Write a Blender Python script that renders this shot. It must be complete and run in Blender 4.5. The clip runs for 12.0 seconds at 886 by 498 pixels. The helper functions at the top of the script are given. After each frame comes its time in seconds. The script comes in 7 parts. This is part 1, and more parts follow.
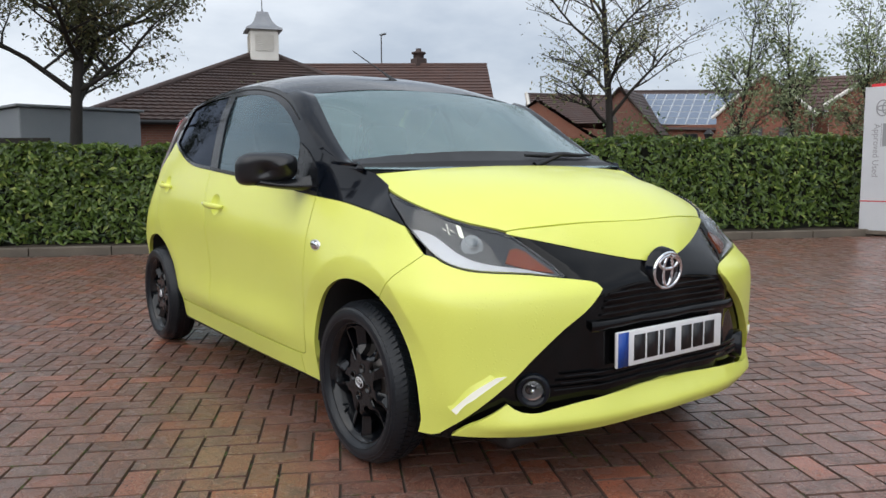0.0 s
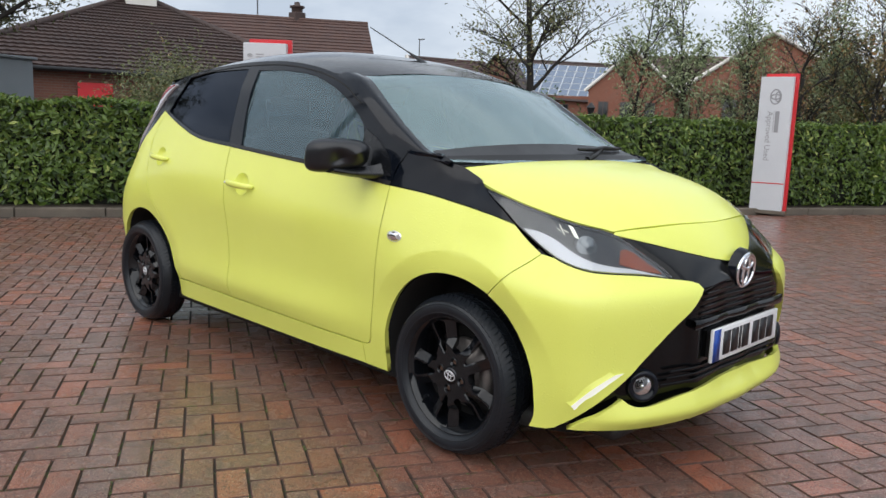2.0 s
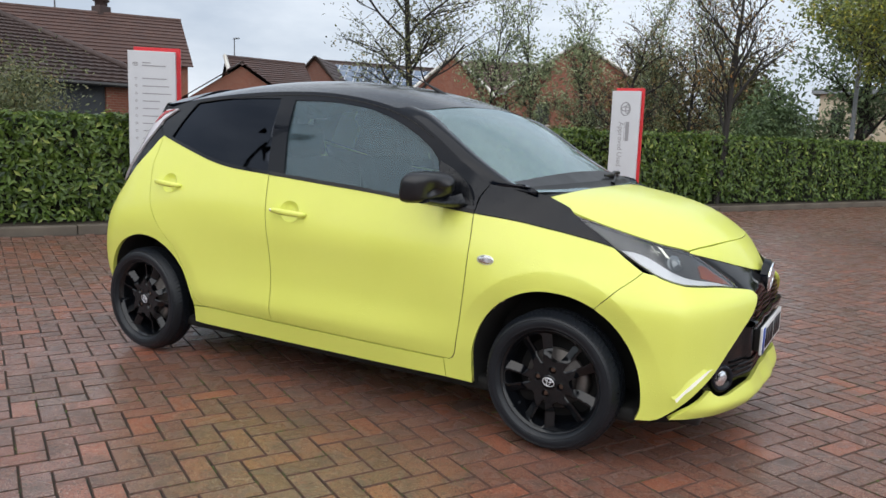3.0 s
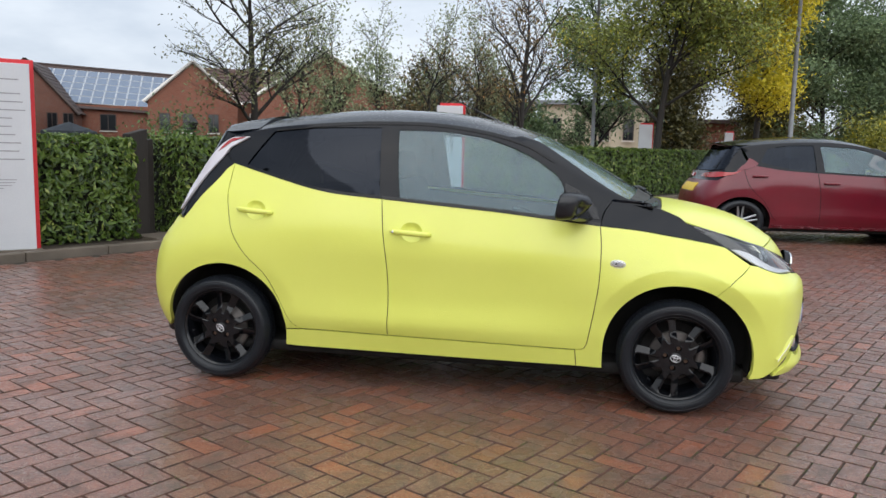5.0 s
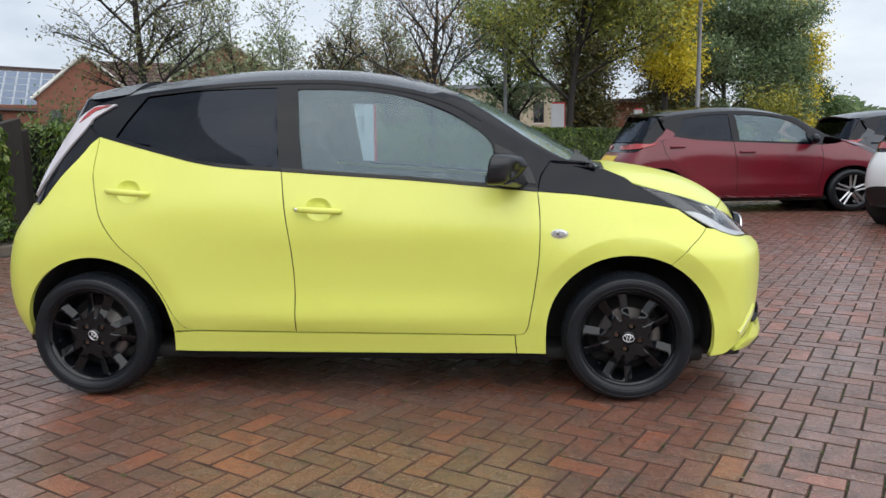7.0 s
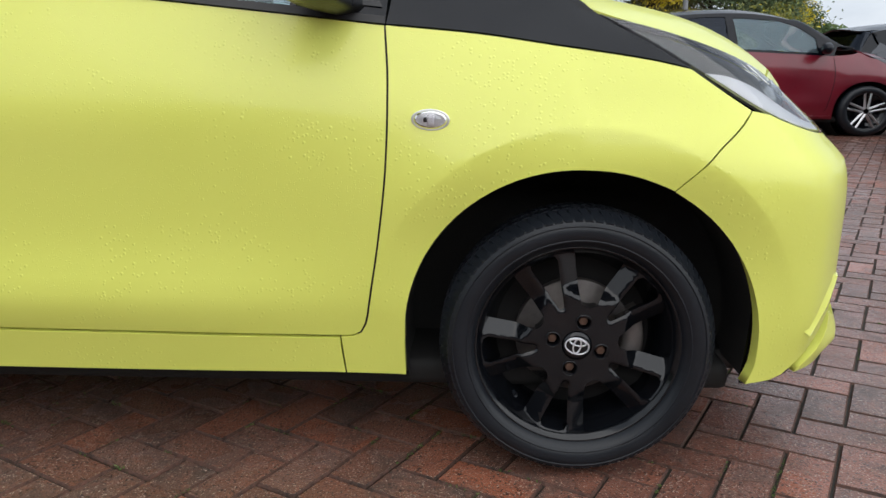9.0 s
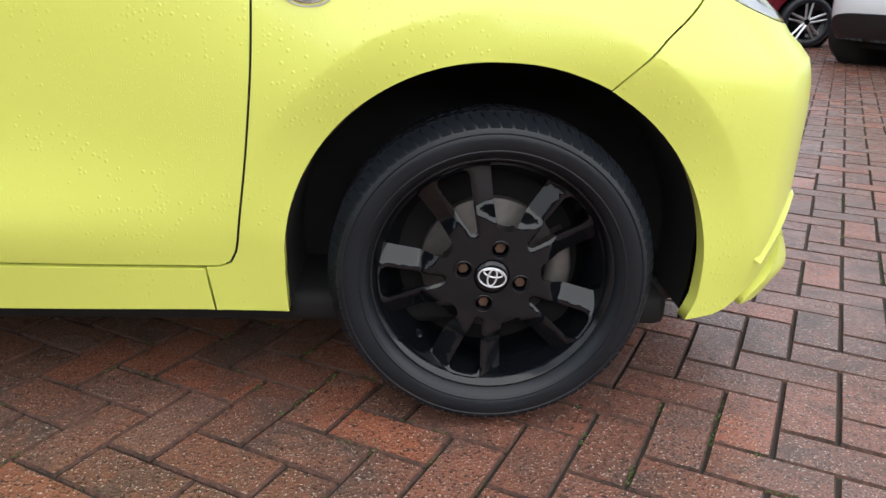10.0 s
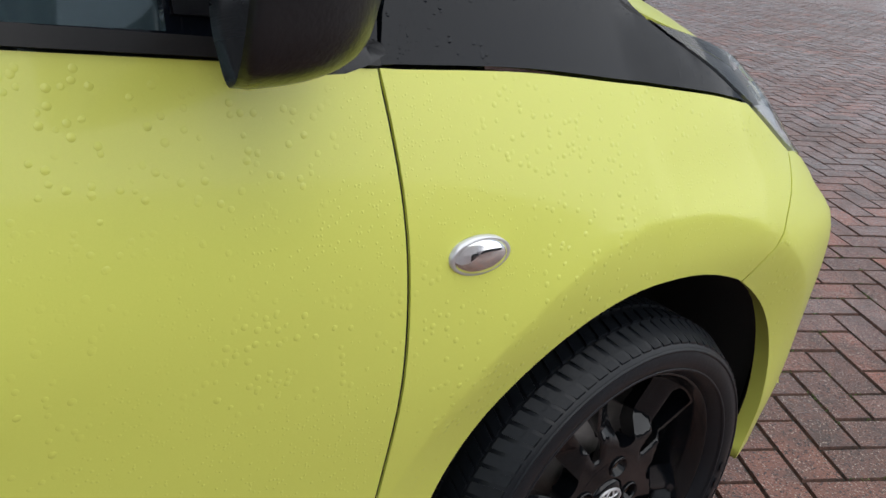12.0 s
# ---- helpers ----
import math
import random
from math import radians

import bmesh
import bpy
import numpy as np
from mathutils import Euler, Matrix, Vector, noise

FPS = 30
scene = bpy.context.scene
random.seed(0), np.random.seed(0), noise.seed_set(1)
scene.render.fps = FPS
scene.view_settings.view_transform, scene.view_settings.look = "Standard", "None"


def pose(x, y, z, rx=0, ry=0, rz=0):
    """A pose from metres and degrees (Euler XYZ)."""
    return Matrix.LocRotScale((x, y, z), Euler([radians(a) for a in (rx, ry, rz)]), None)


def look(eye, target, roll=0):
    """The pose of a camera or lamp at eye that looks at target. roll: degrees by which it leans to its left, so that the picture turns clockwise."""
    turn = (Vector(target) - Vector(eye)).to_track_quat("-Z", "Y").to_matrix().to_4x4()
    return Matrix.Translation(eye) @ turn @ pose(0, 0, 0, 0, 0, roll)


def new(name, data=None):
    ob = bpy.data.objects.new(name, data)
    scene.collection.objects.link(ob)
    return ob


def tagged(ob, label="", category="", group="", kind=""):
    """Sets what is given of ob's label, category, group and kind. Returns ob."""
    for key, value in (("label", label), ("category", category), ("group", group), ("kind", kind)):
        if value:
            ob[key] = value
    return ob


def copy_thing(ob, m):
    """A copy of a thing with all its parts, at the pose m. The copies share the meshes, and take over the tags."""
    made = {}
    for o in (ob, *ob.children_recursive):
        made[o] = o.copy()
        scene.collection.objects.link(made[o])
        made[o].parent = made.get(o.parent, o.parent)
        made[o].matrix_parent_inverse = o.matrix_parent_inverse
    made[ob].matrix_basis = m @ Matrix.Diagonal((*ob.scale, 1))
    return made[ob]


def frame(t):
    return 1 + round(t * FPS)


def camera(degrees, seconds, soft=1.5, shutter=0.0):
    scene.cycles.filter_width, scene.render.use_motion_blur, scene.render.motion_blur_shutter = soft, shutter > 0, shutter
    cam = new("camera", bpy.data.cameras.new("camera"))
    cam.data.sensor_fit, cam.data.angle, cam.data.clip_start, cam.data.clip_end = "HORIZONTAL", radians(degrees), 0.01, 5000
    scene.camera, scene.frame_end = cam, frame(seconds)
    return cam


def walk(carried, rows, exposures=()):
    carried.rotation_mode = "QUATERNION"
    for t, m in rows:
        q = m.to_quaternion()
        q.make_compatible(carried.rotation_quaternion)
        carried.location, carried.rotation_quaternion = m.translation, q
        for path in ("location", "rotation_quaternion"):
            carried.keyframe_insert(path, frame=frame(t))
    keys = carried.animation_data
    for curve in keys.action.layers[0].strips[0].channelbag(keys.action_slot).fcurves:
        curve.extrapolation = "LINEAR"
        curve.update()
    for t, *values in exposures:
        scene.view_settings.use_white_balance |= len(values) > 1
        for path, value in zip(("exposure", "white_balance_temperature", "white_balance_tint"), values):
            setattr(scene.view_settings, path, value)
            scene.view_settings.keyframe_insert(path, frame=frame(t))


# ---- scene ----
cam = camera(60.0, 12.0)

PATH = [
    (0, (3.395, -2.01, 1.003), (1.779, -0.852, 0.79), -0.4),
    (0.5, (3.349, -1.985, 1.0), (1.739, -0.827, 0.743), -0.3),
    (1, (3.298, -1.983, 1.016), (1.695, -0.826, 0.714), -0.1),
    (1.5, (3.171, -2.217, 1.054), (1.609, -1.006, 0.748), 1.0),
    (2, (2.902, -2.595, 1.108), (1.521, -1.181, 0.8), 2.1),
    (2.5, (2.584, -2.991, 1.159), (1.381, -1.421, 0.863), 2.4),
    (3, (2.25, -3.439, 1.199), (1.247, -1.733, 0.91), 2.1),
    (3.2, (2.093, -3.573, 1.197), (1.155, -1.832, 0.903), 2.1),
    (4.8, (0.846, -4.398, 1.239), (0.42, -2.463, 0.962), 1.4),
    (5, (0.717, -4.491, 1.237), (0.356, -2.54, 0.986), 1.3),
    (5.5, (0.509, -4.608, 1.225), (0.289, -2.633, 0.999), 0.6),
    (6, (0.45, -4.63, 1.202), (0.288, -2.65, 0.972), -0.1),
    (6.5, (0.516, -4.4, 1.157), (0.366, -2.422, 0.9), -0.7),
    (7, (0.632, -3.965, 1.113), (0.484, -1.99, 0.835), -0.8),
    (7.2, (0.665, -3.788, 1.114), (0.519, -1.814, 0.833), -0.7),
    (8.8, (0.954, -2.349, 0.858), (0.845, -0.392, 0.46), -0.2),
    (9, (0.97, -2.222, 0.816), (0.881, -0.277, 0.361), 0.1),
    (9.5, (1.027, -2.039, 0.763), (0.986, -0.122, 0.196), 0.7),
    (10, (1.044, -1.956, 0.755), (1.113, -0.074, 0.082), 1.5),
    (10.5, (1.014, -1.868, 0.745), (1.186, -0.017, 0.007), 1.8),
    (11, (0.849, -1.655, 0.864), (1.26, 0.115, 0.029), 3.3),
    (11.5, (0.72, -1.39, 0.893), (1.442, 0.263, 0.03), 4.5),
    (11.7, (0.628, -1.311, 0.946), (1.487, 0.272, 0.076), 5.3),
    (12, (0.448, -1.292, 1.032), (1.543, 0.164, 0.208), 4.7),
]
walk(cam, [(t, look(eye, target, roll)) for t, eye, target, roll in PATH],
     exposures=((0, 0.0), (1.2, 0.09), (3.2, 0.10), (4.8, 0.14), (7.2, 0.08), (8.8, 0.0), (9.5, 0.0), (10.3, 0.58), (11.0, 0.48), (11.5, 0.10), (12.0, -0.34)))


# ---- light: a wet, overcast day ----
world = bpy.data.worlds.new("overcast_sky")
scene.world = world
world.use_nodes = True
wn, wl = world.node_tree.nodes, world.node_tree.links
wn.clear()
w_out, w_bg = wn.new("ShaderNodeOutputWorld"), wn.new("ShaderNodeBackground")
w_sky = wn.new("ShaderNodeTexSky")
w_sky.sky_type, w_sky.sun_disc = "NISHITA", False
w_sky.sun_elevation, w_sky.sun_rotation = radians(42), radians(200)
w_sky.air_density, w_sky.dust_density, w_sky.ozone_density = 1.0, 4.0, 1.0
w_co, w_map = wn.new("ShaderNodeTexCoord"), wn.new("ShaderNodeMapping")
w_map.inputs["Scale"].default_value = (1.0, 1.0, 2.6)
w_cloud, w_ramp, w_mix = wn.new("ShaderNodeTexNoise"), wn.new("ShaderNodeValToRGB"), wn.new("ShaderNodeMix")
w_cloud.inputs["Scale"].default_value, w_cloud.inputs["Detail"].default_value = 2.4, 6.0
w_cloud.inputs["Roughness"].default_value = 0.55
w_ramp.color_ramp.elements[0].position, w_ramp.color_ramp.elements[0].color = 0.34, (4.3, 4.95, 5.9, 1)
w_ramp.color_ramp.elements[1].position, w_ramp.color_ramp.elements[1].color = 0.66, (7.7, 8.2, 8.8, 1)
w_mix.data_type = "RGBA"
w_mix.inputs["Factor"].default_value = 0.88
wl.new(w_co.outputs["Generated"], w_map.inputs["Vector"])
wl.new(w_map.outputs["Vector"], w_cloud.inputs["Vector"])
wl.new(w_cloud.outputs["Fac"], w_ramp.inputs["Fac"])
wl.new(w_sky.outputs["Color"], w_mix.inputs[6])
wl.new(w_ramp.outputs["Color"], w_mix.inputs[7])
wl.new(w_mix.outputs[2], w_bg.inputs["Color"])
wl.new(w_bg.outputs["Background"], w_out.inputs["Surface"])
w_bg.inputs["Strength"].default_value = 0.128

sun_data = bpy.data.lights.new("sun", "SUN")
sun_data.energy, sun_data.angle, sun_data.color = 2.2, radians(100), (1.0, 0.985, 0.965)
sun = new("sun", sun_data)
sun.matrix_world = look((6, -9, 11), (0, 0, 0))


# ---- materials ----
def nodes_of(name):
    m = bpy.data.materials.new(name)
    m.use_nodes = True
    nt = m.node_tree
    return m, nt, nt.nodes["Principled BSDF"]


def noise_node(nt, scale, detail=4.0, rough=0.55, coords="Object", stretch=None):
    co, tex = nt.nodes.new("ShaderNodeTexCoord"), nt.nodes.new("ShaderNodeTexNoise")
    tex.inputs["Scale"].default_value, tex.inputs["Detail"].default_value = scale, detail
    tex.inputs["Roughness"].default_value = rough
    if stretch:
        mp = nt.nodes.new("ShaderNodeMapping")
        mp.inputs["Scale"].default_value = stretch
        nt.links.new(co.outputs[coords], mp.inputs["Vector"])
        nt.links.new(mp.outputs["Vector"], tex.inputs["Vector"])
    else:
        nt.links.new(co.outputs[coords], tex.inputs["Vector"])
    return tex


def ramp_node(nt, fac, stops):
    r = nt.nodes.new("ShaderNodeValToRGB")
    while len(r.color_ramp.elements) < len(stops):
        r.color_ramp.elements.new(0.5)
    for e, (p, c) in zip(r.color_ramp.elements, stops):
        e.position = p
        e.color = (*c, 1) if len(c) == 3 else c
    nt.links.new(fac, r.inputs["Fac"])
    return r.outputs["Color"]


def mix_node(nt, fac, a, b, blend="MIX"):
    m = nt.nodes.new("ShaderNodeMix")
    m.data_type, m.blend_type = "RGBA", blend
    for socket, v in ((m.inputs["Factor"], fac), (m.inputs[6], a), (m.inputs[7], b)):
        if isinstance(v, (int, float)):
            socket.default_value = v
        elif isinstance(v, tuple):
            socket.default_value = (*v, 1)
        else:
            nt.links.new(v, socket)
    return m.outputs[2]


def range_node(nt, value, a, b, lo=0.0, hi=1.0):
    r = nt.nodes.new("ShaderNodeMapRange")
    r.inputs["From Min"].default_value, r.inputs["From Max"].default_value = lo, hi
    r.inputs["To Min"].default_value, r.inputs["To Max"].default_value = a, b
    nt.links.new(value, r.inputs["Value"])
    return r.outputs["Result"]


def bump_node(nt, bsdf, height, strength, distance):
    b = nt.nodes.new("ShaderNodeBump")
    b.inputs["Strength"].default_value, b.inputs["Distance"].default_value = strength, distance
    nt.links.new(height, b.inputs["Height"])
    nt.links.new(b.outputs["Normal"], bsdf.inputs["Normal"])
    return b


def worn(name, base, other, scale=3.0, rough=0.6, rough_to=None, metal=0.0, bump=0.15, depth=0.004, fine=60.0, coat=0.0, stretch=None):
    """A surface of two colours, mottled at a large and a fine scale, with fine relief."""
    m, nt, b = nodes_of(name)
    big, small = noise_node(nt, scale, 5, stretch=stretch), noise_node(nt, fine, 4, stretch=stretch)
    both = mix_node(nt, 0.35, big.outputs["Fac"], small.outputs["Fac"])
    nt.links.new(ramp_node(nt, both, [(0.32, base), (0.68, other)]), b.inputs["Base Color"])
    nt.links.new(range_node(nt, big.outputs["Fac"], rough, rough if rough_to is None else rough_to, 0.3, 0.7), b.inputs["Roughness"])
    b.inputs["Metallic"].default_value = metal
    b.inputs["Coat Weight"].default_value = coat
    if bump:
        bump_node(nt, b, small.outputs["Fac"], bump, depth)
    return m


def droplets(nt, scale, size, share):
    """Raindrops standing on a surface: a height between 0 and 1."""
    co, vo = nt.nodes.new("ShaderNodeTexCoord"), nt.nodes.new("ShaderNodeTexVoronoi")
    vo.inputs["Scale"].default_value, vo.inputs["Randomness"].default_value = scale, 1.0
    nt.links.new(co.outputs["Object"], vo.inputs["Vector"])
    sep = nt.nodes.new("ShaderNodeSeparateColor")
    nt.links.new(vo.outputs["Color"], sep.inputs["Color"])
    dome = range_node(nt, vo.outputs["Distance"], 1.0, 0.0, 0.0, size)
    chosen = range_node(nt, sep.outputs["Red"], 0.0, 1.0, 1 - share, 1 - share + 0.02)
    mul = nt.nodes.new("ShaderNodeMath")
    mul.operation = "MULTIPLY"
    nt.links.new(dome, mul.inputs[0])
    nt.links.new(chosen, mul.inputs[1])
    root = nt.nodes.new("ShaderNodeMath")
    root.operation = "POWER"
    root.inputs[1].default_value = 0.5
    nt.links.new(mul.outputs[0], root.inputs[0])
    return root.outputs[0]


def paint(name, colour, flake, rough=0.3, coat=0.7, drops=0.35, drop_scale=75.0):
    m, nt, b = nodes_of(name)
    tone = noise_node(nt, 2.2, 3)
    grain = noise_node(nt, 900, 2)
    mixed = mix_node(nt, 0.4, tone.outputs["Fac"], grain.outputs["Fac"])
    nt.links.new(ramp_node(nt, mixed, [(0.3, colour), (0.7, flake)]), b.inputs["Base Color"])
    b.inputs["Roughness"].default_value = rough
    b.inputs["Coat Weight"].default_value, b.inputs["Coat Roughness"].default_value = coat, 0.07
    clump = noise_node(nt, 7, 2)
    drops_a, drops_b = droplets(nt, drop_scale, 0.36, drops), droplets(nt, drop_scale * 2.3, 0.36, drops * 0.7)
    height = nt.nodes.new("ShaderNodeMath")
    height.operation = "MULTIPLY_ADD"
    nt.links.new(drops_a, height.inputs[0])
    nt.links.new(range_node(nt, clump.outputs["Fac"], 0.0, 1.0, 0.47, 0.56), height.inputs[1])
    small = nt.nodes.new("ShaderNodeMath")
    small.operation = "MULTIPLY"
    nt.links.new(drops_b, small.inputs[0])
    nt.links.new(range_node(nt, clump.outputs["Fac"], 0.5, 0.0, 0.42, 0.52), small.inputs[1])
    nt.links.new(small.outputs[0], height.inputs[2])
    bm_node = bump_node(nt, b, height.outputs[0], 0.52, 0.0013)
    nt.links.new(bm_node.outputs["Normal"], b.inputs["Coat Normal"])
    return m


def plain(name, colour, rough=0.5, metal=0.0, coat=0.0, emit=None, strength=0.0):
    m, nt, b = nodes_of(name)
    b.inputs["Base Color"].default_value = (*colour, 1)
    b.inputs["Roughness"].default_value, b.inputs["Metallic"].default_value = rough, metal
    b.inputs["Coat Weight"].default_value = coat
    if emit:
        b.inputs["Emission Color"].default_value = (*emit, 1)
        b.inputs["Emission Strength"].default_value = strength
    return m


def pane(name, tint, gloss=1.0, wet=True, light_veil=0.0, light_veil_colour=(0.5, 0.5, 0.5)):
    """A thin glass pane: tinted see-through with a mirror's gloss that grows at a grazing view, and a pale diffuse
    layer that paints in sky light.
    """
    m = bpy.data.materials.new(name)
    m.use_nodes = True
    nt = m.node_tree
    nt.nodes.clear()
    out, mix = nt.nodes.new("ShaderNodeOutputMaterial"), nt.nodes.new("ShaderNodeMixShader")
    clear, shine, fres = nt.nodes.new("ShaderNodeBsdfTransparent"), nt.nodes.new("ShaderNodeBsdfGlossy"), nt.nodes.new("ShaderNodeFresnel")
    clear.inputs["Color"].default_value = (*tint, 1)
    shine.inputs["Color"].default_value = (*gloss, 1) if isinstance(gloss, tuple) else (gloss, gloss, gloss, 1)
    shine.inputs["Roughness"].default_value = 0.03
    fres.inputs["IOR"].default_value = 1.75
    nt.links.new(fres.outputs["Fac"], mix.inputs["Fac"])
    if light_veil:
        # diffuse layer coloured like the sky light reflected in and seen through the glass
        fog, both_ways = nt.nodes.new("ShaderNodeBsdfDiffuse"), nt.nodes.new("ShaderNodeMixShader")
        fog.inputs["Color"].default_value = (*light_veil_colour, 1)
        runs = noise_node(nt, 14, 5, stretch=(1, 1, 0.22))
        nt.links.new(range_node(nt, runs.outputs["Fac"], light_veil * 0.85, light_veil * 1.08, 0.3, 0.7), both_ways.inputs["Fac"])
        nt.links.new(clear.outputs["BSDF"], both_ways.inputs[1])
        nt.links.new(fog.outputs["BSDF"], both_ways.inputs[2])
        nt.links.new(both_ways.outputs["Shader"], mix.inputs[1])
    else:
        nt.links.new(clear.outputs["BSDF"], mix.inputs[1])
    nt.links.new(shine.outputs["BSDF"], mix.inputs[2])
    if wet:
        streak = noise_node(nt, 55, 3, stretch=(1, 1, 0.25))
        b = nt.nodes.new("ShaderNodeBump")
        b.inputs["Strength"].default_value, b.inputs["Distance"].default_value = 0.05, 0.002
        nt.links.new(streak.outputs["Fac"], b.inputs["Height"])
        nt.links.new(b.outputs["Normal"], shine.inputs["Normal"])
    nt.links.new(mix.outputs["Shader"], out.inputs["Surface"])
    return m


def brickwork(name, bricks, bricks_b, mortar, axis="x", scale=1.0):
    """Far brick walls, in courses of real size, taken along the wall's own length and height."""
    m, nt, b = nodes_of(name)
    co, sep, com = nt.nodes.new("ShaderNodeTexCoord"), nt.nodes.new("ShaderNodeSeparateXYZ"), nt.nodes.new("ShaderNodeCombineXYZ")
    add = nt.nodes.new("ShaderNodeMath")
    nt.links.new(co.outputs["Object"], sep.inputs["Vector"])
    nt.links.new(sep.outputs["X"], add.inputs[0])
    nt.links.new(sep.outputs["Y"], add.inputs[1])
    nt.links.new(add.outputs[0], com.inputs["X"])
    nt.links.new(sep.outputs["Z"], com.inputs["Y"])
    tex = nt.nodes.new("ShaderNodeTexBrick")
    tex.inputs["Scale"].default_value = 1.0
    tex.inputs["Brick Width"].default_value, tex.inputs["Row Height"].default_value = 0.225, 0.075
    tex.inputs["Mortar Size"].default_value = 0.006
    tex.inputs["Color1"].default_value, tex.inputs["Color2"].default_value = (*bricks, 1), (*bricks_b, 1)
    tex.inputs["Mortar"].default_value = (*mortar, 1)
    nt.links.new(com.outputs["Vector"], tex.inputs["Vector"])
    big = noise_node(nt, 0.8, 4)
    nt.links.new(mix_node(nt, range_node(nt, big.outputs["Fac"], 0, 0.5), tex.outputs["Color"], tuple(c * 0.6 for c in bricks)), b.inputs["Base Color"])
    b.inputs["Roughness"].default_value = 0.85
    bump_node(nt, b, tex.outputs["Fac"], 0.4, -0.004)
    return m


def leafy(name, dark, light, rare, gloss=0.4):
    """Leaves: each its own tone between dark and light, a few in a rarer colour, and a little light through them."""
    m, nt, b = nodes_of(name)
    geo = nt.nodes.new("ShaderNodeNewGeometry")
    c = ramp_node(nt, geo.outputs["Random Per Island"], [(0.0, dark), (0.55, light), (0.9, light), (0.97, rare)])
    nt.links.new(c, b.inputs["Base Color"])
    b.inputs["Roughness"].default_value = gloss
    b.inputs["Transmission Weight"].default_value = 0.0
    trans, mixs = nt.nodes.new("ShaderNodeBsdfTranslucent"), nt.nodes.new("ShaderNodeMixShader")
    nt.links.new(c, trans.inputs["Color"])
    mixs.inputs["Fac"].default_value = 0.3
    out = nt.nodes["Material Output"]
    nt.links.new(b.outputs["BSDF"], mixs.inputs[1])
    nt.links.new(trans.outputs["BSDF"], mixs.inputs[2])
    nt.links.new(mixs.outputs["Shader"], out.inputs["Surface"])
    return m


def paver_material(name, source):
    """Wet, worn red-brown block paving, each block its own tone, with aggregate grains, dark stains and a thin film of water."""
    m, nt, b = nodes_of(name)
    if source == "object":
        rnd = nt.nodes.new("ShaderNodeObjectInfo").outputs["Random"]
    else:
        rnd = nt.nodes.new("ShaderNodeNewGeometry").outputs["Random Per Island"]
    geo = nt.nodes.new("ShaderNodeNewGeometry")
    tone = ramp_node(nt, rnd, [(0.0, (0.165, 0.072, 0.052)), (0.25, (0.220, 0.084, 0.056)), (0.5, (0.260, 0.094, 0.060)), (0.70, (0.225, 0.110, 0.084)), (0.86, (0.330, 0.104, 0.058)), (1.0, (0.390, 0.118, 0.062))])
    tex = []
    for scale, detail in ((0.35, 4), (8.0, 7), (230.0, 1), (190.0, 2), (38.0, 4), (1.6, 4)):
        t = nt.nodes.new("ShaderNodeTexNoise")
        t.inputs["Scale"].default_value, t.inputs["Detail"].default_value = scale, detail
        nt.links.new(geo.outputs["Position"], t.inputs["Vector"])
        tex.append(t.outputs["Fac"])
    moss = mix_node(nt, range_node(nt, tex[0], 0.0, 0.4, 0.50, 0.66), tone, (0.110, 0.082, 0.055))
    blotch = mix_node(nt, range_node(nt, tex[1], 0.0, 0.72, 0.45, 0.68), moss, (0.066, 0.046, 0.038))
    worn_off = mix_node(nt, range_node(nt, tex[4], 0.0, 0.55, 0.52, 0.70), blotch, (0.290, 0.112, 0.066))
    grain = mix_node(nt, range_node(nt, tex[2], 0.0, 0.85, 0.645, 0.68), worn_off, (0.58, 0.47, 0.38))
    pit = mix_node(nt, range_node(nt, tex[3], 0.0, 0.92, 0.565, 0.635), grain, (0.024, 0.017, 0.014))
    nt.links.new(pit, b.inputs["Base Color"])
    nt.links.new(range_node(nt, tex[1], 0.30, 0.55, 0.35, 0.65), b.inputs["Roughness"])
    b.inputs["Specular IOR Level"].default_value = 0.45
    nt.links.new(range_node(nt, tex[5], 0.55, 1.0, 0.38, 0.60), b.inputs["Coat Weight"])
    nt.links.new(range_node(nt, tex[1], 0.18, 0.34, 0.35, 0.65), b.inputs["Coat Roughness"])
    b.inputs["Coat IOR"].default_value = 1.36
    bump_node(nt, b, mix_node(nt, 0.5, tex[2], tex[3]), 1.0, 0.007)
    film = nt.nodes.new("ShaderNodeBump")
    film.inputs["Strength"].default_value, film.inputs["Distance"].default_value = 0.5, 0.003
    nt.links.new(mix_node(nt, 0.4, tex[4], tex[3]), film.inputs["Height"])
    nt.links.new(film.outputs["Normal"], b.inputs["Coat Normal"])
    return m


YELLOW = paint("lime_yellow_paint", (0.735, 0.785, 0.140), (0.785, 0.825, 0.168), rough=0.36, coat=0.35, drops=0.42, drop_scale=115)
GLOSS_BLACK = paint("wet_black_paint", (0.0025, 0.004, 0.0075), (0.0055, 0.0075, 0.012), rough=0.07, coat=0.0, drops=0.40, drop_scale=130)
GLOSS_BLACK.node_tree.nodes["Principled BSDF"].inputs["Specular IOR Level"].default_value = 0.28
LINER = worn("wheel_arch_lining", (0.014, 0.014, 0.015), (0.026, 0.026, 0.026), 9, 0.8, 0.9, bump=0.2, fine=300)
TRIM_BLACK = worn("black_plastic", (0.007, 0.007, 0.008), (0.013, 0.013, 0.014), 6, 0.35, 0.5, bump=0.1, depth=0.001, fine=400)
PIANO = plain("gloss_black_plastic", (0.003, 0.003, 0.0035), 0.10)
PIANO.node_tree.nodes["Principled BSDF"].inputs["Specular IOR Level"].default_value = 0.26
DARK = plain("black_void", (0.006, 0.006, 0.006), 0.8)
RUBBER = worn("wet_tyre_rubber", (0.007, 0.009, 0.012), (0.012, 0.015, 0.020), 9, 0.30, 0.44, bump=0.2, depth=0.0015, fine=200)
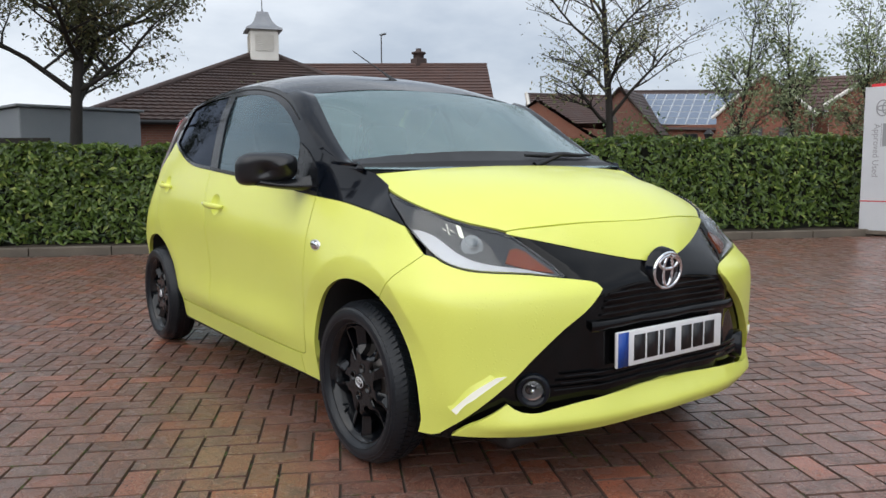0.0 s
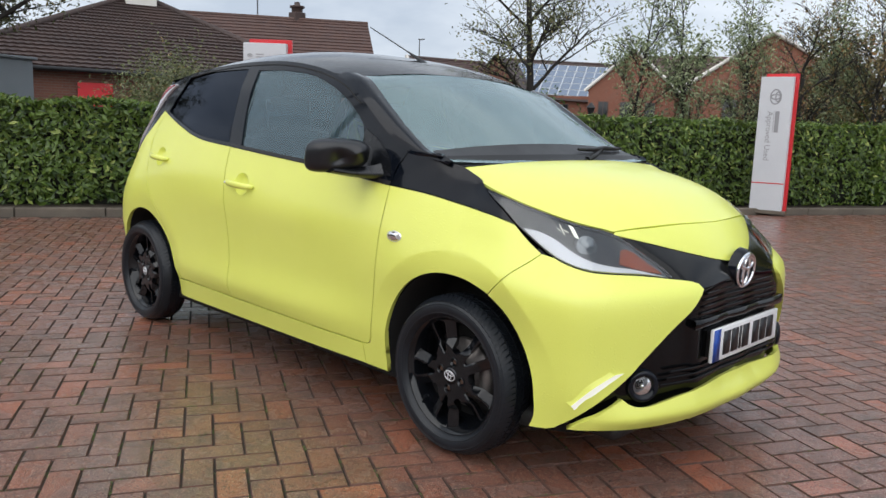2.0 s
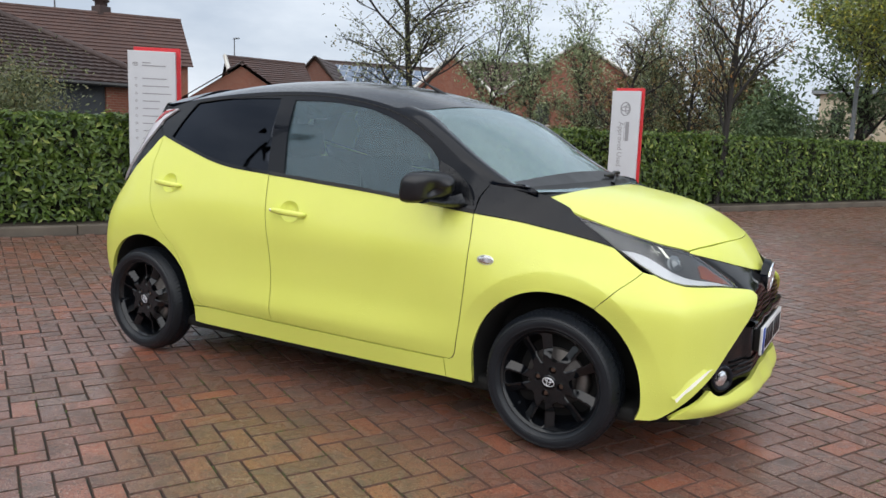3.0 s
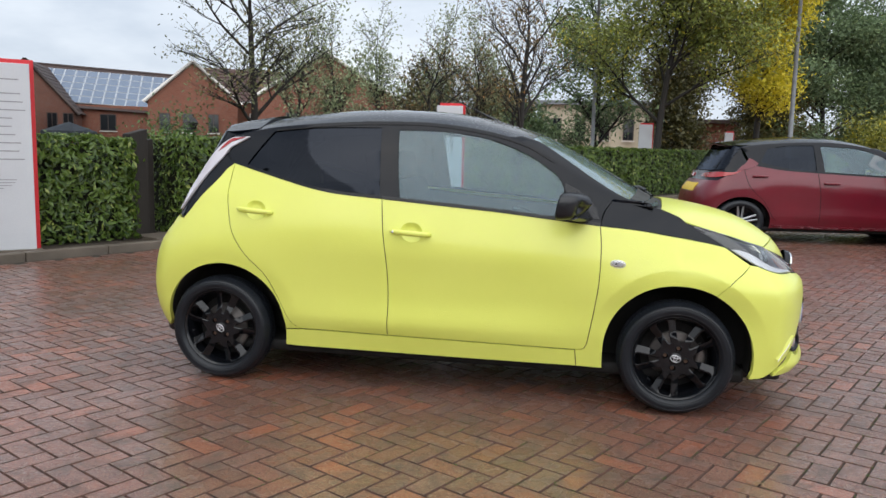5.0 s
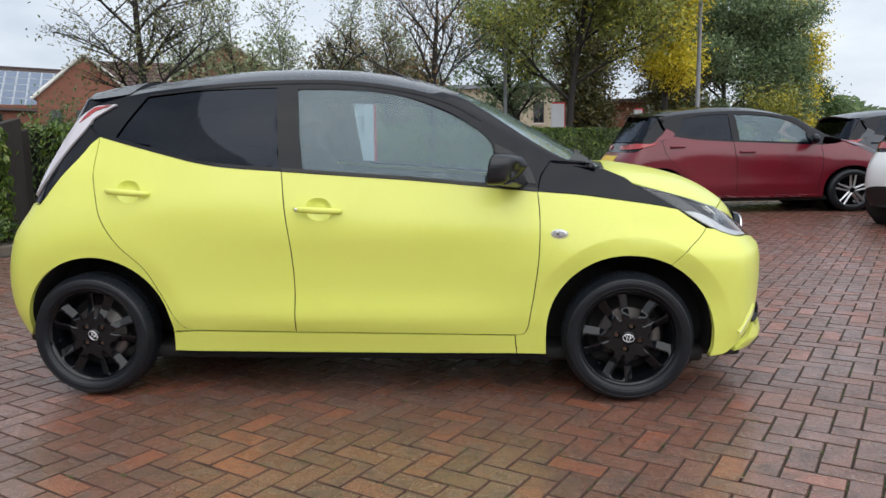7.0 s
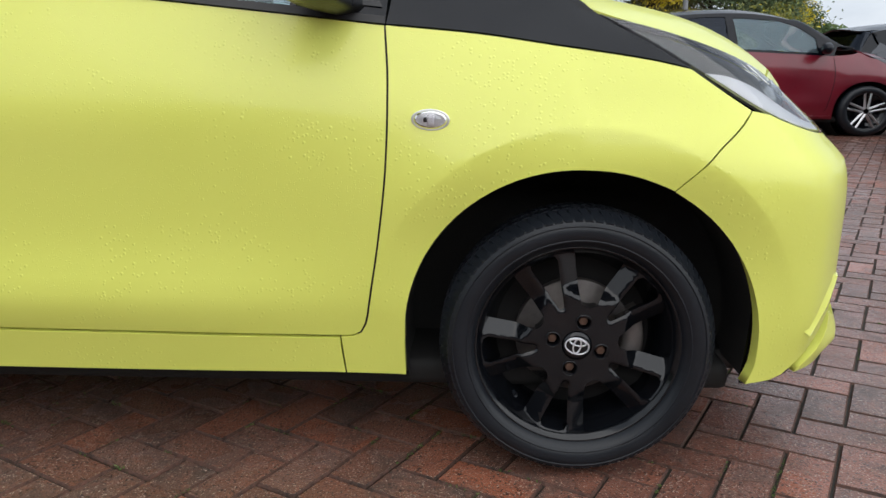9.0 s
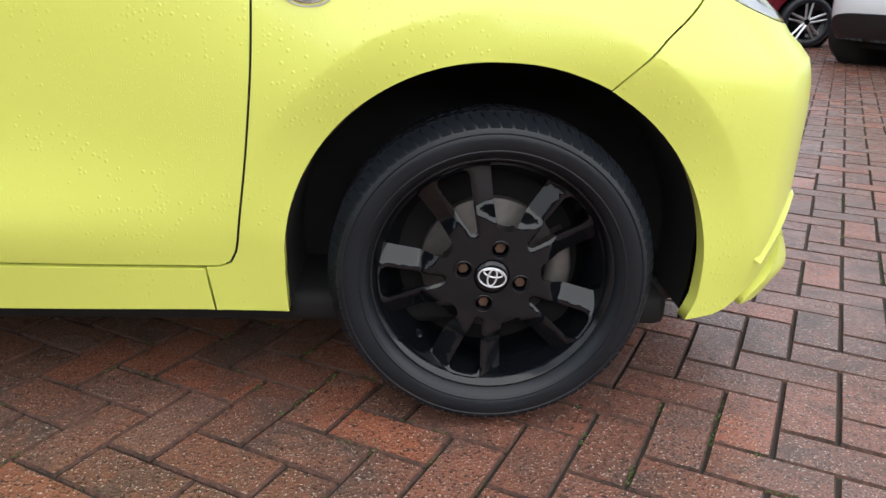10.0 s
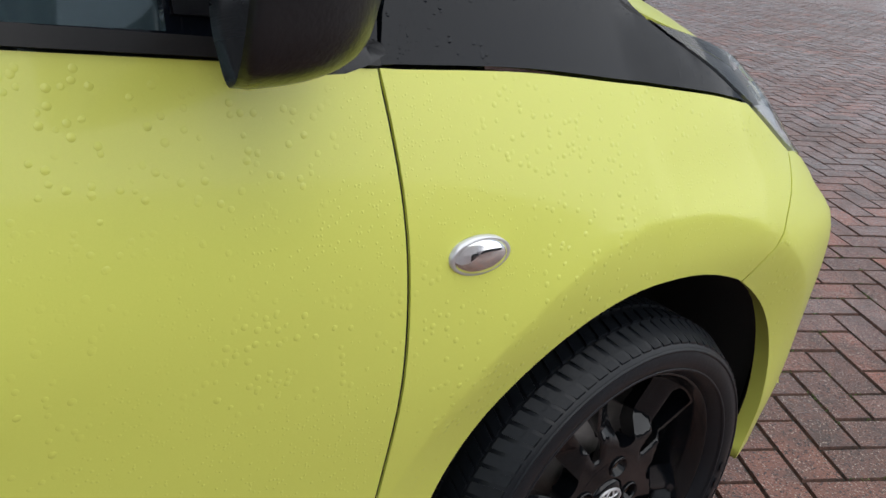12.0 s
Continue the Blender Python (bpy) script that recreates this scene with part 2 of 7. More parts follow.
RUBBER.node_tree.nodes["Principled BSDF"].inputs["Specular IOR Level"].default_value = 0.36
RIM_BLACK = worn("black_alloy", (0.003, 0.0036, 0.005), (0.005, 0.006, 0.008), 14, 0.07, 0.16, bump=0.10, depth=0.001, fine=160, coat=0.0)
RIM_BLACK.node_tree.nodes["Principled BSDF"].inputs["Specular IOR Level"].default_value = 0.46
STEEL = worn("bare_steel", (0.12, 0.110, 0.105), (0.22, 0.20, 0.19), 8, 0.45, 0.6, metal=0.7, bump=0.1, depth=0.001)
RUST = worn("rusty_nut_steel", (0.10, 0.055, 0.035), (0.18, 0.11, 0.08), 40, 0.5, 0.7, metal=0.5, bump=0.2, depth=0.001, fine=300)
CHROME = plain("chrome", (0.85, 0.86, 0.88), 0.06, 1.0)
SILVER = plain("silver_reflector", (0.78, 0.79, 0.82), 0.28, 0.6)
WHITE_PLATE = worn("white_plate", (0.68, 0.69, 0.70), (0.78, 0.78, 0.78), 10, 0.35, bump=0.0)
PLATE_BLUE = plain("plate_blue", (0.01, 0.06, 0.32), 0.35)
INK = plain("black_ink", (0.012, 0.012, 0.014), 0.45)
ORANGE = plain("amber_lens", (0.40, 0.085, 0.025), 0.25, coat=0.6)
RED_LENS = plain("red_lens", (0.36, 0.012, 0.015), 0.18, coat=0.8)
STRIP = plain("bright_reflector_strip", (0.88, 0.89, 0.92), 0.4, 0.0)
PALE_LENS = plain("pale_lens", (0.62, 0.60, 0.64), 0.14, coat=0.8)
LAMP_GREY = plain("lamp_housing", (0.075, 0.078, 0.084), 0.30, 0.2)
LED_WHITE = plain("daytime_lamp", (0.86, 0.88, 0.80), 0.25, emit=(1.0, 1.0, 0.85), strength=0.35)
CLEAR = pane("clear_lens", (0.93, 0.94, 0.95), 0.9, False)
SCREEN = pane("windscreen_glass", (0.60, 0.74, 0.73), (0.88, 0.97, 1.0), wet=False, light_veil=0.40, light_veil_colour=(0.31, 0.44, 0.45))
WINDOW = pane("side_glass", (0.66, 0.80, 0.84), (0.72, 0.84, 0.90), wet=False, light_veil=0.16, light_veil_colour=(0.28, 0.43, 0.50))
PRIVACY = pane("dark_privacy_glass", (0.030, 0.034, 0.042), (0.30, 0.34, 0.42), wet=False)
FABRIC = worn("dark_seat_cloth", (0.018, 0.018, 0.020), (0.035, 0.035, 0.038), 12, 0.9, bump=0.2, fine=500)


# ---- the small hatchback: the shape of its skin (x forward, half width outward) ----
def spline(knots, values, q):
    """Smooth curve through values at rising knots; straight beyond the ends."""
    n = len(knots)
    i = 0
    while i < n - 2 and q > knots[i + 1]:
        i += 1
    def slope(k):
        a, b = max(k - 1, 0), min(k + 1, n - 1)
        return (values[b] - values[a]) / (knots[b] - knots[a])
    h = knots[i + 1] - knots[i]
    s = (q - knots[i]) / h
    if s < 0:
        return values[0] + slope(0) * (q - knots[0])
    if s > 1:
        return values[-1] + slope(n - 1) * (q - knots[-1])
    a, b, m, k = values[i], values[i + 1], slope(i) * h, slope(i + 1) * h
    return a + m * s + (3 * (b - a) - 2 * m - k) * s * s + (2 * (a - b) + m + k) * s ** 3


# half width of the body at stations along its length (columns) and heights (rows)
SIDE_X = (-1.50, -1.17, -0.70, -0.20, 0.40, 0.80, 1.17)
SIDE_Z = (0.20, 0.30, 0.36, 0.48, 0.62, 0.74, 0.84, 0.92, 1.00, 1.10, 1.25, 1.38)
SIDE_Y = (
    (0.690, 0.745, 0.745, 0.748, 0.748, 0.742, 0.750),
    (0.720, 0.765, 0.765, 0.772, 0.772, 0.758, 0.765),
    (0.735, 0.780, 0.785, 0.795, 0.790, 0.768, 0.775),
    (0.745, 0.790, 0.785, 0.785, 0.780, 0.775, 0.785),
    (0.745, 0.795, 0.790, 0.790, 0.787, 0.785, 0.795),
    (0.730, 0.785, 0.795, 0.800, 0.793, 0.775, 0.757),
    (0.705, 0.765, 0.790, 0.788, 0.770, 0.745, 0.710),
    (0.675, 0.740, 0.770, 0.768, 0.745, 0.715, 0.662),
    (0.640, 0.715, 0.745, 0.745, 0.725, 0.695, 0.620),
    (0.600, 0.670, 0.715, 0.720, 0.700, 0.675, 0.590),
    (0.540, 0.610, 0.665, 0.675, 0.660, 0.630, 0.550),
    (0.470, 0.550, 0.600, 0.610, 0.590, 0.550, 0.480),
)
# the nose: its outline in plan from the front axle to the middle, and how it shrinks with height
PLAN_X = (1.17, 1.30, 1.42, 1.53, 1.62, 1.69, 1.745, 1.785, 1.812, 1.828, 1.835)
PLAN_Y = (0.785, 0.783, 0.774, 0.748, 0.700, 0.610, 0.490, 0.365, 0.240, 0.120, 0.0)
NOSE_Z = (0.18, 0.30, 0.45, 0.60, 0.64, 0.67, 0.70, 0.75, 0.80, 0.84, 0.88, 0.92, 0.97)
NOSE_K = (0.990, 1.0, 1.005, 1.0, 0.995, 0.960, 0.935, 0.850, 0.755, 0.660, 0.530, 0.380, 0.10)
NOSE_W = (0.995, 0.995, 1.0, 1.012, 1.010, 1.0, 0.985, 0.955, 0.930, 0.905, 0.880, 0.843, 0.80)
PLAN_T = tuple(i / 10 for i in range(11))


def nose(t, z):
    """A point of the nose: t runs from 0 above the front axle to 1 at the middle."""
    if t > 1:
        x, y = nose(2 - t, z)
        return x, -y
    k, w = spline(NOSE_Z, NOSE_K, z), spline(NOSE_Z, NOSE_W, z)
    out = 0.036 * spline((0.16, 0.24, 0.32, 0.45, 0.58, 0.63, 0.67, 0.72), (0.25, 0.6, 0.95, 1.0, 1.0, 0.75, 0.3, 0.0), min(max(z, 0.16), 0.72)) * max(0.0, min(1.0, (t - 0.18) / 0.22)) * max(0.0, min(1.0, (0.90 - t) / 0.15))
    nx, ny = 1.2 * t, 1.2 - t
    q = math.hypot(nx, ny)
    return 1.17 + (spline(PLAN_T, PLAN_X, t) - 1.17) * k + out * nx / q, spline(PLAN_T, PLAN_Y, t) * w + out * ny / q


# the tail, in the same way: outline in plan from the rear axle to the middle, and its shrinking with height
TAIL_X = (-1.17, -1.26, -1.35, -1.43, -1.50, -1.555, -1.590, -1.610, -1.622, -1.628, -1.63)
TAIL_Y = (0.790, 0.787, 0.776, 0.755, 0.715, 0.650, 0.550, 0.420, 0.280, 0.140, 0.0)
TAIL_Z = (0.20, 0.28, 0.42, 0.55, 0.72, 0.86, 0.95, 1.10, 1.25, 1.36)
TAIL_K = (0.94, 1.04, 1.13, 1.13, 1.03, 0.80, 0.71, 0.53, 0.34, 0.20)


def tail(t, z):
    """A point of the tail: t runs from 0 above the rear axle to 1 at the middle."""
    w = spline(SIDE_Z, [row[1] for row in SIDE_Y], z) / 0.79
    return -1.17 + (spline(PLAN_T, TAIL_X, t) + 1.17) * spline(TAIL_Z, TAIL_K, z), spline(PLAN_T, TAIL_Y, t) * w


def arch_dip(x, z):
    """How far the skin leans in between the crease round a wheel and the arch's edge."""
    r = math.hypot(x - 1.175, z - 0.285)
    upper = max(0.0, min(1.0, 1.7 * (z - 0.285) / max(r, 1e-3) - 0.15))
    front = (0.016 * min(max((0.427 - r) / 0.075, 0.0), 1.1) - 0.010 * max(0.0, 1 - max(r - 0.427, 0.0) / 0.16) ** 2) * upper
    rear = 0.012 * min(max((0.43 - math.hypot(x + 1.155, z - 0.285)) / 0.08, 0.0), 1.2)
    return front + rear


def skin(u, z):
    """A point (x, half width) of the body's skin: u is x between the axles, and runs on round the nose and the tail."""
    if u > 1.17:
        x, y = nose(u - 1.17, z)
    elif u < -1.17:
        x, y = tail(-1.17 - u, z)
    else:
        x, y = u, spline(SIDE_Z, [spline(SIDE_X, row, u) for row in SIDE_Y], z)
    return x, y - arch_dip(x, z)


def along(x, z):
    """The skin's u at a given x."""
    if abs(x) <= 1.17:
        return x
    f, g = (nose, 1) if x > 0 else (tail, -1)
    lo, hi = 0.0, 1.0
    for _ in range(24):
        mid = (lo + hi) / 2
        lo, hi = (mid, hi) if g * f(mid, z)[0] < g * x else (lo, mid)
    return g * (1.17 + lo)


# ---- building helpers ----
from mathutils.geometry import delaunay_2d_cdt


def part(name, bm, material, parent=None, label="", smooth=True):
    """Links a bmesh as one mesh object, under its thing or part if there is one."""
    me = bpy.data.meshes.new(name)
    bm.normal_update()
    bm.to_mesh(me)
    bm.free()
    if smooth:
        me.polygons.foreach_set("use_smooth", [True] * len(me.polygons))
    for m in material if isinstance(material, (list, tuple)) else (material,):
        me.materials.append(m)
    ob = new(name, me)
    if parent:
        ob.parent = parent
    if label:
        tagged(ob, label)
    return ob


def thing(name, label, category, group="", kind="", at=(0, 0, 0), turn=0.0):
    ob = new(name)
    ob.empty_display_size = 0.1
    ob.matrix_basis = pose(*at, 0, 0, turn)
    return tagged(ob, label, category, group, kind)


def add_box(bm, lo, hi, bevel=0.0):
    geom = bmesh.ops.create_cube(bm, size=1.0)["verts"]
    for v in geom:
        v.co = Vector([a + (b - a) * (c + 0.5) for a, b, c in zip(lo, hi, v.co)])
    if bevel:
        edges = list({e for v in geom for e in v.link_edges})
        bmesh.ops.bevel(bm, geom=edges, offset=bevel, segments=2, affect="EDGES", profile=0.5)
    return bm


def box(lo, hi, bevel=0.0):
    return add_box(bmesh.new(), lo, hi, bevel)


def add_tube(bm, path, radii, sides=8, cap=True):
    """A round, tapering tube along a path."""
    rings = []
    up = Vector((0, 0, 1))
    for i, p in enumerate(path):
        d = (Vector(path[min(i + 1, len(path) - 1)]) - Vector(path[max(i - 1, 0)])).normalized()
        a = d.cross(up if abs(d.z) < 0.95 else Vector((1, 0, 0))).normalized()
        b = d.cross(a)
        r = radii[i] if isinstance(radii, (list, tuple)) else radii
        rings.append([bm.verts.new(Vector(p) + r * (math.cos(k) * a + math.sin(k) * b)) for k in (2 * math.pi * j / sides for j in range(sides))])
    for r, s in zip(rings, rings[1:]):
        for j in range(sides):
            bm.faces.new((r[j], r[(j + 1) % sides], s[(j + 1) % sides], s[j]))
    if cap:
        bm.faces.new(rings[0])
        bm.faces.new(reversed(rings[-1]))
    return bm


def add_lathe(bm, profile, sides=48, centre=(0, 0, 0), closed=False):
    """Turns a profile of (radius, y) round the y axis."""
    rings = []
    for r, y in profile:
        rings.append([bm.verts.new((centre[0] + r * math.cos(k), centre[1] + y, centre[2] + r * math.sin(k))) for k in (2 * math.pi * j / sides for j in range(sides))])
    pairs = list(zip(rings, rings[1:])) + ([(rings[-1], rings[0])] if closed else [])
    for a, b in pairs:
        for j in range(sides):
            bm.faces.new((a[j], a[(j + 1) % sides], b[(j + 1) % sides], b[j]))
    return bm


def curve_points(points, step=0.02):
    """A smooth line through the points, at about even steps."""
    if len(points) < 3:
        n = max(1, int(math.dist(points[0], points[-1]) / step))
        return [tuple(a + (b - a) * i / n for a, b in zip(points[0], points[-1])) for i in range(n + 1)]
    knots = [0.0]
    for a, b in zip(points, points[1:]):
        knots.append(knots[-1] + max(math.dist(a, b), 1e-5))
    n = max(2, int(knots[-1] / step))
    return [tuple(spline(knots, [p[k] for p in points], knots[-1] * i / n) for k in range(len(points[0]))) for i in range(n + 1)]


def outline(*runs, step=0.02):
    """A closed outline out of runs of points: smooth within a run, with a corner between two runs."""
    line = []
    for i, run in enumerate(runs):
        pts = curve_points(run, step)
        joined = line and math.dist(line[-1], pts[0]) < 1e-4
        line += pts[1:] if joined else pts
    if math.dist(line[0], line[-1]) < 1e-4:
        line.pop()
    return line


def inset(line, d):
    """The outline drawn in by d."""
    area = sum(a[0] * b[1] - b[0] * a[1] for a, b in zip(line, line[1:] + line[:1]))
    g, n, res = (1 if area > 0 else -1), len(line), []
    for i, p in enumerate(line):
        a, b = line[i - 1], line[(i + 1) % n]
        tx, ty = b[0] - a[0], b[1] - a[1]
        q = math.hypot(tx, ty) or 1.0
        res.append((p[0] - g * ty / q * d, p[1] + g * tx / q * d))
    return res


def inside(p, line):
    hit = False
    for a, b in zip(line, line[1:] + line[:1]):
        if (a[1] > p[1]) != (b[1] > p[1]) and p[0] < (b[0] - a[0]) * (p[1] - a[1]) / (b[1] - a[1]) + a[0]:
            hit = not hit
    return hit


def clearance(p, line):
    best = 9.0
    for a, b in zip(line, line[1:] + line[:1]):
        dx, dy = b[0] - a[0], b[1] - a[1]
        s = max(0.0, min(1.0, ((p[0] - a[0]) * dx + (p[1] - a[1]) * dy) / (dx * dx + dy * dy + 1e-12)))
        best = min(best, math.hypot(p[0] - a[0] - s * dx, p[1] - a[1] - s * dy))
    return best


def sheet(line, place, step=0.035, depth=0.012, holes=(), flip=False, proud=0.0, extra=()):
    """A panel: the area within an outline, laid on a surface by place(u, v), its rim turned in by depth."""
    lines = [line, *holes]
    verts, edges = [], []
    for ln in lines:
        k = len(verts)
        verts += [Vector(p) for p in ln]
        edges += [(k + i, k + (i + 1) % len(ln)) for i in range(len(ln))]
    rim = len(verts)
    us, vs = [p[0] for p in line], [p[1] for p in line]
    verts += [Vector(p) for p in extra if inside(p, line) and clearance(p, line) > 0.006]
    u = min(us) + step / 2
    while u < max(us):
        v = min(vs) + step / 2
        while v < max(vs):
            if inside((u, v), line) and not any(inside((u, v), h) for h in holes) and all(clearance((u, v), ln) > 0.4 * step for ln in lines):
                verts.append(Vector((u, v)))
            v += step
        u += step
    co, _, faces, origin, *_ = delaunay_2d_cdt(verts, edges, [], 0, 1e-6)
    keep = []
    for f in faces:
        c = sum((co[i] for i in f), Vector((0, 0))) / len(f)
        if inside(c, line) and not any(inside(c, h) for h in holes):
            keep.append(f)
    bm = bmesh.new()
    made = {}
    for f in keep:
        for i in f:
            if i not in made:
                made[i] = bm.verts.new(place(co[i].x, co[i].y))
        bm.faces.new([made[i] for i in f])
    bm.normal_update()
    # turn the faces outward: the surface's own direction is given by flip
    if bm.faces:
        a = list(bm.faces)
        if flip:
            bmesh.ops.reverse_faces(bm, faces=a)
        bm.normal_update()
    if proud:
        for v in bm.verts:
            v.co += v.normal * proud
    if depth:
        border = [e for e in bm.edges if len(e.link_faces) == 1]
        normals = {v: v.normal.copy() for e in border for v in e.verts}
        twin = {v: bm.verts.new(v.co - n * depth) for v, n in normals.items()}
        for e in border:
            f = e.link_faces[0]
            loop = next(l for l in f.loops if l.edge == e)
            a, b = loop.vert, loop.link_loop_next.vert
            bm.faces.new((b, a, twin[a], twin[b]))
            e.smooth = False
    return bm


def mirrored(bm):
    """A copy of a bmesh on the other side of the car."""
    res = bm.copy()
    for v in res.verts:
        v.co.y = -v.co.y
    bmesh.ops.reverse_faces(res, faces=list(res.faces))
    return res


def loft(curves, n=24, m=10):
    """A smooth surface through curves of alike points, n steps along them and m across all."""
    lines = []
    for c in curves:
        knots = [0.0]
        for a, b in zip(c, c[1:]):
            knots.append(knots[-1] + max(math.dist(a, b), 1e-5))
        lines.append([[spline(knots, [p[k] for p in c], knots[-1] * i / n) for k in range(3)] for i in range(n + 1)])
    ts = [i / (len(curves) - 1) for i in range(len(curves))]
    bm = bmesh.new()
    rows = [[bm.verts.new([spline(ts, [ln[i][k] for ln in lines], j / m) if len(lines) > 2 else lines[0][i][k] + (lines[1][i][k] - lines[0][i][k]) * j / m for k in range(3)]) for i in range(n + 1)] for j in range(m + 1)]
    for r, s in zip(rows, rows[1:]):
        for i in range(n):
            bm.faces.new((r[i], r[i + 1], s[i + 1], s[i]))
    bm.normal_update()
    return bm


def thicken(bm, depth):
    """Gives an open sheet a back, depth behind its front."""
    border = [e for e in bm.edges if len(e.link_faces) == 1]
    normals = {v: v.normal.copy() for v in bm.verts}
    twin = {v: bm.verts.new(v.co - n * depth) for v, n in normals.items()}
    for f in list(bm.faces):
        bm.faces.new([twin[v] for v in reversed(f.verts)])
    for e in border:
        loop = e.link_loops[0]
        a, b = loop.vert, loop.link_loop_next.vert
        bm.faces.new((b, a, twin[a], twin[b]))
        e.smooth = False
    return bm


# ---- the lime-yellow hatchback ----
def on_side(u, z):
    x, y = skin(u, z)
    return (x, -y, z)


def lay(points):
    """Outline points given by x and height, moved on to the skin's own u."""
    return [(along(x, z), z) for x, z in points]


car = thing("hatchback_car", "lime-yellow five-door hatchback with black roof, parked on wet paving", "car")


def pair(name, bm, material, parents, labels="", only_right=False):
    """A part on the right side and its twin on the left. Returns both."""
    left = None if only_right else mirrored(bm)
    a = part(name, bm, material, parents[0], labels)
    return (a,) if only_right else (a, part(name, left, material, parents[1], labels))


both = (car, car)
GAP = 0.0023
BELT = [(-1.130, 1.154), (-0.989, 1.117), (-0.823, 1.074), (-0.678, 1.038), (-0.536, 1.015), (-0.294, 0.996), (0.015, 0.972), (0.285, 0.951), (0.554, 0.924), (0.791, 0.899)]
BELT_FRONT = [(0.791, 0.899), (0.971, 0.883), (1.132, 0.860), (1.292, 0.836), (1.372, 0.819)]
RAIL = [(-1.150, 1.300), (-1.020, 1.330), (-0.909, 1.348), (-0.617, 1.374), (-0.333, 1.386), (-0.052, 1.381), (0.226, 1.343), (0.419, 1.287), (0.555, 1.212), (0.716, 1.098), (0.840, 1.020)]
DOOR_GAP = [(0.791, 0.899), (0.799, 0.789), (0.795, 0.633), (0.779, 0.499), (0.758, 0.370), (0.748, 0.318), (0.732, 0.294), (0.700, 0.290)]
MID_GAP = [(-0.294, 0.996), (-0.276, 0.828), (-0.257, 0.693), (-0.246, 0.526), (-0.250, 0.302)]
REAR_GAP = [(-1.130, 1.154), (-1.139, 0.994), (-1.118, 0.885), (-1.088, 0.790), (-1.011, 0.681), (-0.910, 0.583), (-0.845, 0.470), (-0.785, 0.356), (-0.745, 0.316), (-0.700, 0.306)]
F_ARCH = [(1.177 + (0.349 + 0.016 * max(0, math.sin(a)) * max(0, -math.cos(a))) * math.cos(a), 0.283 + (0.349 + 0.016 * max(0, math.sin(a)) * max(0, -math.cos(a))) * math.sin(a)) for a in [math.pi - i * math.pi / 24 for i in range(25)]]
R_ARCH = [(-1.150 + 0.345 * math.cos(a), 0.285 + 0.345 * math.sin(a)) for a in [math.pi - i * math.pi / 24 for i in range(25)]]
SEAM = [(1.490, 0.741), (1.436, 0.688), (1.383, 0.637), (1.338, 0.594)]

# doors
front_door = outline(BELT[5:], DOOR_GAP, [(0.700, 0.290), (0.280, 0.297), (-0.250, 0.302)], MID_GAP[::-1])
def cup_line(x, z):
    """The outline of the hollow behind a door handle."""
    return outline([(x - 0.062, z + 0.012), (x - 0.046, z + 0.040), (x - 0.010, z + 0.050), (x + 0.030, z + 0.040), (x + 0.050, z + 0.008), (x + 0.042, z - 0.030), (x + 0.010, z - 0.046), (x - 0.030, z - 0.040), (x - 0.056, z - 0.015), (x - 0.062, z + 0.012)], step=0.012)


F_CUP, R_CUP = cup_line(-0.125, 0.834), cup_line(-0.962, 0.914)
doors = pair("front_door", sheet(inset(front_door, GAP), on_side, holes=(F_CUP,)), YELLOW, both, "lime-yellow front door with dark window")
rear_door = outline(BELT[:6], MID_GAP, [(-0.250, 0.302), (-0.700, 0.306)], REAR_GAP[::-1])
rear_doors = pair("rear_door", sheet(inset(rear_door, GAP), on_side, holes=(R_CUP,)), YELLOW, both, "lime-yellow rear door")
# near-black strips laid in the gaps round the doors to paint their shadow
for line, parents in ((DOOR_GAP[:-1], doors), (MID_GAP, rear_doors), (REAR_GAP[1:-1], rear_doors)):
    gap_shade_line = outline([(x - 0.004, z) for x, z in line], [(line[-1][0] - 0.004, line[-1][1]), (line[-1][0] + 0.004, line[-1][1])], [(x + 0.004, z) for x, z in line][::-1], [(line[0][0] + 0.004, line[0][1]), (line[0][0] - 0.004, line[0][1])])
    pair("door_gap_shade", sheet(gap_shade_line, on_side, step=0.05, depth=0.0, proud=-0.0035), DARK, parents)
# sills
sill = outline([(-0.812, 0.206), (-0.806, 0.294)], [(-0.806, 0.294), (-0.760, 0.297), (-0.700, 0.302), (-0.250, 0.299), (0.280, 0.294), (0.695, 0.287)], [(0.695, 0.287), (0.703, 0.204)], [(0.703, 0.204), (-0.812, 0.206)])
pair("sill", sheet(inset(sill, GAP), on_side), YELLOW, both)
# front wings, with the arch cut out of them
arch_back = [p for p in F_ARCH if p[0] <= 1.338]
wing = outline(lay(BELT_FRONT), lay([(1.372, 0.819), (1.432, 0.778), (1.490, 0.741)]), lay(SEAM), lay([(1.338, 0.594)] + arch_back[::-1]), [(0.827, 0.283), (0.828, 0.202)],
               [(0.828, 0.202), (0.703, 0.204)], [(0.703, 0.204), (0.695, 0.289)], DOOR_GAP[::-1])
CREASE = lay([(1.175 + r * math.cos(a), 0.285 + r * math.sin(a)) for r in (0.430, 0.4245) for a in [math.radians(12 + 2 * i) for i in range(82)]])
pair("front_wing", sheet(inset(wing, 0.0018), on_side, step=0.018, depth=0.02, extra=CREASE), YELLOW, both)
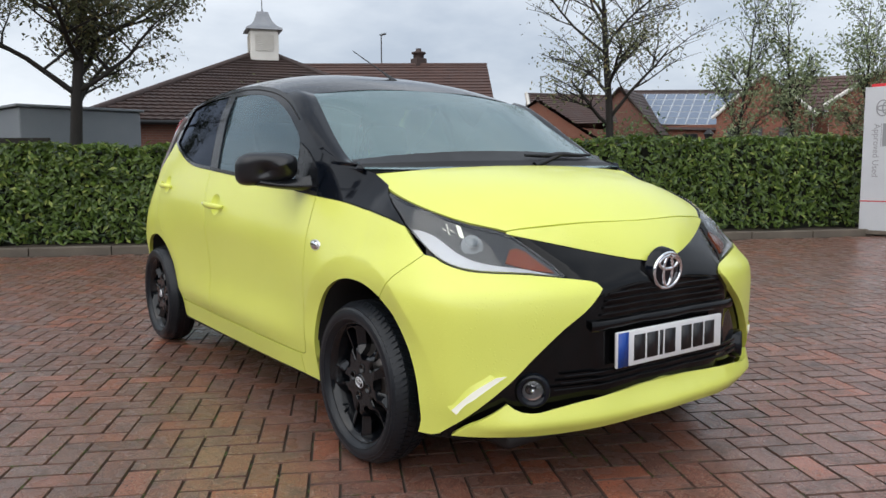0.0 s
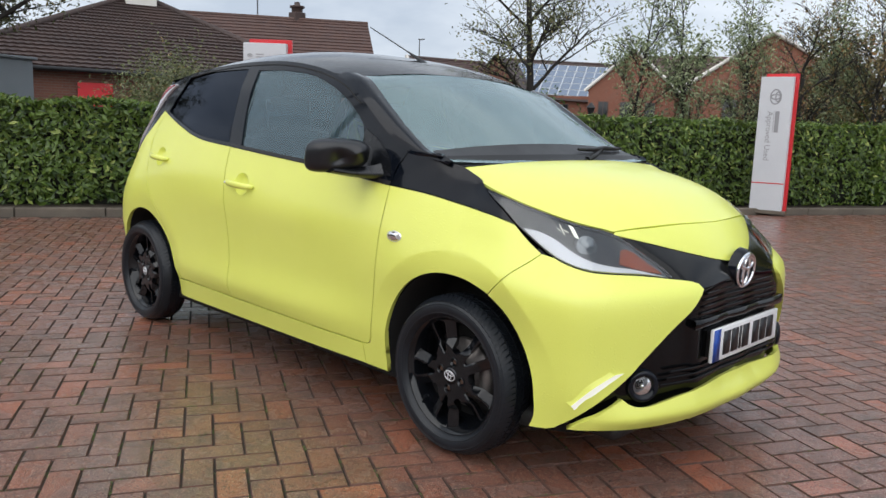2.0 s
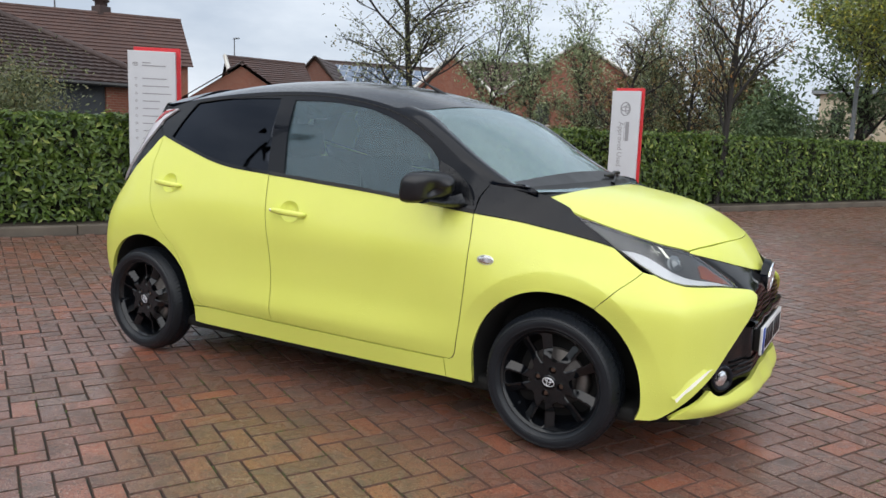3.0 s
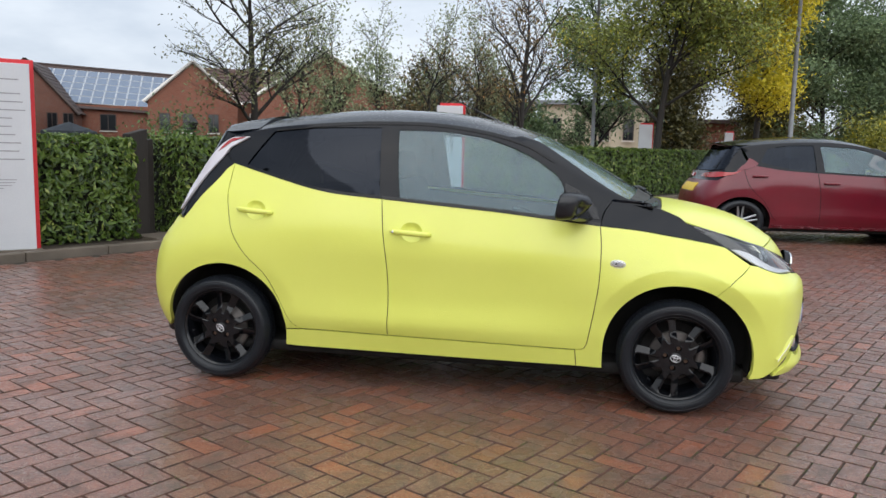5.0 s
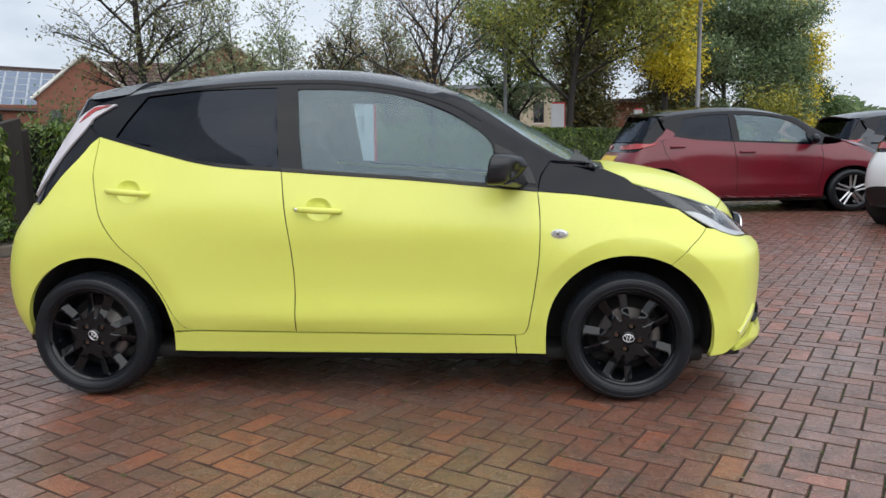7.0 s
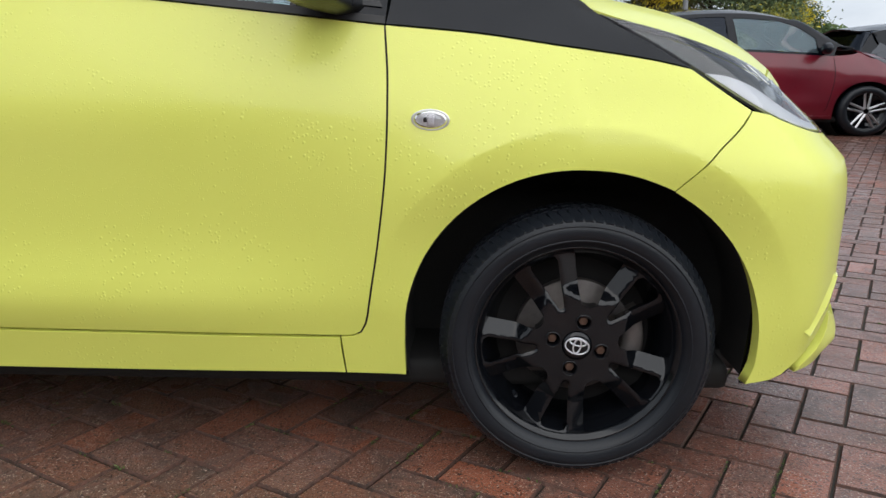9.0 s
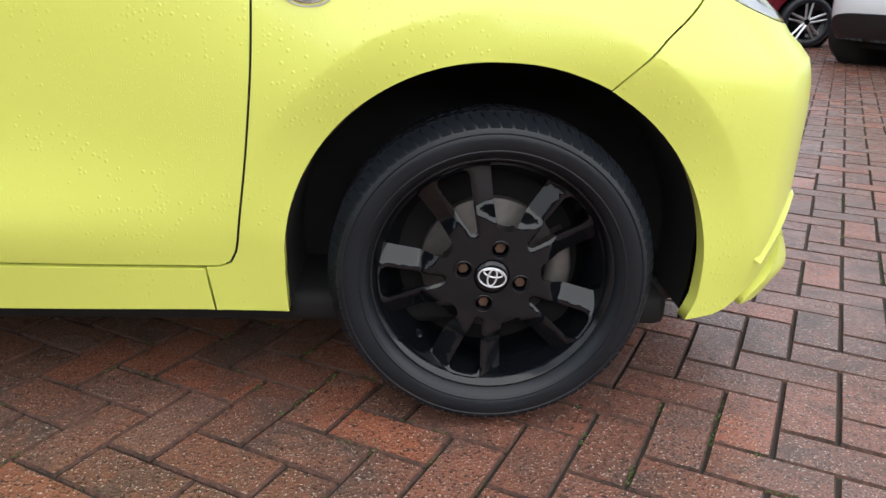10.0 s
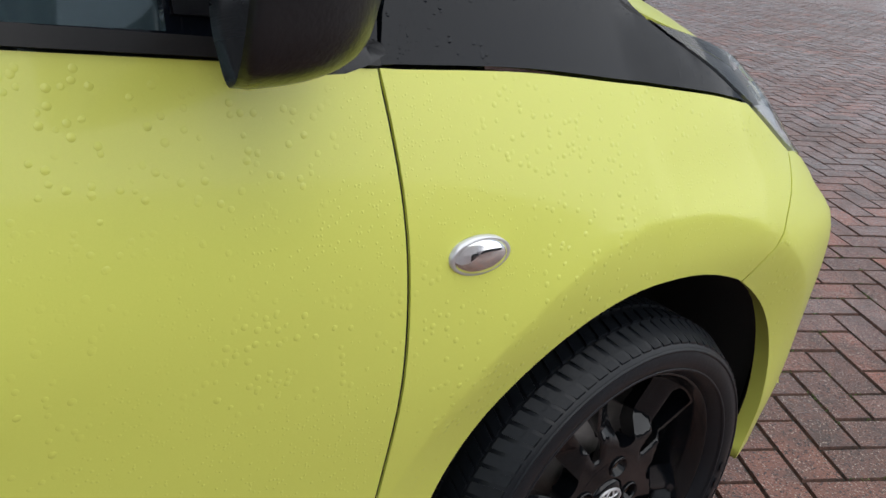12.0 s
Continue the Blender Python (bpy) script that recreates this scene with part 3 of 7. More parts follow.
# rear quarters, run on round the tail to the middle as one skin
quarter = outline(REAR_GAP, [(-0.700, 0.306), (-0.760, 0.301), (-0.805, 0.298)], lay(R_ARCH[::-1]), lay([(-1.495, 0.285), (-1.520, 0.250)]), [(-1.72, 0.240), (-2.169, 0.240)],
                  [(-2.169, 0.240), (-2.169, 0.860)], [(-2.169, 0.860), (-1.75, 0.862), (along(-1.395, 0.860), 0.860)], lay([(-1.395, 0.860), (-1.290, 0.985), (-1.185, 1.105), (-1.130, 1.154)]))
pair("rear_quarter", sheet(inset(quarter, GAP), on_side, step=0.03, depth=0.02), YELLOW, both)

# greenhouse sides: black pillars and frames round the openings of the windows
F_GLASS = outline([(-0.238, 1.338), (-0.225, 1.176), (-0.204, 1.003)], [(-0.204, 1.003), (0.015, 0.984), (0.285, 0.963), (0.613, 0.934)], [(0.613, 0.934), (0.610, 1.030), (0.603, 1.086), (0.592, 1.112)],
                  [(0.592, 1.112), (0.555, 1.150), (0.419, 1.236), (0.228, 1.305), (0.006, 1.337), (-0.238, 1.345)])
R_GLASS = outline([(-1.055, 1.150), (-0.990, 1.240), (-0.922, 1.325)], [(-0.922, 1.325), (-0.789, 1.342), (-0.558, 1.352), (-0.330, 1.354)], [(-0.330, 1.354), (-0.306, 1.012)],
                  [(-0.306, 1.012), (-0.536, 1.030), (-0.678, 1.053), (-0.823, 1.089), (-0.989, 1.131), (-1.055, 1.150)])
frame_line = outline(BELT, [(0.791, 0.899), (0.800, 0.960), (0.840, 1.020)], RAIL[::-1], [(-1.150, 1.300), (-1.175, 1.200), (-1.130, 1.154)])
frames = pair("window_frame", sheet(frame_line, on_side, holes=(F_GLASS, R_GLASS), depth=0.009), GLOSS_BLACK, both, "gloss black pillars and window surrounds")


def on_glass(line):
    """A side window's own even curve, drawn through the body's skin within its outline."""
    pts = [(x, z) for x in np.linspace(min(p[0] for p in line), max(p[0] for p in line), 24) for z in np.linspace(0.93, 1.36, 16) if inside((x, z), line)]
    terms = np.array([[1, x, z, x * x, x * z, z * z, x ** 3, x * x * z] for x, z in pts])
    fitted = np.linalg.lstsq(terms, np.array([skin(x, z)[1] for x, z in pts]), rcond=None)[0]
    return lambda x, z: (x, -float(np.dot(fitted, (1, x, z, x * x, x * z, z * z, x ** 3, x * x * z))), z)


pair("front_side_window", sheet(inset(F_GLASS, -0.006), on_glass(F_GLASS), depth=0.0, proud=-0.009), WINDOW, doors, "wet tinted side window")
pair("rear_side_window", sheet(inset(R_GLASS, -0.006), on_glass(R_GLASS), depth=0.0, proud=-0.007), PRIVACY, rear_doors, "black privacy glass")


def strip(points, width, thick, name, material, parents, label="", lift=0.004):
    """A narrow moulding laid along a line of the side."""
    line = outline(points, [points[-1], (points[-1][0], points[-1][1] + width)], [(x, z + width) for x, z in points][::-1], [(points[0][0], points[0][1] + width), points[0]])
    return pair(name, sheet(line, on_side, step=0.05, depth=thick, proud=lift), material, parents, label)


strip(BELT[5:], 0.014, 0.008, "belt_moulding", TRIM_BLACK, doors)
# frame gaps: thin dark seams between the door frames and the roof
strip([(x, z - 0.020) for x, z in RAIL[2:9]], 0.005, 0.003, "frame_seam", DARK, both, lift=0.0015)
strip([(-0.2905 + 0.0, 1.02)] + [(-0.2905, 1.36)], 0.001, 0.003, "pillar_seam", DARK, both, lift=0.0015)

# black panel from the door to the headlamp, below the windscreen
black_panel = outline(lay(BELT_FRONT), lay([(1.372, 0.819), (1.294, 0.868), (1.190, 0.930)]), lay([(1.190, 0.930), (1.140, 0.962), (1.085, 0.985)]), [(1.085, 0.985), (0.960, 1.010), (0.840, 1.020)], [(0.840, 1.020), (0.805, 0.960), (0.791, 0.899)])
panels = pair("scuttle_panel", sheet(inset(black_panel, GAP), on_side, step=0.025, depth=0.015), GLOSS_BLACK, both, "wet black panel below the windscreen")

# bonnet
BON_EDGE_X = (0.98, 1.087, 1.182, 1.29, 1.39, 1.50, 1.594, 1.72)
BON_EDGE_Y = (0.625, 0.636, 0.650, 0.652, 0.632, 0.579, 0.481, 0.30)
BON_EDGE_Z = (1.012, 0.976, 0.933, 0.899, 0.869, 0.834, 0.803, 0.770)
BON_MID_X = (0.98, 1.10, 1.20, 1.43, 1.58, 1.70, 1.80)
BON_MID_Z = (1.010, 1.006, 1.001, 0.958, 0.902, 0.824, 0.740)


def bonnet_z(x, y):
    w = spline(BON_EDGE_X, BON_EDGE_Y, x)
    e, c = spline(BON_EDGE_X, BON_EDGE_Z, x), spline(BON_MID_X, BON_MID_Z, x)
    r = min(abs(y) / w, 1.05)
    return e + (c - e) * (1 - r ** 2.6)


bon_side = list(zip(BON_EDGE_X[1:7], BON_EDGE_Y[1:7]))
bonnet = outline([(1.075, -0.634), (1.098, -0.40), (1.125, 0.0), (1.098, 0.40), (1.075, 0.634)], [(1.075, 0.634), (1.087, 0.636)] + bon_side[1:], [(1.594, 0.480), (1.655, 0.31), (1.692, 0.15), (1.703, 0.0), (1.692, -0.15), (1.655, -0.31), (1.594, -0.480)], [(x, -y) for x, y in bon_side[::-1]] + [(1.075, -0.634)])
part("bonnet", sheet(inset(bonnet, GAP), lambda x, y: (x, y, bonnet_z(x, y)), step=0.035, depth=0.018), YELLOW, car)


def on_nose(t, z):
    return on_side(1.17 + t, z)


# front: the yellow cheeks, the middle piece below the bonnet, and the lip
LAMP_LOW = [(0.235, 0.820), (0.283, 0.784), (0.328, 0.750), (0.380, 0.721), (0.445, 0.702), (0.505, 0.695), (0.585, 0.688), (0.690, 0.670)]
LAMP_TOP = [(0.062, 0.922), (0.210, 0.900), (0.335, 0.872), (0.475, 0.830), (0.575, 0.800), (0.632, 0.742), (0.690, 0.670)]
DIAGONAL = [(0.358, 0.214), (0.445, 0.279), (0.535, 0.369), (0.590, 0.442), (0.660, 0.522), (0.722, 0.578), (0.755, 0.618)]
arch_front = [p for p in F_ARCH if p[0] > 1.338]
arch_t = [(along(x, z) - 1.17, z) for x, z in arch_front]
seam_t = [(along(x, z) - 1.17, z) for x, z in SEAM]
cheek = outline(seam_t, [seam_t[-1]] + arch_t, [arch_t[-1], (0.292, 0.240), (0.280, 0.202)], [(0.280, 0.202), (0.335, 0.206), (0.358, 0.214)], DIAGONAL, [(0.755, 0.618), (0.768, 0.638), (0.755, 0.655), (0.700, 0.667)],
                [(0.700, 0.667), (0.585, 0.685), (0.505, 0.692), (0.445, 0.699), (0.380, 0.718), (0.350, 0.733)], [(0.350, 0.733), seam_t[0]])
pair("front_bumper_cheek", sheet(inset(cheek, 0.0008), on_nose, step=0.02, depth=0.025, extra=[(u - 1.17, z) for u, z in CREASE]), YELLOW, both)
def off_nose(t, z, out):
    n = Vector((1.2 * t, -(1.2 - t), 0)).normalized()
    return tuple(Vector(on_nose(t, z)) + n * out)


BROW = [(0.402, 0.297), (0.455, 0.353), (0.510, 0.396)]
pair("lamp_brow", loft([[off_nose(t - 0.016, z + 0.010, -0.001) for t, z in BROW], [off_nose(t - 0.002, z, 0.006) for t, z in BROW], [off_nose(t, z, 0.007) for t, z in BROW]], 10, 4), YELLOW, both)
pair("daytime_lamp", loft([[off_nose(t, z, 0.0065) for t, z in BROW], [off_nose(t, z, 0.001) for t, z in ((0.412, 0.282), (0.476, 0.346), (0.534, 0.398))]], 10, 4), LED_WHITE, both, "white daytime running lamp, lit")


def across(run):
    """A run of the right half, from its outer end to the middle, carried on over the left half."""
    return run + [(2 - t, z) for t, z in run[-2::-1]]


V_LOW = [(0.575, 0.797), (0.685, 0.766), (0.800, 0.734), (0.920, 0.706), (1.0, 0.697)]
nose_mid = outline(across([(0.575, 0.800), (0.700, 0.800), (0.850, 0.800), (1.0, 0.800)]), across(V_LOW)[::-1])


def nose_cap(t, z):
    """The piece below the bonnet: it hangs from the bonnet's front edge down to the grille's top."""
    h, g = (t, 1) if t <= 1 else (2 - t, -1)
    low = spline([p[0] for p in V_LOW], [p[1] for p in V_LOW], h)
    f = (z - low) / max(0.800 - low, 1e-3)
    bx, by = spline((0.575, 0.70, 0.85, 1.0), (1.596, 1.655, 1.694, 1.705), h), spline((0.575, 0.70, 0.85, 1.0), (-0.478, -0.320, -0.150, 0.0), h)
    bz = bonnet_z(bx, by)
    lx, ly, _ = on_nose(h, low)
    bulge = 0.006 * math.sin(math.pi * min(max(f, 0), 1)) * max(0.0, min(1.0, (h - 0.575) / 0.2))
    return (lx + (bx - lx) * f + bulge, g * (ly + (by - ly) * f), low + (bz - low) * f + bulge * 0.5)


part("bonnet_nose", sheet(nose_mid, nose_cap, step=0.03, depth=0.012), YELLOW, car)

LIP_TOP = [(0.395, 0.214), (0.500, 0.284), (0.535, 0.312), (0.560, 0.290), (0.600, 0.282), (0.650, 0.291), (0.715, 0.302), (0.850, 0.312), (1.0, 0.318)]
lip = outline(LIP_TOP[:3], across(LIP_TOP[2:]), [(2 - t, z) for t, z in LIP_TOP[2::-1]], across([(0.395, 0.214), (0.530, 0.211), (0.615, 0.207), (0.800, 0.211), (1.0, 0.215)])[::-1])


def lip_place(t, z):
    """The lip stands forward of the grille, most at its lower edge."""
    h, g = (t, 1) if t <= 1 else (2 - t, -1)
    x, y, _ = on_nose(h, z)
    s = max(0.0, min(1.0, (h - 0.40) / 0.16))
    out = 0.036 * s * max(0.0, 1 - abs(z - 0.246) / 0.062)
    n = Vector((1.2 * h, -(1.2 - h), 0)).normalized()
    return (x + n.x * out, g * (y + n.y * out), z)


part("bumper_lip", sheet(lip, lip_place, step=0.014, depth=0.02), YELLOW, car)

# the black grille face behind them
grille = outline(across([(0.29, 0.190), (0.50, 0.192), (0.75, 0.195), (1.0, 0.198)]), [(1.71, 0.190), (1.71, 0.80)], across([(0.29, 0.80), (0.40, 0.80), (0.60, 0.792), (0.80, 0.790), (1.0, 0.790)])[::-1], [(0.29, 0.80), (0.29, 0.190)])


def grille_place(t, z):
    """The black face: flush beside the badge, set back where the slats are."""
    x, y, _ = on_nose(t, z)
    h = t if t <= 1 else 2 - t
    lamp_in = spline((0.62, 0.670, 0.742, 0.80), (0.70, 0.690, 0.632, 0.575), z)
    back = 0.003 + 0.014 * max(0.0, min(1.0, (0.645 - z) / 0.03)) + 0.035 * max(0.0, min(1.0, (lamp_in + 0.012 - h) / 0.03)) * (1.0 if z > 0.64 else 0.4)
    n = Vector((1.2 * t, -(1.2 - t), 0)).normalized() if t <= 1 else Vector((1.2 * (2 - t), 1.2 - (2 - t), 0)).normalized()
    return (x - n.x * back, y - n.y * back, z)


grille_face = part("grille", sheet(grille, grille_place, step=0.025, depth=0.0), PIANO, car, "gloss black cross-shaped grille face")


def bar_across(z, t_from, height, out, name, material, parent):
    """A bar across the grille at one height."""
    bm = bmesh.new()
    rows = []
    for g in (1, -1):
        ts = [t_from + (1.0 - t_from) * i / 14 for i in range(15)]
        ts = ts if g > 0 else ts[-2::-1]
        for t in ts:
            x, y, _ = on_nose(t, z)
            n = Vector((1.2 * t, -(1.2 - t), 0)).normalized()
            c = []
            for dz, o in ((-height / 2, -0.016), (-height / 2, out * 0.6), (0, out), (height / 2, out * 0.6), (height / 2, -0.016)):
                c.append(bm.verts.new((x + n.x * o, g * (y + n.y * o), z + dz)))
            rows.append(c)
    for r, s in zip(rows, rows[1:]):
        for a in range(4):
            bm.faces.new((r[a], s[a], s[a + 1], r[a + 1]))
    return part(name, bm, material, parent)


for z, t0 in ((0.555, 0.76), (0.575, 0.77), (0.595, 0.78), (0.615, 0.79)):
    bar_across(z, t0, 0.007, -0.011, "grille_slat", PIANO, grille_face)
for z, t0 in ((0.340, 0.64), (0.360, 0.655), (0.380, 0.665)):
    bar_across(z, t0, 0.007, -0.010, "grille_slat", PIANO, grille_face)
bar_across(0.525, 0.73, 0.028, 0.006, "grille_bar", PIANO, grille_face)
part("front_skirt", box((1.40, -0.56, 0.150), (1.70, 0.56, 0.205), 0.02), TRIM_BLACK, car)

# fog lamps
fx, fy, _ = on_nose(0.590, 0.343)
fx, fy = fx - 0.012, fy + 0.010
fog_n = Vector((0.80, -0.60, 0)).normalized()
fog_turn = Vector((0, -1, 0)).rotation_difference(fog_n).to_matrix().to_4x4()


def turned(bm, m):
    bmesh.ops.transform(bm, matrix=m, verts=bm.verts[:])
    return bm


fog_at = Matrix.Translation((fx, fy, 0.343)) @ fog_turn
bezel = turned(add_lathe(bmesh.new(), [(0.030, 0.012), (0.033, -0.006), (0.046, -0.010), (0.052, -0.002), (0.053, 0.030)], 36), fog_at)
fogs = pair("fog_lamp", bezel, GLOSS_BLACK, both, "round front fog lamp in black bezel")
bowl = turned(add_lathe(bmesh.new(), [(0.002, 0.020), (0.012, 0.018), (0.024, 0.008), (0.031, 0.000)], 30), fog_at)
pair("reflector", bowl, LAMP_GREY, fogs)
glass = turned(add_lathe(bmesh.new(), [(0.0005, -0.007), (0.012, -0.006), (0.024, -0.003), (0.031, 0.0)], 30), fog_at)
pair("lens", glass, CLEAR, fogs)
bulb = turned(add_lathe(bmesh.new(), [(0.0005, -0.003), (0.007, -0.001), (0.008, 0.015)], 20), fog_at)
pair("bulb", bulb, CHROME, fogs)

# headlamps: grey bowl, chrome sweep, projector, amber, clear cover
lamp = outline(LAMP_TOP, LAMP_LOW[::-1], [(0.235, 0.820), (0.175, 0.869), (0.062, 0.922)])
lamps = pair("headlamp", sheet(inset(lamp, 0.003), on_nose, step=0.025, depth=0.0, proud=-0.013), LAMP_GREY, both, "swept-back headlamp with silver reflector and amber tip")
sweep = outline([(0.262, 0.812), (0.295, 0.784), (0.335, 0.753), (0.385, 0.726), (0.450, 0.707), (0.520, 0.699), (0.590, 0.692), (0.668, 0.677)], [(0.668, 0.677), (0.585, 0.702), (0.515, 0.715), (0.465, 0.728), (0.420, 0.752), (0.375, 0.786), (0.320, 0.806), (0.262, 0.812)])
pair("reflector_strip", sheet(sweep, on_nose, step=0.02, depth=0.006, proud=-0.004), STRIP, lamps, "bright silver reflector strip")
amber = outline([(0.548, 0.722), (0.575, 0.760), (0.605, 0.752), (0.625, 0.726), (0.660, 0.690)], [(0.660, 0.690), (0.600, 0.704), (0.548, 0.722)])
pair("indicator", sheet(amber, on_nose, step=0.02, depth=0.005, proud=-0.008), ORANGE, lamps, "amber indicator")
px, py, _ = on_nose(0.475, 0.770)
proj_n = Vector((0.80, -0.42, 0.42)).normalized()
proj_at = Matrix.Translation((px, py, 0.768)) @ Vector((0, -1, 0)).rotation_difference(proj_n).to_matrix().to_4x4()
pair("projector", turned(add_lathe(bmesh.new(), [(0.0005, -0.006), (0.016, -0.003), (0.030, 0.006), (0.034, 0.004), (0.040, 0.024)], 32), proj_at), plain("projector_glass", (0.16, 0.18, 0.19), 0.05, 0.4, 1.0), lamps)
marks = bmesh.new()
for k, (t, z, w, h) in enumerate(((0.400, 0.812, 0.012, 0.003), (0.425, 0.808, 0.012, 0.003), (0.413, 0.812, 0.003, 0.030), (0.450, 0.806, 0.013, 0.034))):
    q = [marks.verts.new(Vector(on_nose(t + a * w, z + b * h - a * w * 0.6)) + 0.001 * proj_n) for a, b in ((-0.5, -0.5), (0.5, -0.5), (0.5, 0.5), (-0.5, 0.5))]
    marks.faces.new(q)
pair("lamp_mark", marks, LED_WHITE, lamps, "small white lit marks")
# a dark rubber seal fills the joint between the lamp, the black panel and the bonnet
seal_low = curve_points([on_nose(t, z) for t, z in LAMP_TOP[:5]], 0.02)
seal_low = curve_points([on_side(1.085, 0.980), on_side(1.14, 0.958)], 0.02)[:-1] + seal_low
seal_x = (1.085, 1.595)
seal = bmesh.new()
rows = []
for i, p in enumerate(seal_low):
    x = min(max(p[0], seal_x[0]), seal_x[1])
    q = (x - 0.004, -(spline(BON_EDGE_X, BON_EDGE_Y, x) - 0.014), spline(BON_EDGE_X, BON_EDGE_Z, x) - 0.006)
    rows.append([seal.verts.new(v) for v in ((p[0], p[1] + 0.001, p[2] - 0.012), (p[0], p[1], p[2] - 0.002), ((p[0] + q[0]) / 2, (p[1] + q[1]) / 2, max(p[2], q[2]) - 0.004), q)])
for r, s in zip(rows, rows[1:]):
    for j in range(3):
        seal.faces.new((r[j], s[j], s[j + 1], r[j + 1]))
bmesh.ops.recalc_face_normals(seal, faces=seal.faces[:])
pair("lamp_seal", seal, PIANO, both)
pair("cover", sheet(inset(lamp, 0.002), on_nose, step=0.025, depth=0.006, proud=0.001), CLEAR, lamps, "clear headlamp cover")

# badge: chrome rings on a black disc
badge_at = Matrix.Translation((1.816, 0.0, 0.668)) @ pose(0, 0, 0, 0, 5, 0) @ pose(0, 0, 0, 0, 0, 90) @ Matrix.Scale(1.1, 4)


def ring(rx, rz, thick, centre=(0, 0), sides=40):
    bm = bmesh.new()
    pts = [(centre[0] + rx * math.cos(a), 0.0, centre[1] + rz * math.sin(a)) for a in (2 * math.pi * i / sides for i in range(sides))]
    rows = []
    for i, p in enumerate(pts):
        a, b = Vector(pts[i - 1]), Vector(pts[(i + 1) % sides])
        d = (b - a).normalized()
        n = d.cross(Vector((0, 1, 0)))
        rows.append([bm.verts.new(Vector(p) + thick * (math.cos(k) * n + math.sin(k) * Vector((0, 1, 0)))) for k in (2 * math.pi * j / 8 for j in range(8))])
    for i in range(sides):
        r, s = rows[i], rows[(i + 1) % sides]
        for j in range(8):
            bm.faces.new((r[j], r[(j + 1) % 8], s[(j + 1) % 8], s[j]))
    return bm


badge = part("badge", turned(add_lathe(bmesh.new(), [(0.0005, -0.012), (0.05, -0.010), (0.064, -0.004), (0.067, 0.02)], 40), badge_at), GLOSS_BLACK, car, "round black badge with chrome oval rings")
for rx, rz, c in ((0.060, 0.052, (0, 0)), (0.019, 0.046, (0, 0)), (0.041, 0.019, (0, 0.024))):
    rb = ring(rx, rz, 0.0055, c)
    for v in rb.verts:
        v.co.y -= 0.011
    part("badge_ring", turned(rb, badge_at), CHROME, badge)

# number plate with plain bars for its writing
plate_at = Matrix.Translation((1.848, 0.0, 0.445)) @ pose(0, 0, 0, 0, 0, 90)
plate = part("number_plate", turned(box((-0.26, -0.006, -0.0555), (0.26, 0.006, 0.0555), 0.003), plate_at), WHITE_PLATE, car, "white number plate with blue end strip")
part("plate_strip", turned(box((-0.257, -0.0085, -0.053), (-0.212, -0.005, 0.053)), plate_at), PLATE_BLUE, plate)
plate_x = -0.185
for w in (0.050, 0.050, 0.014, 0.050):
    part("plate_bar", turned(box((plate_x, -0.0085, -0.0395), (plate_x + w, -0.005, 0.0395)), plate_at), INK, plate)
    plate_x += w + 0.011
plate_x += 0.022
for w in (0.050, 0.050, 0.050):
    part("plate_bar", turned(box((plate_x, -0.0085, -0.0395), (plate_x + w, -0.005, 0.0395)), plate_at), INK, plate)
    plate_x += w + 0.011
part("plate_holder", turned(box((-0.24, 0.004, -0.045), (0.24, 0.05, 0.045), 0.004), plate_at), TRIM_BLACK, plate)

# roof and windscreen
ROOF_X = (-1.26, -1.15, -1.00, -0.60, -0.30, 0.0, 0.22, 0.36, 0.46)
ROOF_Z = (1.366, 1.388, 1.418, 1.462, 1.470, 1.454, 1.416, 1.378, 1.346)
RAIL_X = [p[0] for p in RAIL]
RAIL_Z = [p[1] for p in RAIL]


def roof_z(x, y):
    rz = spline(RAIL_X, RAIL_Z, x)
    w = skin(max(x, -1.16), rz)[1]
    r = min(abs(y) / w, 1.0)
    return rz + (spline(ROOF_X, ROOF_Z, x) - rz) * (1 - r ** 2.8)


def rail_w(x):
    return skin(max(x, -1.16), spline(RAIL_X, RAIL_Z, x))[1]


roof_xs = [-1.15, -0.9, -0.6, -0.3, 0.0, 0.2, 0.33]
roof_line = outline([(x, -rail_w(x)) for x in roof_xs], [(0.33, -rail_w(0.33)), (0.425, -0.545), (0.452, -0.40), (0.468, 0.0), (0.452, 0.40), (0.425, 0.545), (0.33, rail_w(0.33))], [(x, rail_w(x)) for x in roof_xs[::-1]], [(-1.15, rail_w(-1.15)), (-1.245, 0.50), (-1.275, 0.0), (-1.245, -0.50), (-1.15, -rail_w(-1.15))])
part("roof", sheet(inset(roof_line, 0.001), lambda x, y: (x, y, roof_z(x, y)), step=0.05, depth=0.02), GLOSS_BLACK, car, "wet black roof")

A_OUT = [(x, -skin(x, z)[1], z) for x, z in ((0.335, 1.313), (0.419, 1.287), (0.555, 1.212), (0.716, 1.098), (0.840, 1.020), (0.960, 1.008))]
A_IN = [(0.425, -0.545, roof_z(0.425, 0.545)), (0.495, -0.565, 1.287), (0.620, -0.592, 1.205), (0.785, -0.625, 1.100), (0.935, -0.648, 1.022), (1.040, -0.655, 0.998)]
A_MID = [tuple((a + b) / 2 + d for a, b, d in zip(p, q, (0.012, -0.008, 0.012))) for p, q in zip(A_OUT, A_IN)]
pillars = pair("windscreen_pillar", thicken(loft([A_OUT, A_MID, A_IN], 20, 6), 0.02), GLOSS_BLACK, both)
SCR_MID = [(0.468, 0.0, 1.343), (0.600, 0.0, 1.278), (0.760, 0.0, 1.192), (0.900, 0.0, 1.112), (1.040, 0.0, 1.030), (1.110, 0.0, 0.990)]


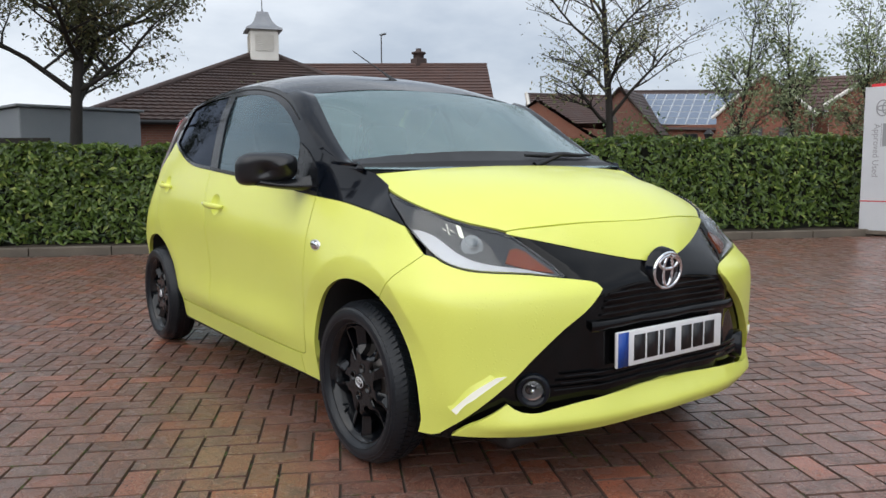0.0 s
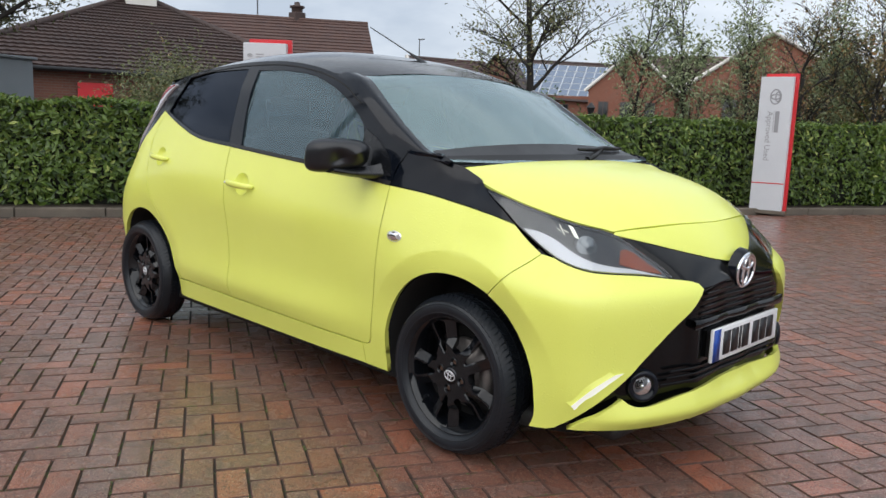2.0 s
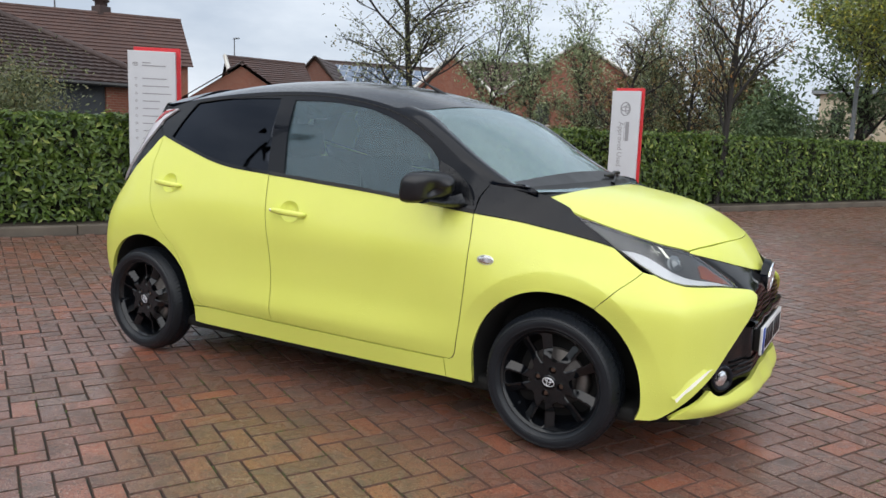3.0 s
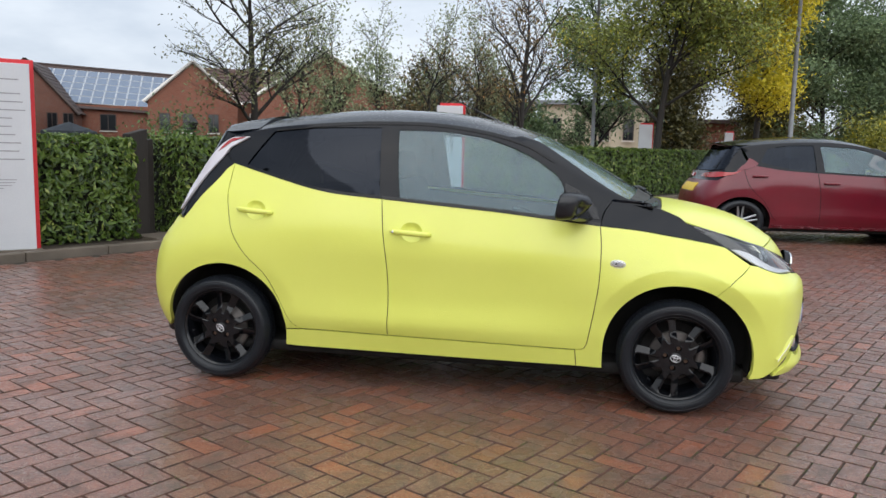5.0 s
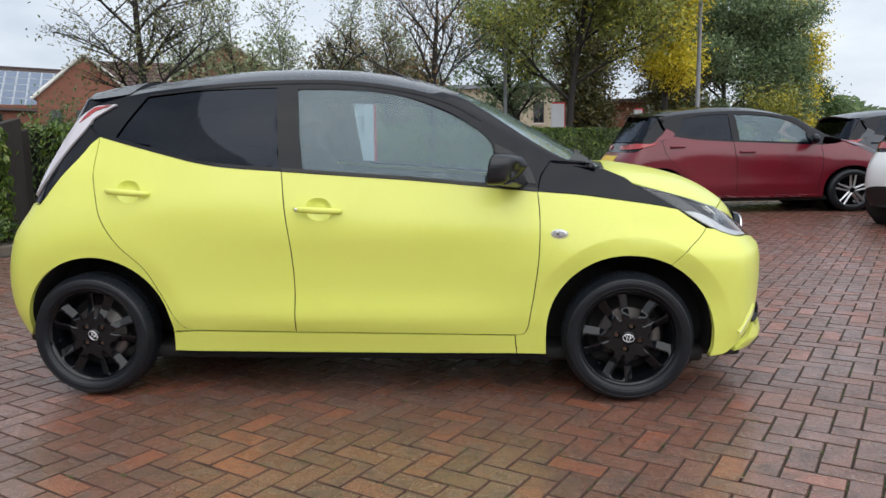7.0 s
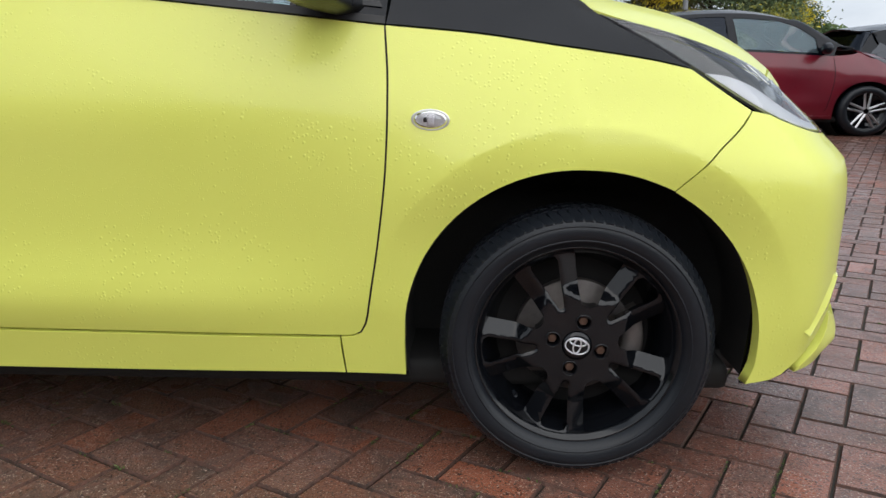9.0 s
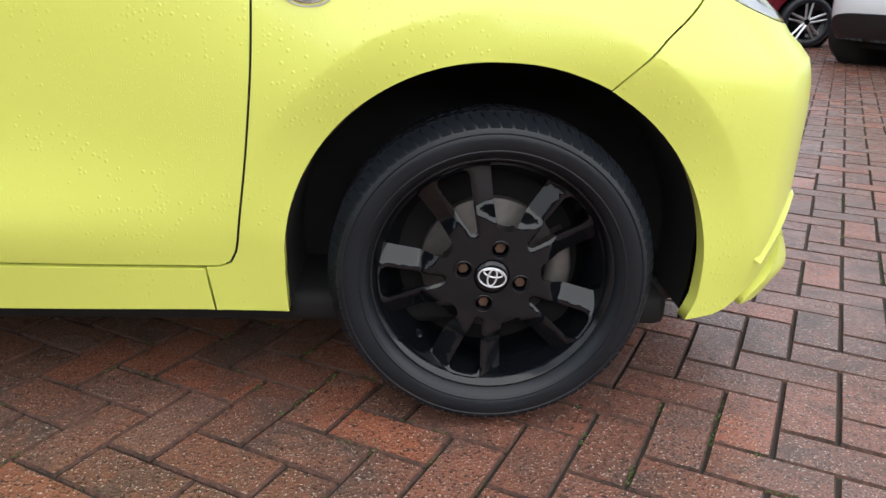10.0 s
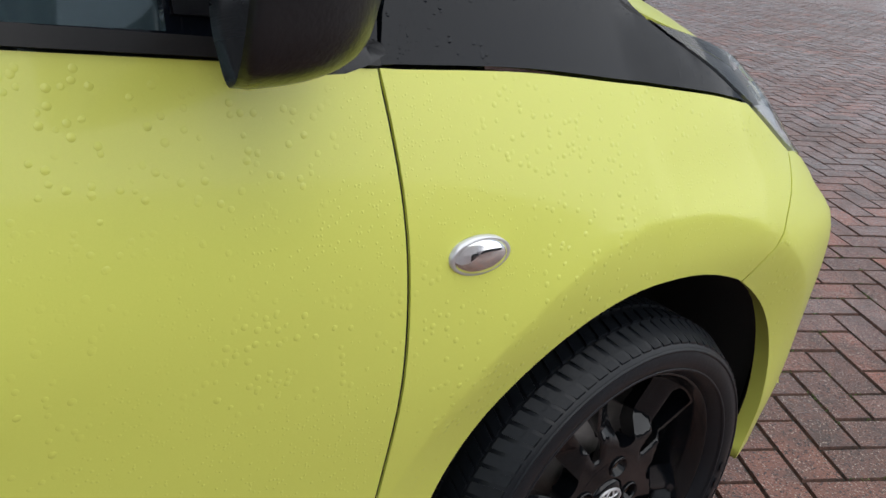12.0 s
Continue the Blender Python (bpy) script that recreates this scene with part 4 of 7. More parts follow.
def screen_row(f):
    return [(a[0] + (b[0] - a[0]) * (1 - f ** 2.4), b[1] * 0 + a[1] * f, a[2] + (b[2] - a[2]) * (1 - f ** 2.2)) for a, b in zip(A_IN, SCR_MID)]


screen = loft([screen_row(f) for f in (1.0, 0.8, 0.6, 0.4, 0.2, 0.0)], 20, 12)
bmesh.ops.mirror(screen, geom=screen.verts[:] + screen.edges[:] + screen.faces[:], axis="Y", merge_dist=0.002)
bmesh.ops.recalc_face_normals(screen, faces=screen.faces[:])
if sum(f.normal.z for f in screen.faces) < 0:
    bmesh.ops.reverse_faces(screen, faces=screen.faces[:])
screen_ob = part("windscreen", screen, SCREEN, car, "wet windscreen reflecting the grey sky")


def screen_at(s, f):
    """A place on the windscreen: s from its top to its foot, f from the middle to the side."""
    a, b = [curve_points(c, 0.02) for c in (A_IN, SCR_MID)]
    p, q = a[int(s * (len(a) - 1))], b[int(s * (len(b) - 1))]
    return Vector((p[0] + (q[0] - p[0]) * (1 - abs(f) ** 2.4), p[1] * f, p[2] + (q[2] - p[2]) * (1 - abs(f) ** 2.2)))


# black print round the foot of the windscreen, and the cowl before it
cowl_front = [(1.078, -0.632, 0.984), (1.098, -0.40, 0.994), (1.122, 0.0, 0.999), (1.098, 0.40, 0.994), (1.078, 0.632, 0.984)]
cowl_back = [tuple(screen_at(0.93, f) + Vector((0.012, 0, 0.006))) for f in (1.0, 0.6, 0.0, -0.6, -1.0)]
part("cowl", loft([cowl_front, [tuple((a + b) / 2 - d for a, b, d in zip(p, q, (0, 0, 0.012))) for p, q in zip(cowl_front, cowl_back)], cowl_back], 24, 5), TRIM_BLACK, car)
print_low = [tuple(screen_at(0.935, f) + Vector((0.004, 0, 0.004))) for f in (1.0, 0.7, 0.35, 0.0, -0.35, -0.7, -1.0)]
print_top = [tuple(screen_at(0.83, f) + Vector((0.004, 0, 0.004))) for f in (1.0, 0.7, 0.35, 0.0, -0.35, -0.7, -1.0)]
part("windscreen_border", loft([print_low, print_top], 24, 3), TRIM_BLACK, screen_ob)
# wiper
wiper = bmesh.new()
blade = [tuple(screen_at(0.915 - 0.06 * s, f) + Vector((0.014, 0, 0.016))) for s, f in ((0.0, -0.12), (0.25, -0.30), (0.5, -0.48), (0.75, -0.66), (1.0, -0.84))]
add_tube(wiper, blade, [0.006, 0.010, 0.012, 0.010, 0.006], 6)
arm = [(1.085, 0.10, 1.006), (1.070, 0.18, 1.022), blade[2]]
add_tube(wiper, arm, [0.014, 0.010, 0.008], 6)
part("wiper", wiper, TRIM_BLACK, car, "black windscreen wiper")
# aerial
aerial = bmesh.new()
add_tube(aerial, [(0.200, 0.0, 1.405), (0.175, 0.0, 1.428), (0.08, 0.0, 1.474), (-0.205, 0.0, 1.607)], [0.020, 0.010, 0.0035, 0.0025], 8)
part("aerial", aerial, TRIM_BLACK, car, "short black roof aerial")

# tail: lamps, black surround, rear glass, spoiler
lamp_side = outline(lay([(-1.060, 1.292), (-1.150, 1.288)]), lay([(-1.150, 1.288), (-1.235, 1.235), (-1.300, 1.150), (-1.370, 1.030), (-1.420, 0.930)]), lay([(-1.420, 0.930), (-1.438, 0.905), (-1.428, 0.895)]), lay([(-1.428, 0.895), (-1.366, 0.974), (-1.278, 1.094), (-1.184, 1.208), (-1.060, 1.292)]))
rears = pair("tail_lamp", sheet(lamp_side, on_side, step=0.025, depth=0.02, proud=0.010), PALE_LENS, both, "tall pale tail lamp with thin red upper edge")
red_top = outline(lay([(-1.085, 1.287), (-1.160, 1.280)]), lay([(-1.160, 1.280), (-1.200, 1.252), (-1.232, 1.212)]), lay([(-1.232, 1.212), (-1.180, 1.250), (-1.085, 1.287)]))
pair("red_lens", sheet(red_top, on_side, step=0.02, depth=0.004, proud=0.0135), RED_LENS, rears, "red upper lens")
surround = outline(lay([(-1.130, 1.154), (-1.185, 1.105), (-1.290, 0.985), (-1.395, 0.862)]), lay([(-1.395, 0.862), (-1.436, 0.885), (-1.385, 0.985)]), lay([(-1.385, 0.985), (-1.298, 1.105), (-1.190, 1.222)]), lay([(-1.190, 1.222), (-1.130, 1.154)]))
pair("lamp_surround", sheet(surround, on_side, step=0.025, depth=0.01), GLOSS_BLACK, both)
hatch = outline([(-2.169, 0.865), (-1.70, 0.865), (along(-1.42, 0.90), 0.90)], [(along(-1.42, 0.90), 0.90), (along(-1.36, 1.05), 1.05), (along(-1.22, 1.245), 1.245), (along(-1.15, 1.31), 1.31)], [(along(-1.15, 1.31), 1.31), (-1.70, 1.34), (-2.169, 1.35)], [(-2.169, 1.35), (-2.169, 0.865)])
pair("tailgate_glass", sheet(hatch, on_side, step=0.05, depth=0.0, proud=-0.004), GLOSS_BLACK, both, "black glass tailgate")
spoiler = loft([[(-1.02, -0.575, 1.335), (-1.02, -0.35, 1.405), (-1.02, 0, 1.418), (-1.02, 0.35, 1.405), (-1.02, 0.575, 1.335)], [(-1.16, -0.56, 1.320), (-1.18, -0.35, 1.382), (-1.18, 0, 1.392), (-1.18, 0.35, 1.382), (-1.16, 0.56, 1.320)],
                [(-1.235, -0.54, 1.318), (-1.275, -0.35, 1.362), (-1.285, 0, 1.372), (-1.275, 0.35, 1.362), (-1.235, 0.54, 1.318)]], 20, 8)
for v in spoiler.verts:
    v.co.z += 0.006
part("spoiler", thicken(spoiler, 0.035), GLOSS_BLACK, car, "black roof spoiler")
part("rear_skirt", box((-1.58, -0.60, 0.20), (-1.42, 0.60, 0.30), 0.03), TRIM_BLACK, car)

# inner shell and wheel housings, so that no gap shows daylight
shell = outline([(-1.05, 0.24), (0.80, 0.21)], [(0.80, 0.21), (0.818, 0.285)], [(x, z) for x, z in F_ARCH if x <= 1.17], [(1.177, 0.633), (1.17, 0.84)], [(1.17, 0.84), (0.80, 0.895), (-0.29, 0.985), (-1.10, 1.130)], [(-1.10, 1.130), (-1.155, 0.66)], [(x, z) for x, z in R_ARCH if x >= -1.155] + [(-0.80, 0.25), (-0.81, 0.24)], [(-0.81, 0.24), (-1.05, 0.24)])
shell = [p for p in shell if not (p[0] < -0.82 and p[1] < 0.25)]
pair("inner_panel", sheet(shell, on_side, step=0.08, depth=0.0, proud=-0.022), DARK, both)
for cx, wide in ((1.177, 0.352), (-1.150, 0.347)):
    liner = bmesh.new()
    rows = []
    for i in range(25):
        a = math.pi * (i / 24) * 1.16 - 0.08 * math.pi
        lx, lz = cx + (wide + 0.004) * math.cos(a), 0.283 + (wide + 0.004) * math.sin(a)
        edge = skin(along(lx, max(lz, 0.2)), max(lz, 0.2))[1] - 0.016
        rows.append([liner.verts.new((lx, y, lz)) for y in (-edge, -edge + 0.02, -0.52, -0.50)])
    for r, s in zip(rows, rows[1:]):
        for j in range(3):
            liner.faces.new((r[j], s[j], s[j + 1], r[j + 1]))
    c = liner.verts.new((cx, -0.50, 0.30))
    for r, s in zip(rows, rows[1:]):
        liner.faces.new((r[3], s[3], c))
    pair("wheel_housing", liner, LINER, both)
part("floor_pan", box((-1.45, -0.70, 0.16), (1.50, 0.70, 0.22), 0.02), DARK, car)


# ---- wheels ----
def make_wheel(name):
    """A black five twin-spoke alloy wheel with its tyre; the outer face towards -y."""
    w = new(name)
    tyre = bmesh.new()
    R = 0.2725
    prof = [(0.196, -0.040), (0.2015, -0.054), (0.2055, -0.0615), (0.211, -0.069), (0.220, -0.0765), (0.232, -0.0800), (0.243, -0.0790), (0.252, -0.0745), (0.2595, -0.0665), (0.2650, -0.0570), (0.2690, -0.046), (R, -0.030), (R, 0.030), (0.2690, 0.046), (0.2595, 0.066), (0.240, 0.080), (0.206, 0.062), (0.198, 0.05)]
    add_lathe(tyre, prof, 96)
    part("tyre", tyre, RUBBER, w, "wet black rubber tyre")
    tread = bmesh.new()
    for i in range(84):
        a = 2 * math.pi * i / 84
        for y0, y1, skew in ((-0.0715, -0.036, 0.045), (-0.031, -0.005, -0.035), (0.005, 0.031, 0.035), (0.036, 0.062, -0.05)):
            pts = []
            for y, da in ((y0, 0.003), (y0, 0.058), (y1, 0.058 + skew), (y1, 0.003 + skew)):
                rr = 0.2760 - 0.0130 * max(0.0, (abs(y) - 0.030) / 0.034) ** 1.7
                pts.append((a + da, y, rr))
            top = [tread.verts.new((rr * math.cos(q), y, rr * math.sin(q))) for q, y, rr in pts]
            low = [tread.verts.new(((rr - 0.005) * math.cos(q), y, (rr - 0.005) * math.sin(q))) for q, y, rr in pts]
            tread.faces.new(top)
            for j in range(4):
                tread.faces.new((top[j], low[j], low[(j + 1) % 4], top[(j + 1) % 4]))
    part("tread", tread, RUBBER, w, smooth=False)
    # raised ribs on the sidewall
    rib = bmesh.new()
    for r0, y0 in ((0.2195, -0.0760), (0.2480, -0.0772)):
        add_lathe(rib, [(r0 - 0.0025, y0 + 0.001), (r0 - 0.0012, y0 - 0.0016), (r0 + 0.0012, y0 - 0.0016), (r0 + 0.0025, y0 + 0.001)], 96)
    for k in range(5):
        a0 = math.radians(-38 + 7.5 * k)
        for q, s in ((0.0, 0.075),):
            v = []
            for r, a in ((0.228, a0), (0.240, a0), (0.240, a0 + 0.075), (0.228, a0 + 0.075)):
                v.append(rib.verts.new((r * math.cos(a), -0.0812, r * math.sin(a))))
            rib.faces.new(v)
    part("sidewall_rib", rib, RUBBER, w)
    rim = bmesh.new()
    add_lathe(rim, [(0.160, 0.045), (0.172, 0.005), (0.182, -0.022), (0.1885, -0.036), (0.1905, -0.046), (0.1960, -0.0515), (0.2000, -0.0575), (0.2030, -0.0600), (0.2055, -0.0580), (0.2050, -0.050), (0.1990, -0.044), (0.196, 0.05)], 96)
    rim_ob = part("rim", rim, RIM_BLACK, w, "gloss black alloy rim")
    def circle(x, z, r, n):
        return [(x + r * math.cos(2 * math.pi * q / n), z + r * math.sin(2 * math.pi * q / n)) for q in range(n)]

    def opening(mid, half, edge, r_in, r_out, turn_in):
        """A gap between two spokes, narrow and rounded towards the hub."""
        d, q = Vector((math.cos(mid), math.sin(mid))), Vector((-math.sin(mid), math.cos(mid)))
        def gap(r):
            return max(r * math.sin(half) - edge, 0.004)
        side = []
        for i in range(9):
            r = r_in + (r_out - r_in) * i / 8
            g = gap(r)
            side.append((min(r, math.sqrt(max(r_out ** 2 - g * g, 0))), g * (0.80 if i == 8 else 1.0)))
        g0 = gap(r_in)
        bow = [(r_in - g0 * turn_in * math.sin(math.radians(w)), g0 * math.cos(math.radians(w))) for w in (150, 120, 90, 60, 30)]
        arc = [(math.sqrt(r_out ** 2 - (side[-1][1] * f) ** 2) + 0.001, side[-1][1] * f) for f in (0.6, 0.2, -0.2, -0.6)]
        line = [(r, -g) for r, g in side][::-1]
        line = [(r, g) for r, g in side] + arc + line + bow
        return [tuple(d * r + q * g) for r, g in line]

    narrow, wide = [], []
    for k in range(5):
        mid = math.radians(41 + 72 * k)
        narrow.append(opening(mid, math.radians(14), 0.0147, 0.086, 0.188, 1.0))
        wide.append(opening(mid + math.radians(36), math.radians(22), 0.0170, 0.092, 0.188, 0.6))

    gaps = narrow + wide

    def face_place(x, z):
        """Each spoke is one slanting facet that falls away to the wide gap, with a thin bevel at the narrow one."""
        r = math.hypot(x, z)
        broad = 0.048 * max(0.0, min(1.0, (r - 0.094) / 0.030))
        d_wide, d_narrow = min(clearance((x, z), g) for g in wide), min(clearance((x, z), g) for g in narrow)
        fall = 0.58 * max(0.0, broad - d_wide) + 0.9 * max(0.0, 0.0045 - d_narrow)
        return (x, -0.0490 - 0.003 * min(1.0, r / 0.19) ** 2 + fall, z)

    face = sheet(circle(0, 0, 0.1915, 90), face_place, step=0.0065, depth=0.030, holes=gaps + [circle(0, 0, 0.060, 36)], extra=[p for g in narrow for d in (0.0022, 0.0046) for p in inset(g, -d)] + [p for r in (0.094, 0.104, 0.114, 0.124) for p in circle(0, 0, r, 110) if min(clearance(p, g) for g in gaps) > 0.004] + [p for g in wide for d in (0.004, 0.009, 0.014, 0.019, 0.024, 0.029) for p in inset(g, -d) if min(clearance(p, n) for n in narrow) > 0.006 and 0.066 < math.hypot(*p) < 0.187])
    part("wheel_face", face, RIM_BLACK, rim_ob, "black cast face with five twin spokes")
    nuts = [(0.05 * math.cos(math.radians(76 + 90 * q)), 0.05 * math.sin(math.radians(76 + 90 * q))) for q in range(4)]
    hub = sheet(circle(0, 0, 0.0635, 48), lambda x, z: (x, -0.0496, z), step=0.012, depth=0.03, holes=[circle(x, z, 0.0145, 20) for x, z in nuts] + [circle(0, 0, 0.0305, 28)])
    part("hub", hub, RIM_BLACK, rim_ob)
    cap = bmesh.new()
    add_lathe(cap, [(0.0295, -0.045), (0.028, -0.052), (0.020, -0.054), (0.0005, -0.055)], 36)
    cap_ob = part("centre_cap", cap, RIM_BLACK, rim_ob, "black centre cap with silver rings")
    for rx, rz, c in ((0.0235, 0.0165, (0, 0)), (0.0072, 0.0150, (0, 0)), (0.0160, 0.0065, (0, 0.0078))):
        rb = ring(rx, rz, 0.0016, c, 28)
        for v in rb.verts:
            v.co.y -= 0.0545
        turned(rb, pose(0, 0, 0, 0, 12, 0))
        part("cap_ring", rb, SILVER, cap_ob)
    for k in range(4):
        a = math.radians(76 + 90 * k)
        c = Vector((0.05 * math.cos(a), 0, 0.05 * math.sin(a)))
        pocket = bmesh.new()
        add_lathe(pocket, [(0.0165, -0.0508), (0.0155, -0.0530), (0.0142, -0.0520), (0.0138, -0.026), (0.0005, -0.026)], 24, centre=c)
        part("nut_pocket", pocket, RIM_BLACK, rim_ob)
        nut = bmesh.new()
        add_lathe(nut, [(0.0100, -0.026), (0.0100, -0.040), (0.0085, -0.043), (0.0005, -0.0435)], 6, centre=c)
        part("wheel_nut", nut, RUST, rim_ob, smooth=False)
    valve = bmesh.new()
    a = math.radians(222)
    add_tube(valve, [(0.165 * math.cos(a), -0.03, 0.165 * math.sin(a)), (0.160 * math.cos(a), -0.055, 0.160 * math.sin(a))], 0.004, 8)
    part("valve", valve, RUBBER, rim_ob)
    disc = bmesh.new()
    add_lathe(disc, [(0.0005, 0.000), (0.070, 0.000), (0.072, 0.014), (0.118, 0.014), (0.120, 0.018), (0.120, 0.032)], 48)
    part("brake_disc", disc, STEEL, w, "steel brake disc with caliper")
    caliper = bmesh.new()
    rows = []
    for i in range(9):
        a = math.radians(-28 + 56 * i / 8)
        rows.append([caliper.verts.new((r * math.cos(a), y, r * math.sin(a))) for r, y in ((0.095, 0.004), (0.098, -0.010), (0.135, -0.010), (0.142, 0.004), (0.142, 0.04), (0.095, 0.04))])
    for r, s in zip(rows, rows[1:]):
        for j in range(6):
            caliper.faces.new((r[j], s[j], s[(j + 1) % 6], r[(j + 1) % 6]))
    caliper.faces.new(rows[0][::-1])
    caliper.faces.new(rows[-1])
    part("caliper", caliper, STEEL, w)
    back = bmesh.new()
    add_lathe(back, [(0.0005, 0.045), (0.19, 0.045)], 32)
    part("backing_plate", back, DARK, w)
    return w


wheel = make_wheel("wheel")
wheel.parent = car
wheel.matrix_basis = pose(1.171, -0.714, 0.2805)
for x, side, turn in ((-1.170, 1, 33), (1.170, -1, 0), (-1.170, -1, 60)):
    copy_thing(wheel, pose(x, -0.714 * side, 0.2805, 0, 0, 0 if side > 0 else 180) @ pose(0, 0, 0, 0, turn, 0)).parent = car

# ---- handles, repeater, mirrors ----
for (x0, z0, x1, z1), door in (((-0.236, 0.840, -0.030, 0.828), doors), ((-1.072, 0.921, -0.868, 0.907), rear_doors)):
    y = -skin((x0 + x1) / 2, z0)[1]
    cup = F_CUP if door is doors else R_CUP

    def dish(u, v):
        x, yy, z = on_side(u, v)
        return (x, yy + 0.016 * min(1.0, clearance((u, v), cup) / 0.022), z)

    pair("handle_cup", sheet(cup, dish, step=0.012, depth=0.0), YELLOW, door)
    h = bmesh.new()
    n = 14
    rows = []
    for i in range(n + 1):
        f = i / n
        x, z = x0 + (x1 - x0) * f, z0 + (z1 - z0) * f
        yy = -skin(x, z)[1] - 0.006 - 0.030 * math.sin(math.pi * f) ** 0.45
        s = 0.5 + 0.5 * math.sin(math.pi * f) ** 0.3
        rows.append([h.verts.new((x, yy + 0.009 * math.cos(k), z + 0.014 * s * math.sin(k))) for k in (2 * math.pi * j / 10 for j in range(10))])
    for r, s in zip(rows, rows[1:]):
        for j in range(10):
            h.faces.new((r[j], r[(j + 1) % 10], s[(j + 1) % 10], s[j]))
    h.faces.new(rows[0])
    h.faces.new(rows[-1][::-1])
    bmesh.ops.recalc_face_normals(h, faces=h.faces[:])
    handles = pair("door_handle", h, YELLOW, door)
    if door is doors:
        lock = turned(add_lathe(bmesh.new(), [(0.0005, -0.004), (0.006, -0.003), (0.008, 0.002)], 20), Matrix.Translation((x0 + 0.018, y - 0.031, z0 - 0.001)))
        part("lock", lock, SILVER, handles[0])

rx_, ry_ = skin(0.880, 0.725)
rep_at = Matrix.Translation((0.880, -ry_ - 0.001, 0.725)) @ pose(0, 0, 0, 0, 2, 0)
oval = add_lathe(bmesh.new(), [(0.0005, -0.012), (0.4, -0.0115), (0.75, -0.009), (0.93, -0.005), (1.0, 0.004)], 40)
for v in oval.verts:
    v.co.x *= 0.034
    v.co.z *= 0.0185
repeaters = pair("side_repeater", turned(oval.copy(), rep_at), CLEAR, both, "small clear oval indicator repeater")
oval2 = add_lathe(bmesh.new(), [(0.0005, -0.003), (0.5, -0.004), (0.85, -0.001), (0.98, -0.004), (1.06, -0.0035), (1.08, 0.004)], 40)
for v in oval2.verts:
    v.co.x *= 0.034
    v.co.z *= 0.0185
pair("reflector", turned(oval2, rep_at), SILVER, repeaters)
pair("bulb", turned(box((-0.013, -0.0060, -0.0045), (-0.003, -0.0015, 0.0045), 0.002), rep_at), TRIM_BLACK, repeaters)
pair("bulb_cover", turned(box((-0.006, -0.0075, -0.011), (0.008, -0.002, 0.011), 0.003), rep_at), PALE_LENS, repeaters)
oval.free()

# door mirrors: a rounded shell on a foot, black with a yellow belly
def mirror_ring(k, grow, x):
    """One ring of the mirror's shell in the plane across the car: broad and rounded, fuller towards its top."""
    a = 2 * math.pi * k / 40
    c, d = math.cos(a), math.sin(a)
    y = math.copysign(abs(c) ** 0.58, c) * 0.106
    z = math.copysign(abs(d) ** 0.60, d) * (0.066 - 0.010 * (y / 0.108 + 1) * 0.5)
    return (x + 0.030 * y / 0.108 + 0.010 * z / 0.066, y * grow, z * grow + 0.006 * y / 0.108)


mir_at = Matrix.Translation((0.652, -0.852, 1.001))
mir = bmesh.new()
rings = [[mir.verts.new(mirror_ring(k, grow, x)) for k in range(40)] for grow, x in [(0.90, -0.018), (0.94, -0.030), (0.985, -0.038), (1.0, -0.030)] + [(max(math.cos(math.radians(9 * i)), 0.01) ** 0.5, -0.025 + 0.085 * math.sin(math.radians(9 * i))) for i in range(11)]]
for r, s_ in zip(rings, rings[1:]):
    for j in range(40):
        mir.faces.new((r[j], s_[j], s_[(j + 1) % 40], r[(j + 1) % 40]))
mir.faces.new(rings[-1])
bmesh.ops.recalc_face_normals(mir, faces=mir.faces[:])
bmesh.ops.transform(mir, matrix=mir_at, verts=mir.verts[:])
SATIN = worn("satin_black_shell", (0.006, 0.007, 0.009), (0.011, 0.012, 0.015), 9, 0.24, 0.38, bump=0.25, depth=0.0015, fine=260)
mirrors = pair("door_mirror", mir, SATIN, doors, "gloss black door mirror beaded with rain")
mglass = bmesh.new()
mglass.faces.new([mglass.verts.new(mirror_ring(k, 0.92, -0.020)) for k in range(40)])
turned(mglass, mir_at)
pair("mirror_glass", mglass, plain("mirror_glass", (0.62, 0.64, 0.66), 0.05, 1.0), mirrors)
foot = loft([[(0.615, -0.905, 0.946), (0.640, -0.820, 0.930), (0.668, -0.735, 0.922), (0.690, -0.690, 0.920)], [(0.655, -0.905, 0.938), (0.685, -0.820, 0.924), (0.712, -0.735, 0.916), (0.735, -0.690, 0.914)],
             [(0.690, -0.900, 0.950), (0.718, -0.820, 0.938), (0.745, -0.735, 0.934), (0.765, -0.690, 0.934)], [(0.655, -0.890, 0.966), (0.685, -0.815, 0.960), (0.715, -0.735, 0.968), (0.738, -0.690, 0.985)]], 10, 8)
bmesh.ops.recalc_face_normals(foot, faces=foot.faces[:])
pair("mirror_foot", thicken(foot, 0.012), SATIN, mirrors)
sail = outline([(0.618, 0.945), (0.700, 0.938), (0.785, 0.930)], [(0.785, 0.930), (0.755, 1.000), (0.690, 1.060), (0.612, 1.100)], [(0.612, 1.100), (0.618, 0.945)])
pair("mirror_base", sheet(sail, on_side, step=0.025, depth=0.008, proud=0.005), SATIN, doors, "three-cornered black mirror base")

